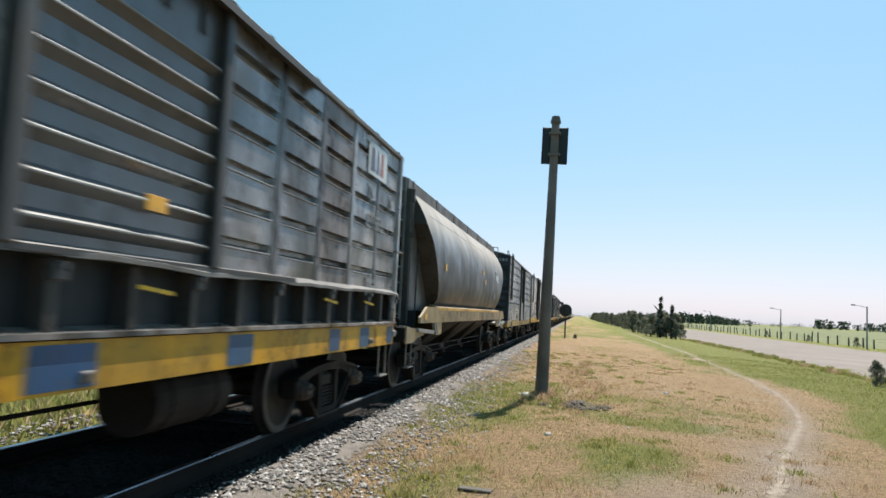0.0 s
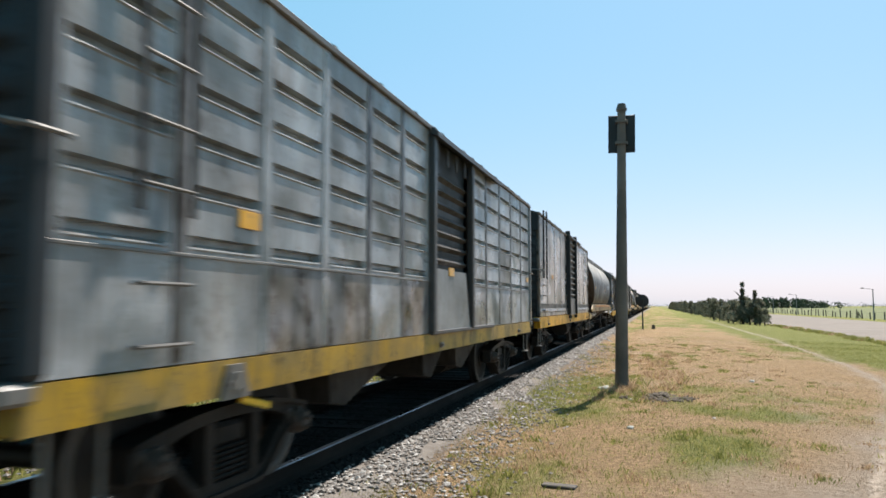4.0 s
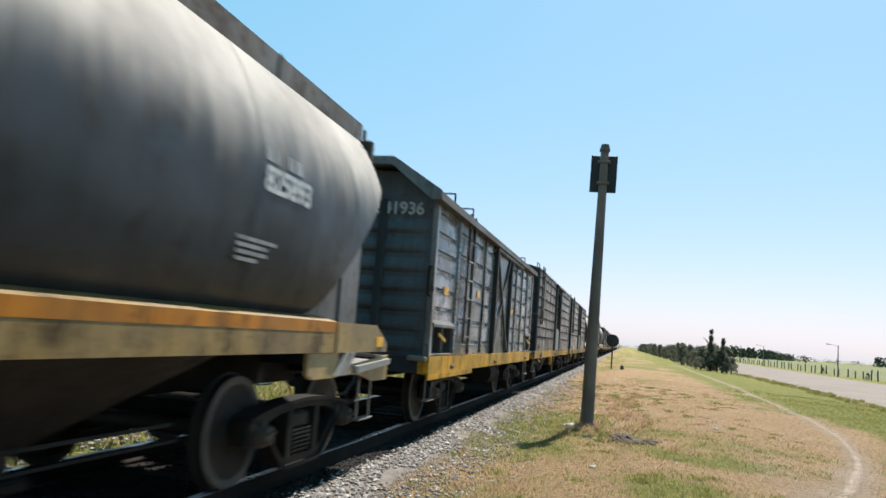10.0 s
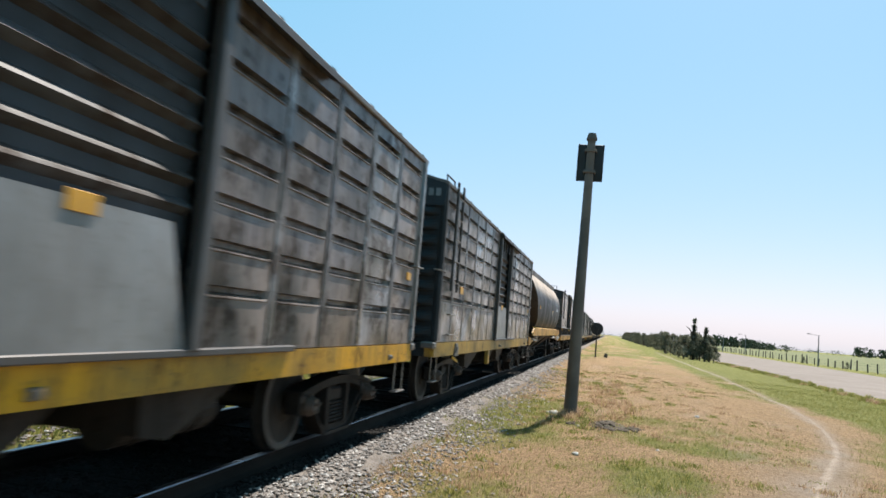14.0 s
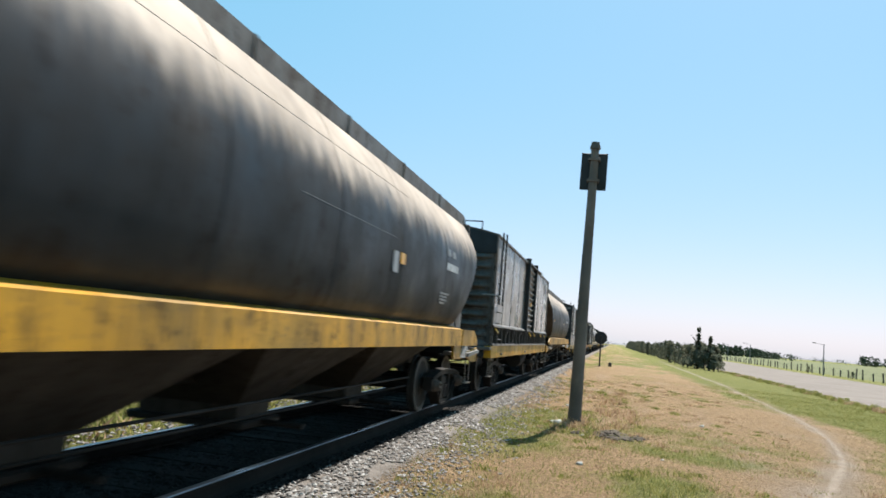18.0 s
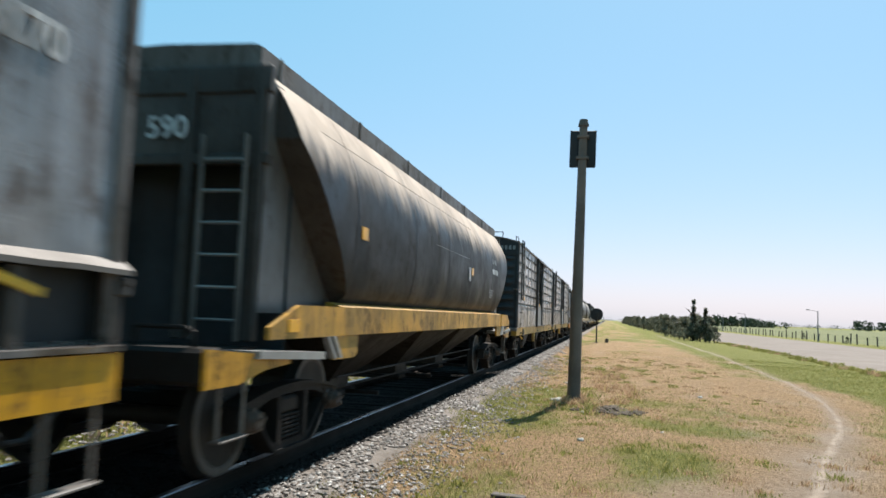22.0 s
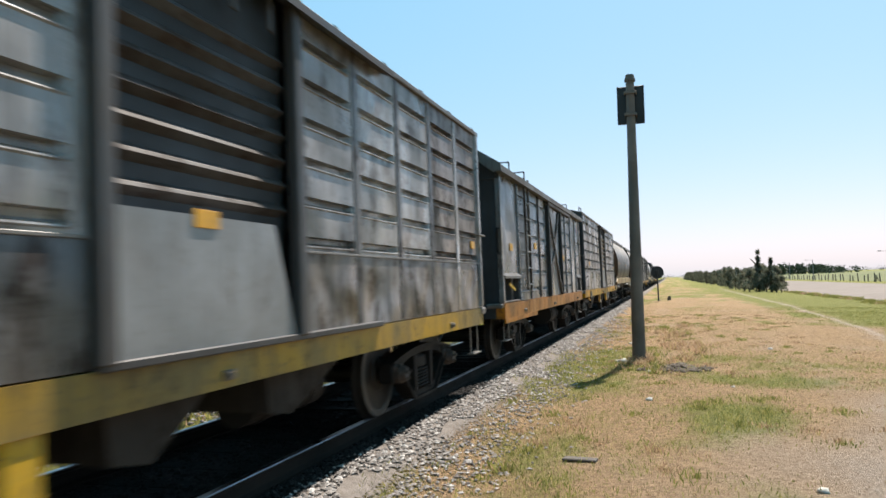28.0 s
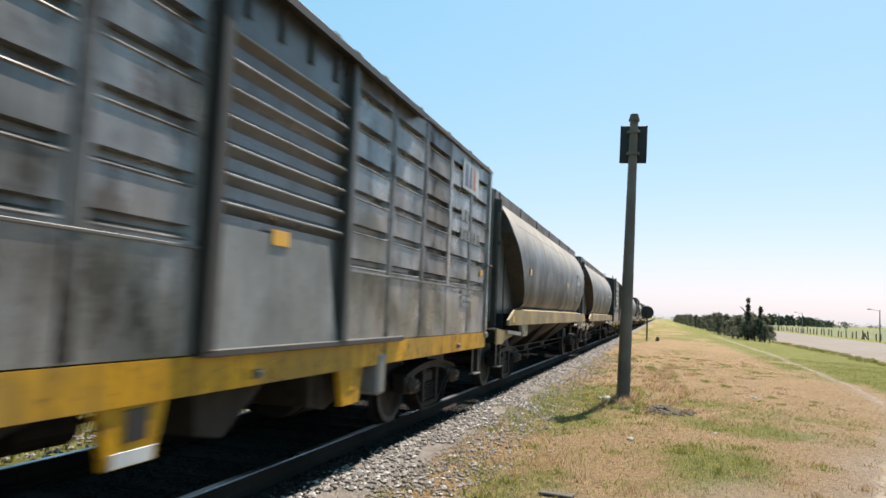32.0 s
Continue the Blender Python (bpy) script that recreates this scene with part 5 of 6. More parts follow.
    part("end_rail", Mb().wire([(1.1, -0.02, z0 + 1.15), (1.34, -0.12, z0 + 1.15), (1.50, -0.10, z0 + 1.13), (1.50, 0.22, z0 + 1.13), (1.40, 0.24, z0 + 1.13)], 0.016, 6), STEEL, root, "bent end grab rail")
    part("corner_step", Mb().box(1.0, 1.40, -0.16, 0.02, 1.02, 1.10, 0.02), LEDGE, root, "pale steel corner step")
    if number:
        text_end(root, number, 0.22, 0.10, -0.026, z1 - 0.33)
    emblem(root, half + 0.012, L - 1.45, z1 - 0.62)
    if base:
        text_side(root, number, 0.26, half + 0.012, L - 1.35, z1 - 1.1, WHITE)
        levers(root, [0.4, 7.6, 9.0, 11.3, 12.8], z0 + 0.40)
    else:
        text_side(root, "77", 0.25, half + 0.012, L - 1.48, z1 - 0.94, WHITE)
        text_side(root, "11", 0.25, half + 0.012, L - 0.72, z1 - 0.94, WHITE)
        text_side(root, "2", 0.11, half + 0.012, L - 1.0, z1 - 0.96, FAINT)
        text_side(root, "661572", 0.26, half + 0.012, L - 1.5, z1 - 1.26, WHITE)
        for k, ln in enumerate((0.72, 0.68, 0.42)):
            part("scratch", Mb().box(0, 0.002, 0, ln, -0.005, 0.005), WHITE, root, "thin pale scratch", (half + 0.004, L - 2.12, z0 + 0.59 - 0.075 * k))
    if base:
        marks(root, half + 0.012, L - 2.2, z0 + 1.1, [[0.12, 0.2, 0.09, 0.16], [0.18, 0.1, 0.13], [0.1, 0.15, 0.2]], FAINT, 0.028)
    WAGONS.append(root)
    return root, L


def braced_boxcar(sill, label, number="", plain_front=False, L=11.5):
    """Shorter box wagon with riveted posts, a crossed brace on the door and an overhanging roof."""
    root = thing("boxcar", label, "freight wagon", "wagons of the freight train")
    half, z0, z1 = 1.36, 1.06, 3.30
    underframe(root, L, sill, zs=(0.80, 1.05), fish=False)
    part("sill_apron", Mb().box(1.375, 1.402, 0.02, 3.15, 0.72, 0.803, 0.006), sill, root, "deeper strip below the sill")
    dw, dy = 2.0, 5.0
    bays = [(0.10, 1.55), (1.55, 2.75), (2.75, 3.9), (3.9, dy - 0.06), (dy + dw + 0.06, 8.2), (8.2, 9.3), (9.3, 10.35), (10.35, L - 0.10)]
    for i, (a, b) in enumerate(bays):
        w = b - a
        low = z0 + (0.48 if i in (0, 7) else 0)
        zs = [] if (plain_front and i in (0, 6, 7)) else [low + 0.20 + k * (z1 - low - 0.1) / 6 for k in range(6)]
        part("side_panel", groove_panel(w, low, z1, zs, 0.04), SLATE if i != 6 else SMOOTH, root, "grooved side panel between riveted posts", (half, a, 0), key=(round(w, 2), low, len(zs)))
        if i in (1, 2, 3, 5, 6, 7):
            def rivet_post():
                mb = Mb().box(-0.03, 0.03, -0.055, 0.055, z0 + 0.01, z1, 0.01)
                for k in range(26):
                    mb.box(0.028, 0.043, -0.046, -0.022, z0 + 0.05 + k * 0.084, z0 + 0.075 + k * 0.084)
                return mb
            part("side_post", rivet_post, BROWN if i in (2, 3) else SLATE, root, "riveted side post", (half, a, 0), key="riv")
    for y in (0.10, L - 1.15):
        w = 1.45 if y < 1 else 1.05
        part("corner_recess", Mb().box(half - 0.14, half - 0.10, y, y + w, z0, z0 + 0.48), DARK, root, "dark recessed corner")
        part("recess_hood", Mb().prism([(half - 0.1, z0 + 0.44), (half + 0.05, z0 + 0.42), (half + 0.05, z0 + 0.46), (half, z0 + 0.52)], "y", y, y + w), LEDGE, root, "bent metal hood")
        part("recess_foot", Mb().box(half - 0.12, half + 0.02, y, y + w, z0, z0 + 0.03, 0.008), LEDGE, root)
        for k in range(3):
            part("stake", lambda: Mb().box(-0.12, 0.0, -0.03, 0.03, z0 + 0.04, z0 + 0.44, 0.008), POSTS, root, "", (half, y + 0.05 + k * (w - 0.1) / 2, 0), key="rs")
        if y < 1 or not plain_front:
            levers(root, [y + 0.35], z0 + 0.32)
    frame = Mb()
    for yy in (dy, dy + dw):
        frame.box(half - 0.02, half + 0.09, yy - 0.06, yy + 0.06, z0, z1 - 0.05, 0.012)
        part("door_post", frame, BLACK, root, "black upright door post")
        frame = Mb()
    door = part("door", Mb().box(half - 0.04, half + 0.01, dy + 0.06, dy + dw - 0.06, z0, z1 - 0.05), SLATE, root, "flat sliding door with crossed braces")
    zt, zm = z1 - 0.1, z0 + 0.05
    cross = [((half + 0.03, dy + 0.1, zm), (half + 0.03, dy + dw - 0.1, zt)), ((half + 0.045, dy + 0.1, zt), (half + 0.045, dy + dw - 0.1, zm))]
    for p, q in cross:
        part("brace", Mb().bar(p, q, 0.05, 0.07), POSTS, door, "dark crossed brace")
    part("door_rail", Mb().box(half, half + 0.10, dy - 0.1, dy + dw + 1.9, z1 - 0.12, z1 - 0.04, 0.012), POSTS, root, "door track under the eave")
    if plain_front:
        part("end_wall", end_panel(2 * half, z0 - 0.02, z1, 0), DARK, root, "plain dark end wall", (0, 0.03, 0), key="pf")
    else:
        part("end_wall", end_panel(2 * half, z0 - 0.02, z1, 8, 0.045), BLUEEND, root, "blue-grey end wall with shallow corrugations", (0, 0.03, 0), key="bf1")
    part("end_wall", end_panel(2 * half, z0 - 0.02, z1, 8, 0.03), DARK, root, "dark end wall with shallow corrugations", (0, L - 0.03, 0), key="bf", turn=(0, 0, 180))
    for x in (-0.55, 0.55):
        part("end_post", Mb().box(x - 0.06, x + 0.06, -0.05, 0.04, z0, z1, 0.015), DARK, root, "", key=x)
    gable = [(-half, z1 - 0.12), (half, z1 - 0.12), (half, z1), (half * 0.55, z1 + 0.40), (0, z1 + 0.46), (-half * 0.55, z1 + 0.40), (-half, z1)]
    for a, b in ((0.0, 0.05), (L - 0.05, L)):
        part("gable", Mb().prism(gable, "y", a, b), DARK if plain_front else BLUEEND, root, "arched upper end sheet")
    for y in (0.06, L - 0.06):
        for s in (-1, 1):
            part("corner_post", lambda: Mb().box(-0.06, 0.03, -0.06, 0.06, z0, z1, 0.012), GREY, root, "", (s * half, y, 0), key=(s, "b"))
    # overhanging angular roof with a pale fascia
    top = [(-half - 0.14, z1 - 0.05), (-half - 0.14, z1 + 0.06), (-0.75, z1 + 0.54), (0.75, z1 + 0.54), (half + 0.14, z1 + 0.06), (half + 0.14, z1 - 0.05), (half, z1 - 0.03), (0.73, z1 + 0.47), (-0.73, z1 + 0.47), (-half, z1 - 0.03)]
    part("roof", Mb().prism(top, "y", -0.30, L + 0.05), ROOF, root, "overhanging ridged sheet metal roof")
    part("roof_fascia", Mb().prism([(x, z + (0.02 if k < 6 else -0.03)) for k, (x, z) in enumerate(top)], "y", -0.33, -0.302), HOPEND, root, "pale front edge of the roof")
    part("roof_walkway", Mb().box(-0.28, 0.28, -0.2, L, z1 + 0.58, z1 + 0.62).box(-0.2, 0.2, 0.3, 0.4, z1 + 0.5, z1 + 0.59).box(-0.2, 0.2, L - 0.6, L - 0.5, z1 + 0.5, z1 + 0.59), ROOF, root)
    far_wall(root, L, half, z0, z1, GREY)
    stile = part("ladder", Mb().box(1.41, 1.45, 2.02, 2.06, z0 + 0.2, z1 + 0.15, 0.008).box(1.41, 1.45, 2.44, 2.48, z0 + 0.2, z1 + 0.15, 0.008), BROWN, root, "rusty side ladder with steel rungs")
    for k in range(7):
        part("rung", lambda: Mb().tube((0, -0.21, 0), (0, 0.21, 0), 0.012, 6), STEEL, stile, "", (1.44, 2.25, z0 + 0.3 + k * 0.32), key="lr3")
    rungs(root, L - 0.55, [z0 + 0.7, z0 + 1.1, z0 + 1.5], 0.4, 1.42)
    loop(root, 0.95, 1.35, z1 + 0.12, 0.34, 0.24)
    loop(root, 1.0, 2.6, z1 + 0.10, 0.34, 0.24)
    part("end_rail", Mb().wire([(1.34, -0.01, z0 + 0.85), (1.34, -0.12, z0 + 0.87), (1.34, -0.12, z0 + 1.25), (1.34, -0.01, z0 + 1.27)], 0.02, 6), UNDER, root, "upright grab iron")
    for y, z in ((0.85, z0 + 0.98), (3.4, z0 + 1.1), (7.7, z0 + 0.95)):
        reflector(root, half + 0.012, y, z, 0.27, 0.13)
    if number:
        text_end(root, number, 0.25, 0.42, -0.012, z1 - 0.22)
        text_side(root, number, 0.24, half + 0.012, L - 1.25, z1 - 1.05, WHITE)
    else:
        marks(root, 0.25, 0.0, z1 - 0.20, [[0.09] * 6], FAINT, 0.13, "end")
        marks(root, half + 0.012, L - 1.5, z1 - 1.0, [[0.14] * 6], FAINT, 0.18)
    emblem(root, half + 0.012, L - 1.22, z1 - 0.55, 0.85, 0.40)
    marks(root, half + 0.012, L - 1.3, z0 + 0.85, [[0.3, 0.2], [0.3, 0.25]], FAINT, 0.05)
    part("corner_step", Mb().box(1.1, 1.38, -0.12, 0.04, 0.98, 1.06, 0.02), LEDGE, root, "pale steel corner step")
    part("corner_step", Mb().box(1.15, 1.42, L - 0.04, L + 0.15, 0.98, 1.06, 0.02), LEDGE, root, "pale steel corner step")
    WAGONS.append(root)
    return root, L


# ---------------------------------------------------------------- hopper wagons
def hopper_wagon(seed, label, number=False, L=15.75, sill=None, line=None, shell_paint=None):
    """Covered hopper with bulging round sides, coaming, end platforms and discharge chutes."""
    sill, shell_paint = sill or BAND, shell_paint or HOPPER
    wing_paint = sill if sill is HYELLOW else OCHRE
    root = thing("hopper_wagon", label, "hopper wagon", "wagons of the freight train")
    flat, zs, zt = 1.12, 1.45, 3.50
    e0, e1 = 1.30, L - 0.38           # the upright end frames
    n = 18
    prof = []
    for k in range(n + 1):
        t = k / n
        z = zs + (zt - zs) * t
        a = (t - 0.46) / 0.46 if t < 0.46 else (t - 0.46) / 0.54
        x = 1.19 + 0.23 * math.sqrt(max(0.0, 1 - abs(a) ** 2.2)) if t < 0.46 else 1.42 - 0.40 * a ** 2.1
        prof.append((x, z))

    def edge(t):
        """How far the round side starts behind the end frame, by height."""
        return 0.15 + 0.12 * (1 - t) + 1.45 * max(0.0, (0.72 - t) / 0.72) ** 1.05
    for s in (-1, 1):
        rows = []
        for k, (x, z) in enumerate(prof):
            a = edge(k / n)
            ys = [e0 + a + (e1 - e0 - 2 * a) * q / 8 for q in range(9)]
            rows.append([(s * x, y, z) for y in ys][:: s])
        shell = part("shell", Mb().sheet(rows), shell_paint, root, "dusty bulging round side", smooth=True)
        for yy, d in ((e0, -1), (e1, 1)):
            face = [[(s * (min(x, flat) - 0.12), yy - d * (edge(k / n) - 0.02), z), (s * x, yy - d * edge(k / n), z)][:: -s * d] for k, (x, z) in enumerate(prof)]
            part("shell_end", Mb().sheet(face), ENDSHEET, shell, "dark end face of the round side")
        shell.data.set_sharp_from_angle(angle=radians(35))
        for q in (2.9, 5.4, 7.6, 9.8, 12.3):
            rib = Mb().sheet([[(s * (x + 0.004), q + d, z) for d in (-0.03, 0.03)][:: s] for x, z in prof])
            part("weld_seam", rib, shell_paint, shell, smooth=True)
        for k_, ya, yb, mt in ((9, L * 0.42, L * 0.60, STEEL), (15, e0 + 0.9, L * 0.66, COAMING)):
            px, pz = prof[k_]
            part("seam_strip", Mb().box(min(s * (px - 0.01), s * (px + 0.002)), max(s * (px - 0.01), s * (px + 0.002)), ya, yb, pz - 0.003, pz + 0.003), mt, shell)
        for yy in (e0, e1):
            w = 2.1
            poly = [(yy, zs - 0.1), (yy, 3.42), (yy + (0.3 if yy == e0 else -0.3), 3.42), (yy + (w if yy == e0 else -w), zs - 0.1)]
            part("end_gusset", Mb().prism(poly, "x", s * 1.07 - 0.015, s * 1.07 + 0.015), HOPEND, root, "flat grey end plate")
        band = [(s * 1.40, zs - 0.31), (s * 1.40, zs - 0.02), (s * 1.20, zs + 0.03), (s * 1.20, zs - 0.01), (s * 1.36, zs - 0.06), (s * 1.36, zs - 0.31)]
        part("side_sill", Mb().prism(band, "y", e0 + 1.29, e1 - 1.29), sill, root, "yellow side sill band")
        if line:
            part("sill_line", Mb().box(s * 1.40 - 0.003, s * 1.40 + 0.003, e0 + 1.29, e1 - 1.29, zs - 0.02 - line[1], zs - 0.021), line[0], root, "brighter painted line along the sill")
        for yy, d in ((e0, -1), (e1, 1)):
            out = 0.40 if d < 0 else 0.22
            wing = [(yy - d * 1.3, zs - 0.02), (yy - d * 0.17, zs - 0.02), (yy + d * out, zs - 0.21), (yy + d * out, zs - 0.31), (yy - d * 1.3, zs - 0.31)]
            part("sill_wing", Mb().prism(wing, "x", s * 1.39 - 0.02, s * 1.39 + 0.022), wing_paint, root, "sill plate with a sloping outer end")
            reflector(root, s * 1.415, yy - d * 0.05, zs - 0.2, 0.22, 0.11)
            lip = 0.60 if d < 0 else 0.32
            plat = Mb().prism([(yy - d * 0.75, 1.00), (yy + d * lip, 1.06), (yy + d * lip, 1.00), (yy - d * 0.75, 0.93)], "x", min(s * 0.95, s * 1.44), max(s * 0.95, s * 1.44))
            part("platform_step", plat, STEEL, root, "pale steel end platform step")
            for q in (0.82, 0.98):
                part("step_strut", Mb().prism([(yy - d * q, 1.14), (yy - d * (q + 0.06), 1.14), (yy - d * (q + 0.28), 0.92), (yy - d * (q + 0.20), 0.92)], "x", s * 1.40 - 0.03, s * 1.40 + 0.03), STEEL, root)
            part("step_bracket", Mb().prism([(yy - d * 1.15, 1.135), (yy - d * 1.85, 1.135), (yy - d * 1.85, 0.95), (yy - d * 1.75, 0.90), (yy - d * 1.15, 0.90)], "x", s * 1.36 - 0.02, s * 1.36 + 0.02), wing_paint, root)
            yb = 0.0 if d < 0 else L
            tail = [(0.0, 1.10), (1.40, 0.985), (1.38, 0.925), (0.90, 0.90), (0.48, 0.82), (0.0, 0.82)]
            part("corner_plate", Mb().prism([(yb - d * q, z) for q, z in tail], "x", s * 1.37 - 0.015, s * 1.37 + 0.015), wing_paint, root, "painted plate under the end platform")
    for yy, d in ((e0, -1), (e1, 1)):
        yb = 0.0 if d < 0 else L
        frame = Mb()
        for x in (-flat + 0.10, flat - 0.10, -0.35, 0.35):
            frame.box(x - 0.05, x + 0.05, yy - 0.06, yy + 0.06, 1.10, zt + 0.05, 0.012)
        frame.box(-flat, flat, yy - 0.05, yy + 0.05, zt - 0.2, zt + 0.05, 0.012)
        frame.box(-flat, flat, yy - 0.05, yy + 0.05, 2.65, 2.75, 0.012)
        part("end_frame", frame, ENDSHEET, root, "upright end frame")
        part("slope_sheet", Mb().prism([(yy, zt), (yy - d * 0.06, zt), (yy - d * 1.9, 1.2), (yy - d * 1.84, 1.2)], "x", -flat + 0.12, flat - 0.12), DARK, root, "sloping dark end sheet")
        # dark sheet added where the end recess lies in shade
        part("recess_wall", Mb().box(-flat + 0.02, flat - 0.02, yy - d * 0.55 - 0.02, yy - d * 0.55 + 0.02, 0.95, 2.74), DARK, root, "dark sheet added for the shade in the end recess")
        part("end_sheet", Mb().box(-flat + 0.1, flat - 0.1, yy - 0.02, yy + 0.02, 2.72, zt), ENDSHEET, root, "plain upper end sheet")
        part("end_beam", Mb().box(-1.35, 1.35, min(yb, yb - d * 0.30), max(yb, yb - d * 0.30), 0.84, 1.10, 0.03), UNDER, root, "dirty steel end beam")
        part("end_deck", Mb().box(-1.1, 1.1, min(yb - d * 0.30, yy), max(yb - d * 0.30, yy), 1.00, 1.06), UNDER, root)
        rise = zt - 0.6 if seed == 11 else zt + 0.22
        lad = part("ladder", Mb().box(0.52, 0.56, yy + d * 0.12 - 0.02, yy + d * 0.12 + 0.02, 1.1, rise, 0.006).box(0.94, 0.98, yy + d * 0.12 - 0.02, yy + d * 0.12 + 0.02, 1.1, rise, 0.006), LEDGE, root, "worn steel end ladder")
        for k in range(6 if seed == 11 else 9):
            part("rung", lambda: Mb().tube((0.54, 0, 0), (0.96, 0, 0), 0.014, 6), STEEL, lad, "", (0, yy + d * 0.12, 1.28 + k * 0.28), key="hl")
        part("end_rail", Mb().wire([(0.75, yb - d * 0.1, 1.08), (0.75, yb - d * 0.1, 1.24), (1.15, yb - d * 0.1, 1.24), (1.22, yb - d * 0.1, 1.20), (1.22, yb - d * 0.1, 1.06)], 0.018, 6), UNDER, root, "low bent grab rail")
        stirrup(root, yb - d * 0.52, 1, 0.86)
        stirrup(root, yb - d * 0.52, -1, 0.86)
    c0, c1 = e0 + 0.02, e1 - 0.02
    crest = [(-0.98, zt - 0.06), (-0.98, zt + 0.24), (-0.90, zt + 0.27), (0, zt + 0.30), (0.90, zt + 0.27), (0.98, zt + 0.24), (0.98, zt - 0.06)]
    part("coaming", Mb().prism(crest, "y", c0, c1), COAMING, root, "brown steel coaming along the roof")
    q = c0 + 0.4
    while q < c1:
        part("coaming_stay", lambda: Mb().box(-0.015, 0.015, -0.02, 0.02, zt - 0.05, zt + 0.25), COAMING, root, "", (0.98, q, 0), key=zt)
        q += 2.3
    part("hatch", Mb().box(-0.35, 0.35, c0 + 0.8, c1 - 0.8, zt + 0.29, zt + 0.37, 0.03), HOPEND, root, "long roof hatch cover")
    part("deck", Mb().box(-flat + 0.14, flat - 0.14, e0 + 1.9, e1 - 1.9, zs - 0.25, zs), DARK, root)
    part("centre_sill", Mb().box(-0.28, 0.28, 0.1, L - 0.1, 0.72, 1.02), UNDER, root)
    for k in range(3):
        yc = L / 2 + (k - 1) * 3.0
        rows = []
        for z, a, b in ((zs - 0.26, 1.42, 1.34), (0.50, 0.35, 0.55), (0.34, 0.35, 0.55)):
            rows.append([(b, yc - a, z), (b, yc + a, z), (-b, yc + a, z), (-b, yc - a, z), (b, yc - a, z)])
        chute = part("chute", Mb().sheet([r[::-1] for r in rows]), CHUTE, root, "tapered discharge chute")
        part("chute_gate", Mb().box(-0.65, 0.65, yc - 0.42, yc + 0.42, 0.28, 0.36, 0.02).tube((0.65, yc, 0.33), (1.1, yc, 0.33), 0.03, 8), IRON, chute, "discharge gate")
    part("brake_rod", Mb().tube((0.85, 3.3, 0.46), (0.85, L - 3.3, 0.46), 0.013, 6).tube((0.98, 3.6, 0.62), (0.98, L - 3.6, 0.62), 0.014, 6), IRON, root)
    bogie(root, 2.0)
    bogie(root, L - 1.72)
    couplers(root, L, 0.86, 0.75)
    reflector(root, prof[7][0] + 0.006, 3.1, prof[7][1], 0.2, 0.14)
    reflector(root, prof[7][0] + 0.006, L * 0.62, prof[7][1], 0.2, 0.14)
    part("placard", Mb().box(-0.004, 0.006, 0, 0.20, 0, 0.26), PLATE, root, "small pale placard", (prof[6][0] + 0.012, L * 0.62 - 0.4, prof[6][1] - 0.08))
    known = number if isinstance(number, str) and len(number) == 6 else ""
    for i, (row, zz) in enumerate((((0.10, 0.07, -0.1, 0.10, 0.12), 10), (() if known else (0.12, 0.09, 0.11, 0.10, 0.12, 0.09), 8))):
        at = L - 3.4
        for w in row:
            x, z = prof[zz]
            x2, z2 = prof[zz + 1]
            if w > 0:
                part("letter_bar", Mb().prism([(x, z), (x + 0.006, z), (x2 + 0.006, z2), (x2, z2)], "y", at, at + w), WHITE if i else FAINT, root, "worn painted lettering")
            at += abs(w) + 0.035
    if known:
        text_side(root, known, 0.27, prof[8][0] + 0.004, L - 3.4, prof[8][1])
    if seed == 2:
        reflector(root, 1.425, L * 0.62 - 0.62, prof[9][1], 0.3, 0.12)
    marks(root, prof[4][0] + 0.012, L - 3.7, prof[4][1] + 0.05, [[0.16, 0.08, 0.2, 0.12], [0.1, 0.22, 0.12], [0.2, 0.1, 0.14], [0.12, 0.18]], FAINT, 0.03)
    if isinstance(number, str):
        text_end(root, number, 0.28, -0.08 if len(number) < 4 else -0.40, e0 - 0.065, zt - 0.6)
    elif number:
        marks(root, -0.2, e0 - 0.06, zt - 0.42, [[0.14] * 5], WHITE, 0.16, "end")
    WAGONS.append(root)
    return root, L


# ---------------------------------------------------------------- the train, from the leading wagon seen to the last
TRAIN = []


def put(made, s):
    root, L = made
    root.location = (0, s, 0)
    TRAIN.append((root, s))


put(ribbed_boxcar(1, YELLOW, "grey ribbed boxcar with dark slatted lower side and yellow sill", base=True, logo=True, brown=0.0, bays=(8,)), -2.45)
lead = TRAIN[0][0]
for a, b in ((6.4, 6.95), (8.55, 9.0), (10.95, 11.3), (12.1, 12.5), (13.42, 13.72)):
    part("blue_patch", Mb().box(1.401, 1.405, a, b, 0.88, 1.12), BLUE, lead, "blue overpainted patch on the sill")
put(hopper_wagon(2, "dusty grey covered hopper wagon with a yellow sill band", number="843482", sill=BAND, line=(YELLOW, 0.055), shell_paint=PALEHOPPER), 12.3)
put(ribbed_boxcar(3, LIME, "dark grey ribbed boxcar with a dull yellow sill", number="x", brown=0.0, hood=DARK, paint=SUNLITSIDE), 29.65)
put(smooth_boxcar(YELLOW, "pale grey flat-sided boxcar with black door posts and yellow sill"), 44.9)
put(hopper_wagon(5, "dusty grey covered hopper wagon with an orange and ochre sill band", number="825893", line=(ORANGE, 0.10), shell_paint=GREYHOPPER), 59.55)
put(braced_boxcar(YELLOW, "blue-grey boxcar with a cross-braced door and yellow sill", number="641936"), 77.15)
put(ribbed_boxcar(7, YELLOW, "dented grey and brown ribbed boxcar with a yellow sill", low_plain=False, skirt="post", number="x", brown=0.6, paint=DULL), 90.0)
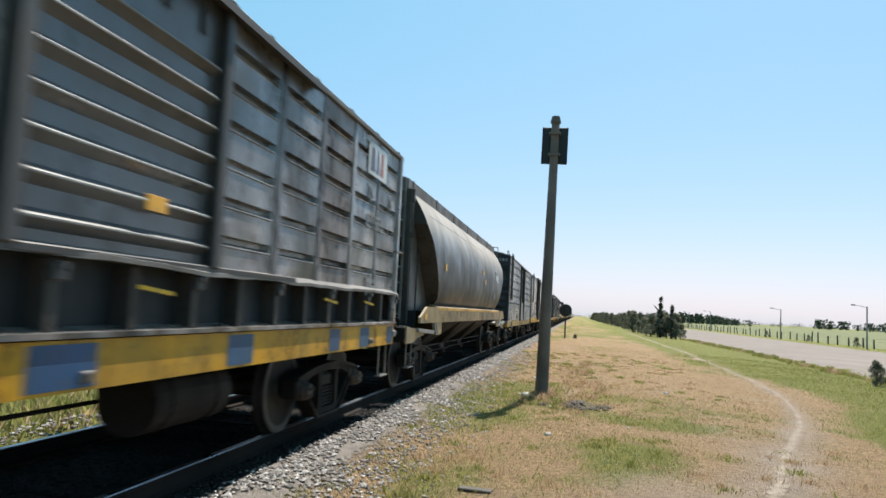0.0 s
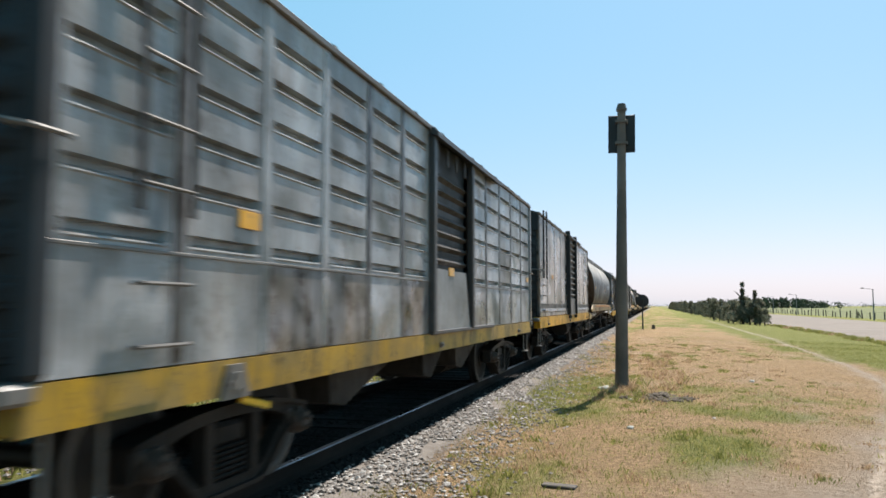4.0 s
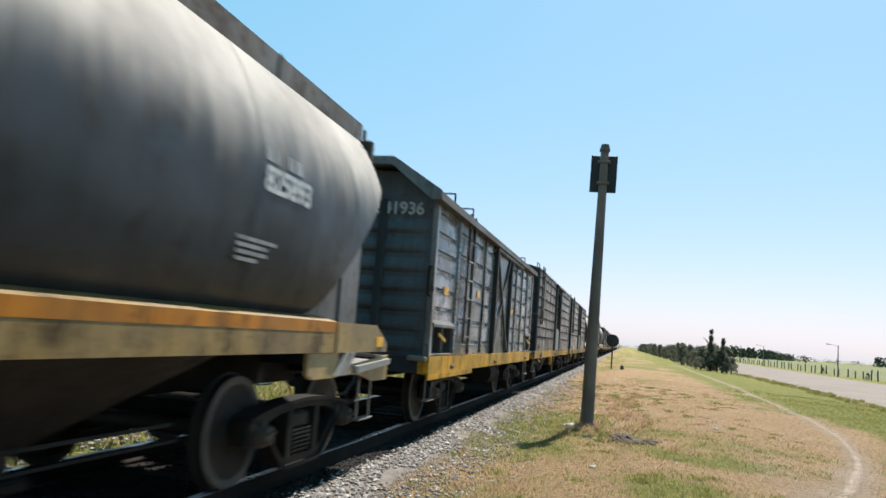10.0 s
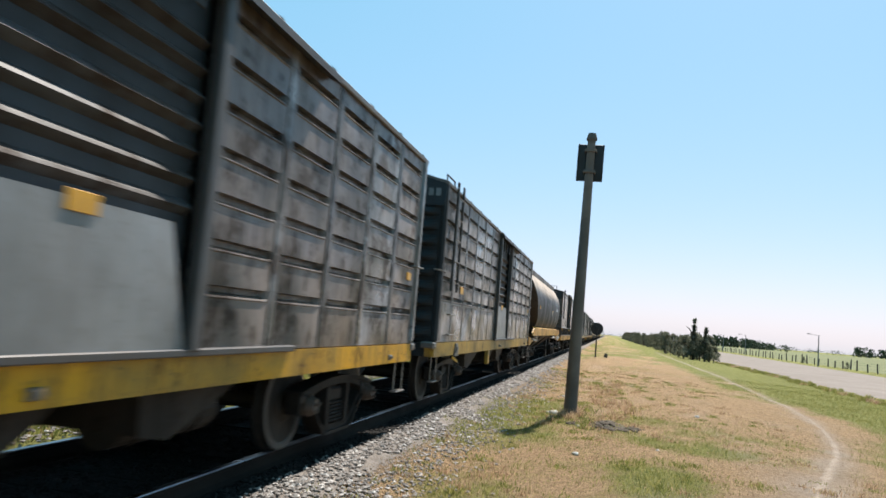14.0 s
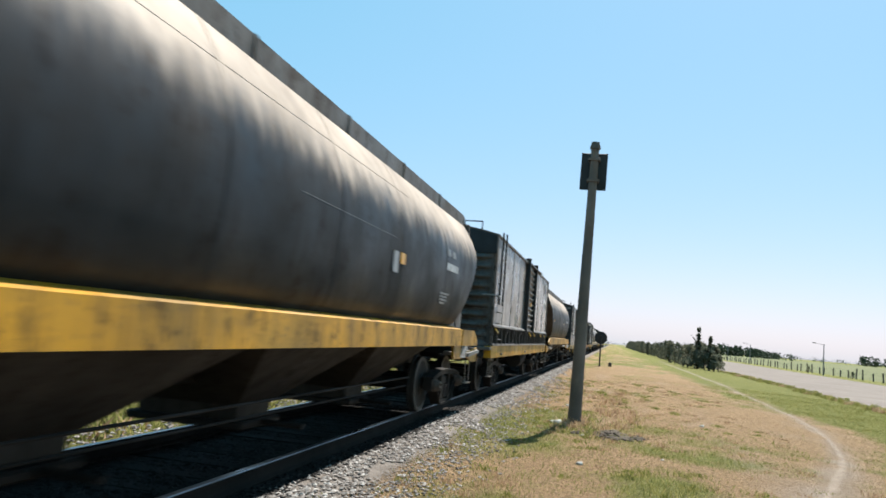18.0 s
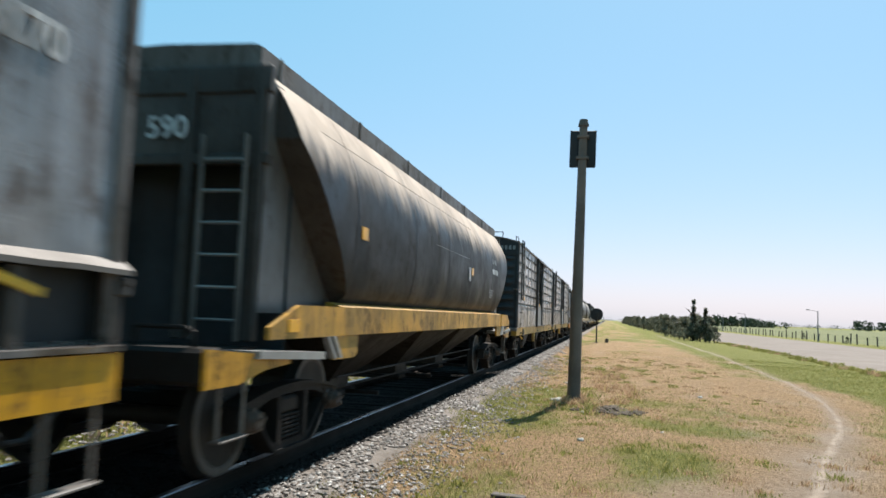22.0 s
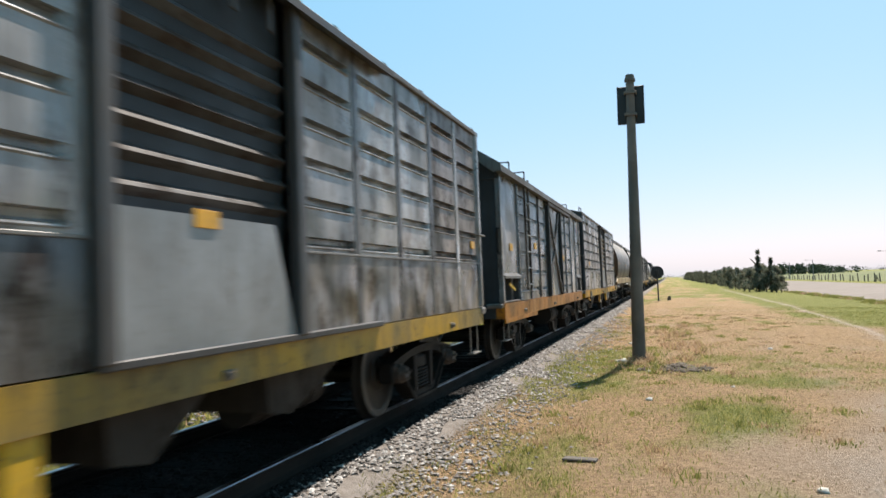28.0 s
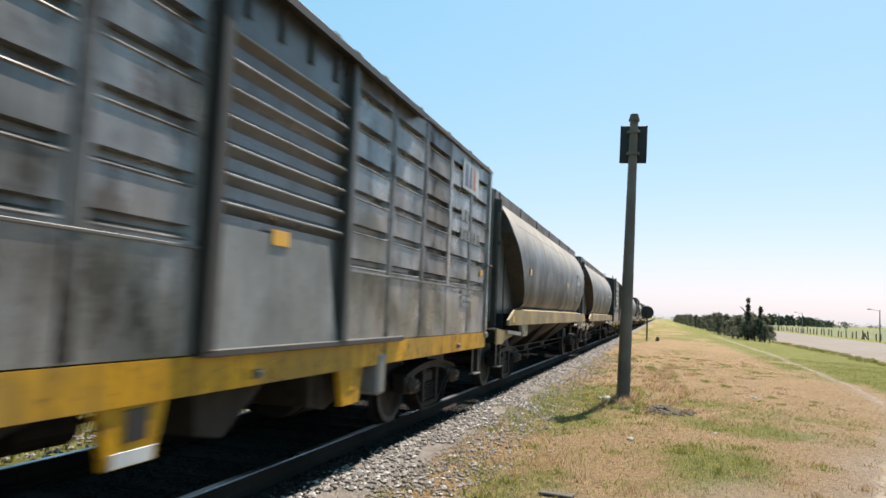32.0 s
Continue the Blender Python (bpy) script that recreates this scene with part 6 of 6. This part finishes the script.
put(ribbed_boxcar(8, LIME, "grey ribbed boxcar with rusty posts and a dirty yellow sill", skirt="post", number="x", brown=0.4, hood=PLATE, paint=DULL, bays=(1,)), 105.2)
put(hopper_wagon(9, "dusty brown-grey covered hopper wagon with a bright yellow sill band", number=True, sill=HYELLOW), 119.75)
put(smooth_boxcar(YELLOW, "pale grey flat-sided boxcar with a dark slatted lower side", base=True, number="653170"), 137.25)
put(hopper_wagon(11, "dusty brown-grey covered hopper wagon with a bright yellow sill band", number="590", sill=HYELLOW), 152.0)
put(ribbed_boxcar(12, LIME, "grey ribbed boxcar with rust-brown lower panels and dirty yellow sill", skirt="post", number="x", brown=0.3, hood=ROOF, paint=MIDGREY), 169.4)
put(ribbed_boxcar(13, LIME, "grey ribbed boxcar with brown patches and a yellow-green sill", skirt="post", number="x", brown=0.0, paint=MIDGREY, low=DENTED, bays=(0, 9, 10)), 184.4)
put(braced_boxcar(ORANGE, "dark-ended boxcar with a cross-braced door and orange sill", plain_front=True), 199.75)
put(ribbed_boxcar(15, YELLOW, "grey ribbed boxcar with plain lower panels and yellow bracketed sill", skirt="leg", number="x", brown=0.1, logo=True, paint=GREY, bays=(8,), low=GREY), 212.15)
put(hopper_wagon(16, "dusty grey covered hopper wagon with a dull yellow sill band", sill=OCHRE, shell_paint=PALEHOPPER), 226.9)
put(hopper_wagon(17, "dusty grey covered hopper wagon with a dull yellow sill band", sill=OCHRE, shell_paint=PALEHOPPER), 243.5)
s_at = 260.6
kinds = [TRAIN[12][0], TRAIN[6][0], TRAIN[15][0], TRAIN[7][0], TRAIN[15][0], TRAIN[5][0], TRAIN[11][0], TRAIN[15][0]]
for src in kinds:
    c = copy_thing(src, pose(0, s_at, 0))
    TRAIN.append((c, s_at))
    for o in c.children_recursive:
        if o.name.startswith("wheelset"):
            WHEELSETS.append((o, o.location.y))
    s_at += 15.4 if src.name.startswith("boxcar") else 16.8


# ---------------------------------------------------------------- beside the line
def sign_post():
    root = thing("sign_post", "tall dark brown tapered post with a black sign board", "sign post")
    root.location = (3.36, 16.2, -0.38)
    root.rotation_euler = (0, radians(0.95), 0)
    rings = [(0.0, 0.150), (0.25, 0.140), (1.5, 0.128), (3.0, 0.112), (4.5, 0.098), (5.95, 0.086)]
    mb, n = Mb(), 20
    rows = [[(r * math.cos(k * math.tau / n), r * math.sin(k * math.tau / n), z) for k in range(n + 1)] for z, r in rings]
    part("shaft", mb.sheet(rows), POSTWOOD, root, "tapered brown post", smooth=True)
    cap = Mb()
    cap.tube((0, 0, 5.93), (0, 0, 6.00), 0.088, 20, 0.088)
    cap.tube((0, 0, 6.00), (0, 0, 6.05), 0.115, 20, 0.115)
    cap.tube((0, 0, 6.05), (0, 0, 6.15), 0.110, 20, 0.085)
    part("cap", cap, POSTWOOD, root, "flared post cap")
    board = part("board", Mb().box(-0.285, 0.285, 0.10, 0.13, 5.10, 5.93, 0.012), BLACK, root, "black sign board seen from behind")
    part("board_rim", Mb().box(-0.285, -0.255, 0.085, 0.10, 5.10, 5.93, 0.004), BLACK, board)
    part("board_rim", Mb().box(0.255, 0.285, 0.085, 0.10, 5.10, 5.93, 0.004), BLACK, board)
    for z in (5.28, 5.75):
        clamp = Mb().box(-0.13, 0.13, -0.115, -0.095, z - 0.03, z + 0.03, 0.006)
        clamp.box(-0.13, -0.11, -0.10, 0.10, z - 0.03, z + 0.03, 0.006).box(0.11, 0.13, -0.10, 0.10, z - 0.03, z + 0.03, 0.006)
        part("clamp", clamp, POSTWOOD, root, "iron strap")


def disc_signal():
    root = thing("disc_signal", "round black signal disc on a thin post beside the track", "signal")
    root.location = (3.22, 57.4, -0.45)
    part("post", Mb().tube((0, 0, 0), (0, 0, 2.2), 0.055, 10), BLACK, root)
    part("disc", Mb().tube((0, 0.05, 2.22), (0, 0.09, 2.22), 0.47, 32), BLACK, root, "round black disc")
    part("hood", Mb().box(-0.12, 0.12, -0.06, 0.10, 2.05, 2.4, 0.03), BLACK, root)
    part("foot", Mb().box(-0.14, 0.14, -0.14, 0.14, -0.05, 0.12, 0.02), POSTWOOD, root)
    # block added in place of the low weeds at the signal's foot
    stump = thing("stump", "short dark block standing where weeds grow beside the signal", "stump")
    stump.location = (3.95, 58.2, -0.45)
    part("block", Mb().tube((0, 0, -0.05), (0.05, 0, 0.38), 0.16, 10, 0.12), FENCEWOOD, stump)
    part("block_top", Mb().tube((0.05, 0, 0.38), (0.055, 0, 0.40), 0.11, 10), FENCEWOOD, stump)


sign_post()
disc_signal()


def lamp_post(x, y, h=4.6):
    root = thing("street_lamp", "slim grey street lamp post beside the gravel road", "street lamp", "street lamps along the road")
    root.location = (x, y, gz(x, y) - 0.05)
    part("pole", Mb().tube((0, 0, 0), (0, 0, h), 0.10, 10, 0.065), LAMPGREY, root)
    part("arm", Mb().tube((0, 0, h - 0.1), (-1.25, 0, h + 0.12), 0.025, 6), LAMPGREY, root)
    part("head", Mb().box(-1.6, -1.15, -0.12, 0.12, h + 0.04, h + 0.18, 0.04), LAMPGREY, root, "lamp head")


for y in (86, 120, 180, 213):
    lamp_post(34.6, y)

fence = thing("fence", "weathered wooden post fence with wires along the pasture", "fence")
rng = random.Random(11)
for i in range(70):
    y = 48 + i * 3.6 + rng.uniform(-0.5, 0.5)
    h = rng.uniform(0.95, 1.5)
    part("fence_post", lambda: Mb().tube((0, 0, 0), (0, 0, 1), 0.10, 7, 0.085), FENCEWOOD, fence, "", (35.8 + rng.uniform(-0.15, 0.15), y, gz(35.8, y) - 0.05), key="fp",
         turn=(rng.uniform(-4, 4), rng.uniform(-4, 4), 0)).scale = (1, 1, h)
for z in (0.4, 0.75, 1.05):
    part("fence_wire", Mb().tube((35.8, 48, gz(35.8, 48) + z), (35.8, 300, gz(35.8, 300) + z), 0.006, 4), UNDER, fence)


# ---------------------------------------------------------------- trees
def crown_mesh(seed, h, r, leaves, spire=False, size=0.28):
    """Many small leaves in clumps round a few limbs, with an uneven outline."""
    rr = random.Random(seed)
    mb = Mb()
    clumps = []
    for _ in range(26 if not spire else 34):
        t = rr.random() ** (0.8 if not spire else 1.15)
        z = h * (0.12 + 0.86 * t)
        spread_r = r * (1 - t) ** 0.55 * (0.55 + 0.45 * rr.random()) if not spire else r * (0.02 + 2.3 * (1 - t) ** 3.6) * rr.uniform(0.4, 1.0)
        a = rr.uniform(0, math.tau)
        clumps.append((spread_r * math.cos(a), spread_r * math.sin(a), z, r * (rr.uniform(0.18, 0.34) if not spire else 0.04 + 0.5 * (1 - t) ** 2.6)))
    for _ in range(leaves):
        cx, cy, cz, cr = rr.choice(clumps)
        v = Vector((rr.gauss(0, 1), rr.gauss(0, 1), rr.gauss(0, 0.8))).normalized() * cr * rr.uniform(0.4, 1.15)
        p = Vector((cx, cy, cz)) + v
        if p.z < 0.02 * h:
            p.z = 0.05 * h
        d = Vector((rr.gauss(0, 1), rr.gauss(0, 1), rr.gauss(0.5, 0.8))).normalized()
        s = d.cross(Vector((rr.gauss(0, 1), rr.gauss(0, 1), rr.gauss(0, 1)))).normalized()
        ln = size * rr.uniform(0.5, 1.2)
        mb.add([p - s * ln * 0.3, p + d * ln * 0.5 + s * ln * 0.12, p + d * ln, p + s * ln * 0.32], [(0, 3, 1), (0, 1, 2)])
    return mb


def trunk_mesh(seed, h, r):
    rr = random.Random(seed)
    mb = Mb().tube((0, 0, -0.1), (0.05, 0.02, h * 0.55), r, 9, r * 0.6).tube((0.05, 0.02, h * 0.55), (0.02, 0, h * 0.9), r * 0.6, 8, r * 0.15)
    for _ in range(9):
        z = h * rr.uniform(0.12, 0.7)
        a = rr.uniform(0, math.tau)
        ln = h * rr.uniform(0.15, 0.3)
        mb.tube((0.03, 0, z), (ln * math.cos(a), ln * math.sin(a), z + ln * 0.6), r * 0.35, 6, r * 0.08)
    return mb


def tree(x, y, variant, h, label):
    spire = variant >= 4
    root = thing("tree", label, "tree", "row of trees beside the line")
    root.location = (x, y, gz(x, y))
    root.rotation_euler = (0, 0, rng.uniform(0, math.tau))
    part("trunk", lambda: trunk_mesh(variant, 1.0, 0.035), BARK, root, "", key=variant).scale = (h, h, h)
    part("crown", lambda: crown_mesh(variant + 40, 1.0, 0.42 if not spire else 0.26, 1900, spire, 0.07), LEAF, root, "dark ragged foliage", key=variant).scale = (h, h, h)


for x, y, v, h in ((13.2, 85, 4, 4.4), (14.3, 84, 5, 3.9), (12.3, 86, 1, 2.5), (14.9, 85.5, 2, 2.7), (13.4, 87, 0, 2.9), (13.8, 84.2, 3, 2.4), (12.8, 83.6, 2, 1.9), (14.6, 83.2, 0, 1.7), (15.3, 84.6, 1, 1.8), (12.1, 89, 3, 2.4)):
    tree(x, y, v, h, "dark conifer with a thin spire and ragged branches" if v >= 4 else "low dark bushy tree beside the verge")
y = 91.0
while y < 420:
    tree(13.6 + rng.uniform(-1.9, 1.9), y, rng.randrange(4), rng.uniform(1.2, 2.7) * (1 + y / 900), "low dark bushy tree beside the verge")
    y += rng.uniform(1.1, 2.6) * (1 + y / 400)
# bushes along the far side of the road and at the near verge
for x, y, v, h in ((15.2, 30.5, 2, 0.9), (15.7, 31.4, 1, 0.7), (35.2, 66, 0, 1.0), (35.0, 74, 3, 0.8), (35.3, 91, 1, 1.1), (35.1, 108, 2, 0.9), (35.2, 131, 0, 1.0)):
    tree(x, y, v, h, "low dusty bush beside the gravel road")


def far_woods():
    rr = random.Random(3)
    mb = Mb()

    def clump(cx, cy, h, w, k):
        for _ in range(k):
            p = Vector((cx + rr.gauss(0, w * 0.4), cy + rr.gauss(0, w * 0.5), -0.6 + h * (0.08 + 0.92 * rr.random() ** 0.8) * math.exp(-0.5 * rr.gauss(0, 0.5) ** 2)))
            d = Vector((rr.gauss(0, 1), rr.gauss(0, 1), rr.gauss(0, 1))).normalized()
            s = d.cross(Vector((rr.gauss(0, 1), rr.gauss(0, 1), rr.gauss(0, 1)))).normalized()
            ln = h * rr.uniform(0.12, 0.28)
            mb.add([p - d * ln * 0.5 - s * ln * 0.3, p + s * ln * 0.5, p + d * ln * 0.6, p - s * ln * 0.45 + d * ln * 0.1], [(0, 1, 2), (0, 2, 3)])
    for i in range(46):
        u = 0.105 + 0.105 * i / 45
        clump(4 + 620 * u + rr.gauss(0, 1), 620 + rr.uniform(-30, 30), rr.uniform(4.5, 8.5) * (1 - 0.35 * smooth(0.17, 0.21, u)), 4.5, 110)
    for i in range(120):
        u = -0.35 + 0.85 * i / 119
        clump(4 + 1000 * u + rr.gauss(0, 4), 1000 + rr.uniform(-40, 60), rr.uniform(2.5, 6.0), 11, 50)
    for i in range(26):
        u = 0.30 + 0.16 * i / 25
        clump(4 + 700 * u + rr.gauss(0, 1.5), 700 + rr.uniform(-20, 20), rr.uniform(4.5, 9), 5, 90)
    tagged(part("far_woods", mb, LEAF_FAR), "low dark line of trees along the horizon", "woods", kind="stuff")


far_woods()


# ---------------------------------------------------------------- stones and grass
def stones():
    rr = random.Random(21)
    mb = Mb()

    def stone(x, y, z, r):
        nonlocal mb
        k = [r * rr.uniform(0.6, 1.3) for _ in range(6)]
        a = rr.uniform(0, math.tau)
        c, s = math.cos(a), math.sin(a)
        pts = [(k[0], 0.2 * r, 0), (-k[1], -0.2 * r, 0), (0.1 * r, k[2], 0), (0, -k[3], 0.1 * r), (0, 0.1 * r, 0.5 * k[4]), (0, 0, -0.5 * k[5])]
        mb.add([(x + c * p - s * q, y + s * p + c * q, z + w) for p, q, w in pts],
               [(0, 2, 4), (2, 1, 4), (1, 3, 4), (3, 0, 4), (2, 0, 5), (1, 2, 5), (3, 1, 5), (0, 3, 5)])

    def top(x):
        a = abs(x)
        if x > 0.93:
            return -0.15 if a < 1.45 else -0.15 - 0.065 * (a - 1.45) / 0.3 if a < 1.75 else -0.225 - 0.125 * (a - 1.75) / 0.3 if a < 2.05 else -0.35 - 0.045 * (a - 2.05) / 0.3
        return -0.212 if a < 1.12 else -0.212 - 0.063 * (a - 1.12) / 0.63 if a < 1.75 else -0.275 - 0.11 * (a - 1.75) / 0.6
    oily, light = Mb(), mb
    for _ in range(21000):
        y = 2.5 + 55 * rr.random() ** 1.9
        x = rr.uniform(0.98, 2.3)
        edge = 1.70 + 0.55 * noise.noise((y * 0.8, 3.0, 1.0))
        if x > edge:
            continue
        # stones out to the train's shadow edge take the dark colour
        in_shadow = x < 1.26 + rr.gauss(0, 0.06)
        mb = oily if in_shadow else light
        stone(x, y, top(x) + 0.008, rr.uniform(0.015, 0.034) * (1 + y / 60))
    mb = light
    for _ in range(3600):
        y = 3 + 30 * rr.random() ** 1.6
        x = 1.8 + abs(rr.gauss(0, 0.36))
        stone(x, y, gz(x, y) + 0.012, rr.uniform(0.014, 0.035))
    for _ in range(2500):
        stone(rr.uniform(-2.6, -0.95), 3 + 25 * rr.random() ** 1.4, -0.25 - 0.05 * rr.random(), rr.uniform(0.02, 0.045))
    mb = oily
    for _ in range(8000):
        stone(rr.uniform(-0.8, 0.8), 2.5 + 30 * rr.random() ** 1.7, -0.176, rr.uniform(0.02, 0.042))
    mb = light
    tagged(part("oily_stones", oily, SHADED_OILSTONES), "oily stones by the sleepers with train shade painted in", "gravel", kind="stuff")
    tagged(part("ballast_stones", mb, STONES), "loose grey crushed stones of the ballast", "gravel", kind="stuff")


def grass():
    rr = random.Random(8)
    dry, grn = Mb(), Mb()

    def blade(mb, x, y, z, h, w):
        a = rr.uniform(0, math.tau)
        lean = rr.uniform(0.1, 0.8) * h
        b = rr.uniform(0, math.tau)
        dx, dy = w * math.cos(a), w * math.sin(a)
        tx, ty = lean * math.cos(b), lean * math.sin(b)
        mb.add([(x - dx, y - dy, z - 0.01), (x + dx, y + dy, z - 0.01), (x + tx * 0.4 + dx * 0.7, y + ty * 0.4 + dy * 0.7, z + h * 0.6), (x + tx, y + ty, z + h)], [(0, 1, 2), (0, 2, 3)])
    for _ in range(185000):
        y = 3.5 + 40 * rr.random() ** 1.8
        x = 1.45 + (3.6 + y * 0.52) * rr.random() ** 1.25
        if rr.random() < 1.6 * bareness(x, y):
            continue
        g = greenness(x, y)
        if x < 2.2 and rr.random() > max(0.0, 0.40 + (x - 1.75) * 1.5 + 1.6 * noise.noise((x * 1.2, y * 0.7, 6))):
            continue
        k = 1 + y / 30
        if rr.random() < g:
            blade(grn, x, y, gz(x, y), rr.uniform(0.012, 0.05) * (0.7 + 0.7 * g) * (0.6 + 0.9 * max(0.0, 0.5 + noise.noise((x * 3.1, y * 2.2, 5)))), 0.0032 * k)
        elif rr.random() < 0.4:
            blade(dry, x, y, gz(x, y), rr.uniform(0.008, 0.03), 0.0028 * k)
    # tufts: weeds at the ballast edge, by the post and here and there
    spots = [(2.45, 7.0, 0.16, 1), (2.55, 7.8, 0.10, 1), (2.5, 9.9, 0.10, 1), (2.75, 11.2, 0.09, 1), (4.75, 9.2, 0.12, 1), (5.1, 9.9, 0.10, 1), (4.4, 10.2, 0.1, 1), (4.1, 15.9, 0.18, 0), (3.9, 15.2, 0.15, 0), (4.5, 14.8, 0.12, 0), (5.0, 13.8, 0.10, 0), (4.6, 17.2, 0.28, 0), (3.25, 15.6, 0.16, 0), (3.05, 15.1, 0.12, 0), (3.6, 15.7, 0.2, 0), (3.5, 16.3, 0.24, 0), (3.1, 14.6, 0.14, 0), (3.4, 15.2, 0.18, 0), (2.95, 14.2, 0.12, 0), (3.2, 15.9, 0.2, 0)]
    for _ in range(330):
        y = 5 + 30 * rr.random()
        spots.append((1.8 + 6.0 * rr.random() ** 1.3, y, rr.uniform(0.03, 0.10), rr.random() < 0.5))
    # rough growth round the foot of the post and along the top of the bank beyond it
    for _ in range(60):
        y = 13.6 + 14 * rr.random()
        spots.append((3.9 + rr.gauss(0, 0.35) + 0.02 * (y - 14), y, rr.uniform(0.06, 0.2), rr.random() < 0.3))
    # weeds along the near edge of the road
    for _ in range(230):
        y = 18 + 70 * rr.random()
        spots.append((16.4 + rr.gauss(0, 0.35), y, rr.uniform(0.08, 0.34), rr.random() < 0.75))
    for x, y, h, g in spots:
        for _ in range(70):
            r = abs(rr.gauss(0, 0.13))
            a = rr.uniform(0, math.tau)
            blade(grn if g else dry, x + r * math.cos(a), y + r * math.sin(a), gz(x, y), h * rr.uniform(0.3, 0.9), 0.004 * (1 + y / 30))
    # weeds beyond the track, seen under the wagons
    for _ in range(15000):
        y = 4 + 36 * rr.random()
        x = -2.5 - 5.5 * rr.random() ** 1.4
        h = 0.12 + 0.22 * max(0, 0.4 + noise.noise((x * 0.7, y * 0.7, 2)))
        blade(grn if rr.random() < 0.8 else dry, x, y, gz(x, y), h * rr.uniform(0.5, 1.2), 0.012)
    tagged(part("dry_grass", dry, BLADE_DRY), "short dry straw-coloured grass", "grass", kind="stuff")
    tagged(part("green_grass", grn, BLADE_GREEN), "short green grass and weeds", "grass", kind="stuff")


def litter():
    rr = random.Random(4)

    def rock(r):
        bm = bmesh.new()
        bmesh.ops.create_icosphere(bm, subdivisions=2, radius=r)
        for v in bm.verts:
            v.co *= 1 + 0.5 * noise.noise(v.co * (1.5 / r))
            v.co.z *= 0.55
        mb = Mb().add([v.co for v in bm.verts], [[v.index for v in f.verts] for f in bm.faces])
        bm.free()
        return mb
    for x, y, r in ((3.7, 10.95, 0.055), (3.05, 16.0, 0.11), (3.2, 15.8, 0.07), (2.9, 16.2, 0.06), (5.15, 6.6, 0.05), (4.55, 6.1, 0.035), (3.6, 14.2, 0.05), (6.2, 18.5, 0.06), (4.9, 12.1, 0.03), (3.0, 20.5, 0.07)):
        p = part("stone", rock(r), PALEROCK, smooth=True)
        p.location = (x, y, gz(x, y) + r * 0.2)
        tagged(p, "small pale stone lying in the grass", "stone", "pale stones in the grass")
    clods = Mb()
    for _ in range(240):
        x, y = 4.1 + rr.gauss(0, 0.28), 14.55 + rr.gauss(0, 0.22)
        clods.add(*[(lambda m: (m.v, m.f))(rock(rr.uniform(0.015, 0.06)))][0])
        n, rise = 42, rr.random()
        for k in range(len(clods.v) - n, len(clods.v)):
            a, b, c = clods.v[k]
            clods.v[k] = (a + x, b + y, c + gz(x, y) + 0.01 + 0.10 * math.exp(-((x - 4.1) / 0.25) ** 2 - ((y - 14.55) / 0.2) ** 2) * rise)
    tagged(part("earth_clods", clods, CLOD), "small heap of dark dug earth beside the post", "earth", kind="stuff")
    st = part("plank", Mb().box(-0.17, 0.17, -0.06, 0.06, 0, 0.025, 0.008), FENCEWOOD)
    st.location, st.rotation_euler = (3.12, 7.42, gz(3.12, 7.42) + 0.006), (0, 0, -0.15)
    tagged(st, "short weathered piece of board lying in the grass", "board")


stones()
grass()
litter()


# ---------------------------------------------------------------- what moves
ROLL = [(0.0, 0.72), (6.0, 40.2), (12.7, 85.09), (32.0, 214.4)]    # seconds, metres run


def run(t):
    for (ta, sa), (tb, sb) in zip(ROLL, ROLL[1:]):
        if t <= tb:
            return sa + (sb - sa) * (t - ta) / (tb - ta)
    return ROLL[-1][1]


def motions():
    steps = sorted({0.0, 32.0} | {k * 1.0 for k in range(33)})
    for root, s in TRAIN:
        walk(root, [(t, pose(0, s - run(t), 0)) for t in steps])
    turns = [k * 0.1 for k in range(321)]
    rows = [(t, math.degrees(run(t) / R_WHEEL)) for t in turns]
    for w, y in WHEELSETS:
        walk(w, [(t, pose(0, y, R_WHEEL, a, 0, 0)) for t, a in rows])


motions()
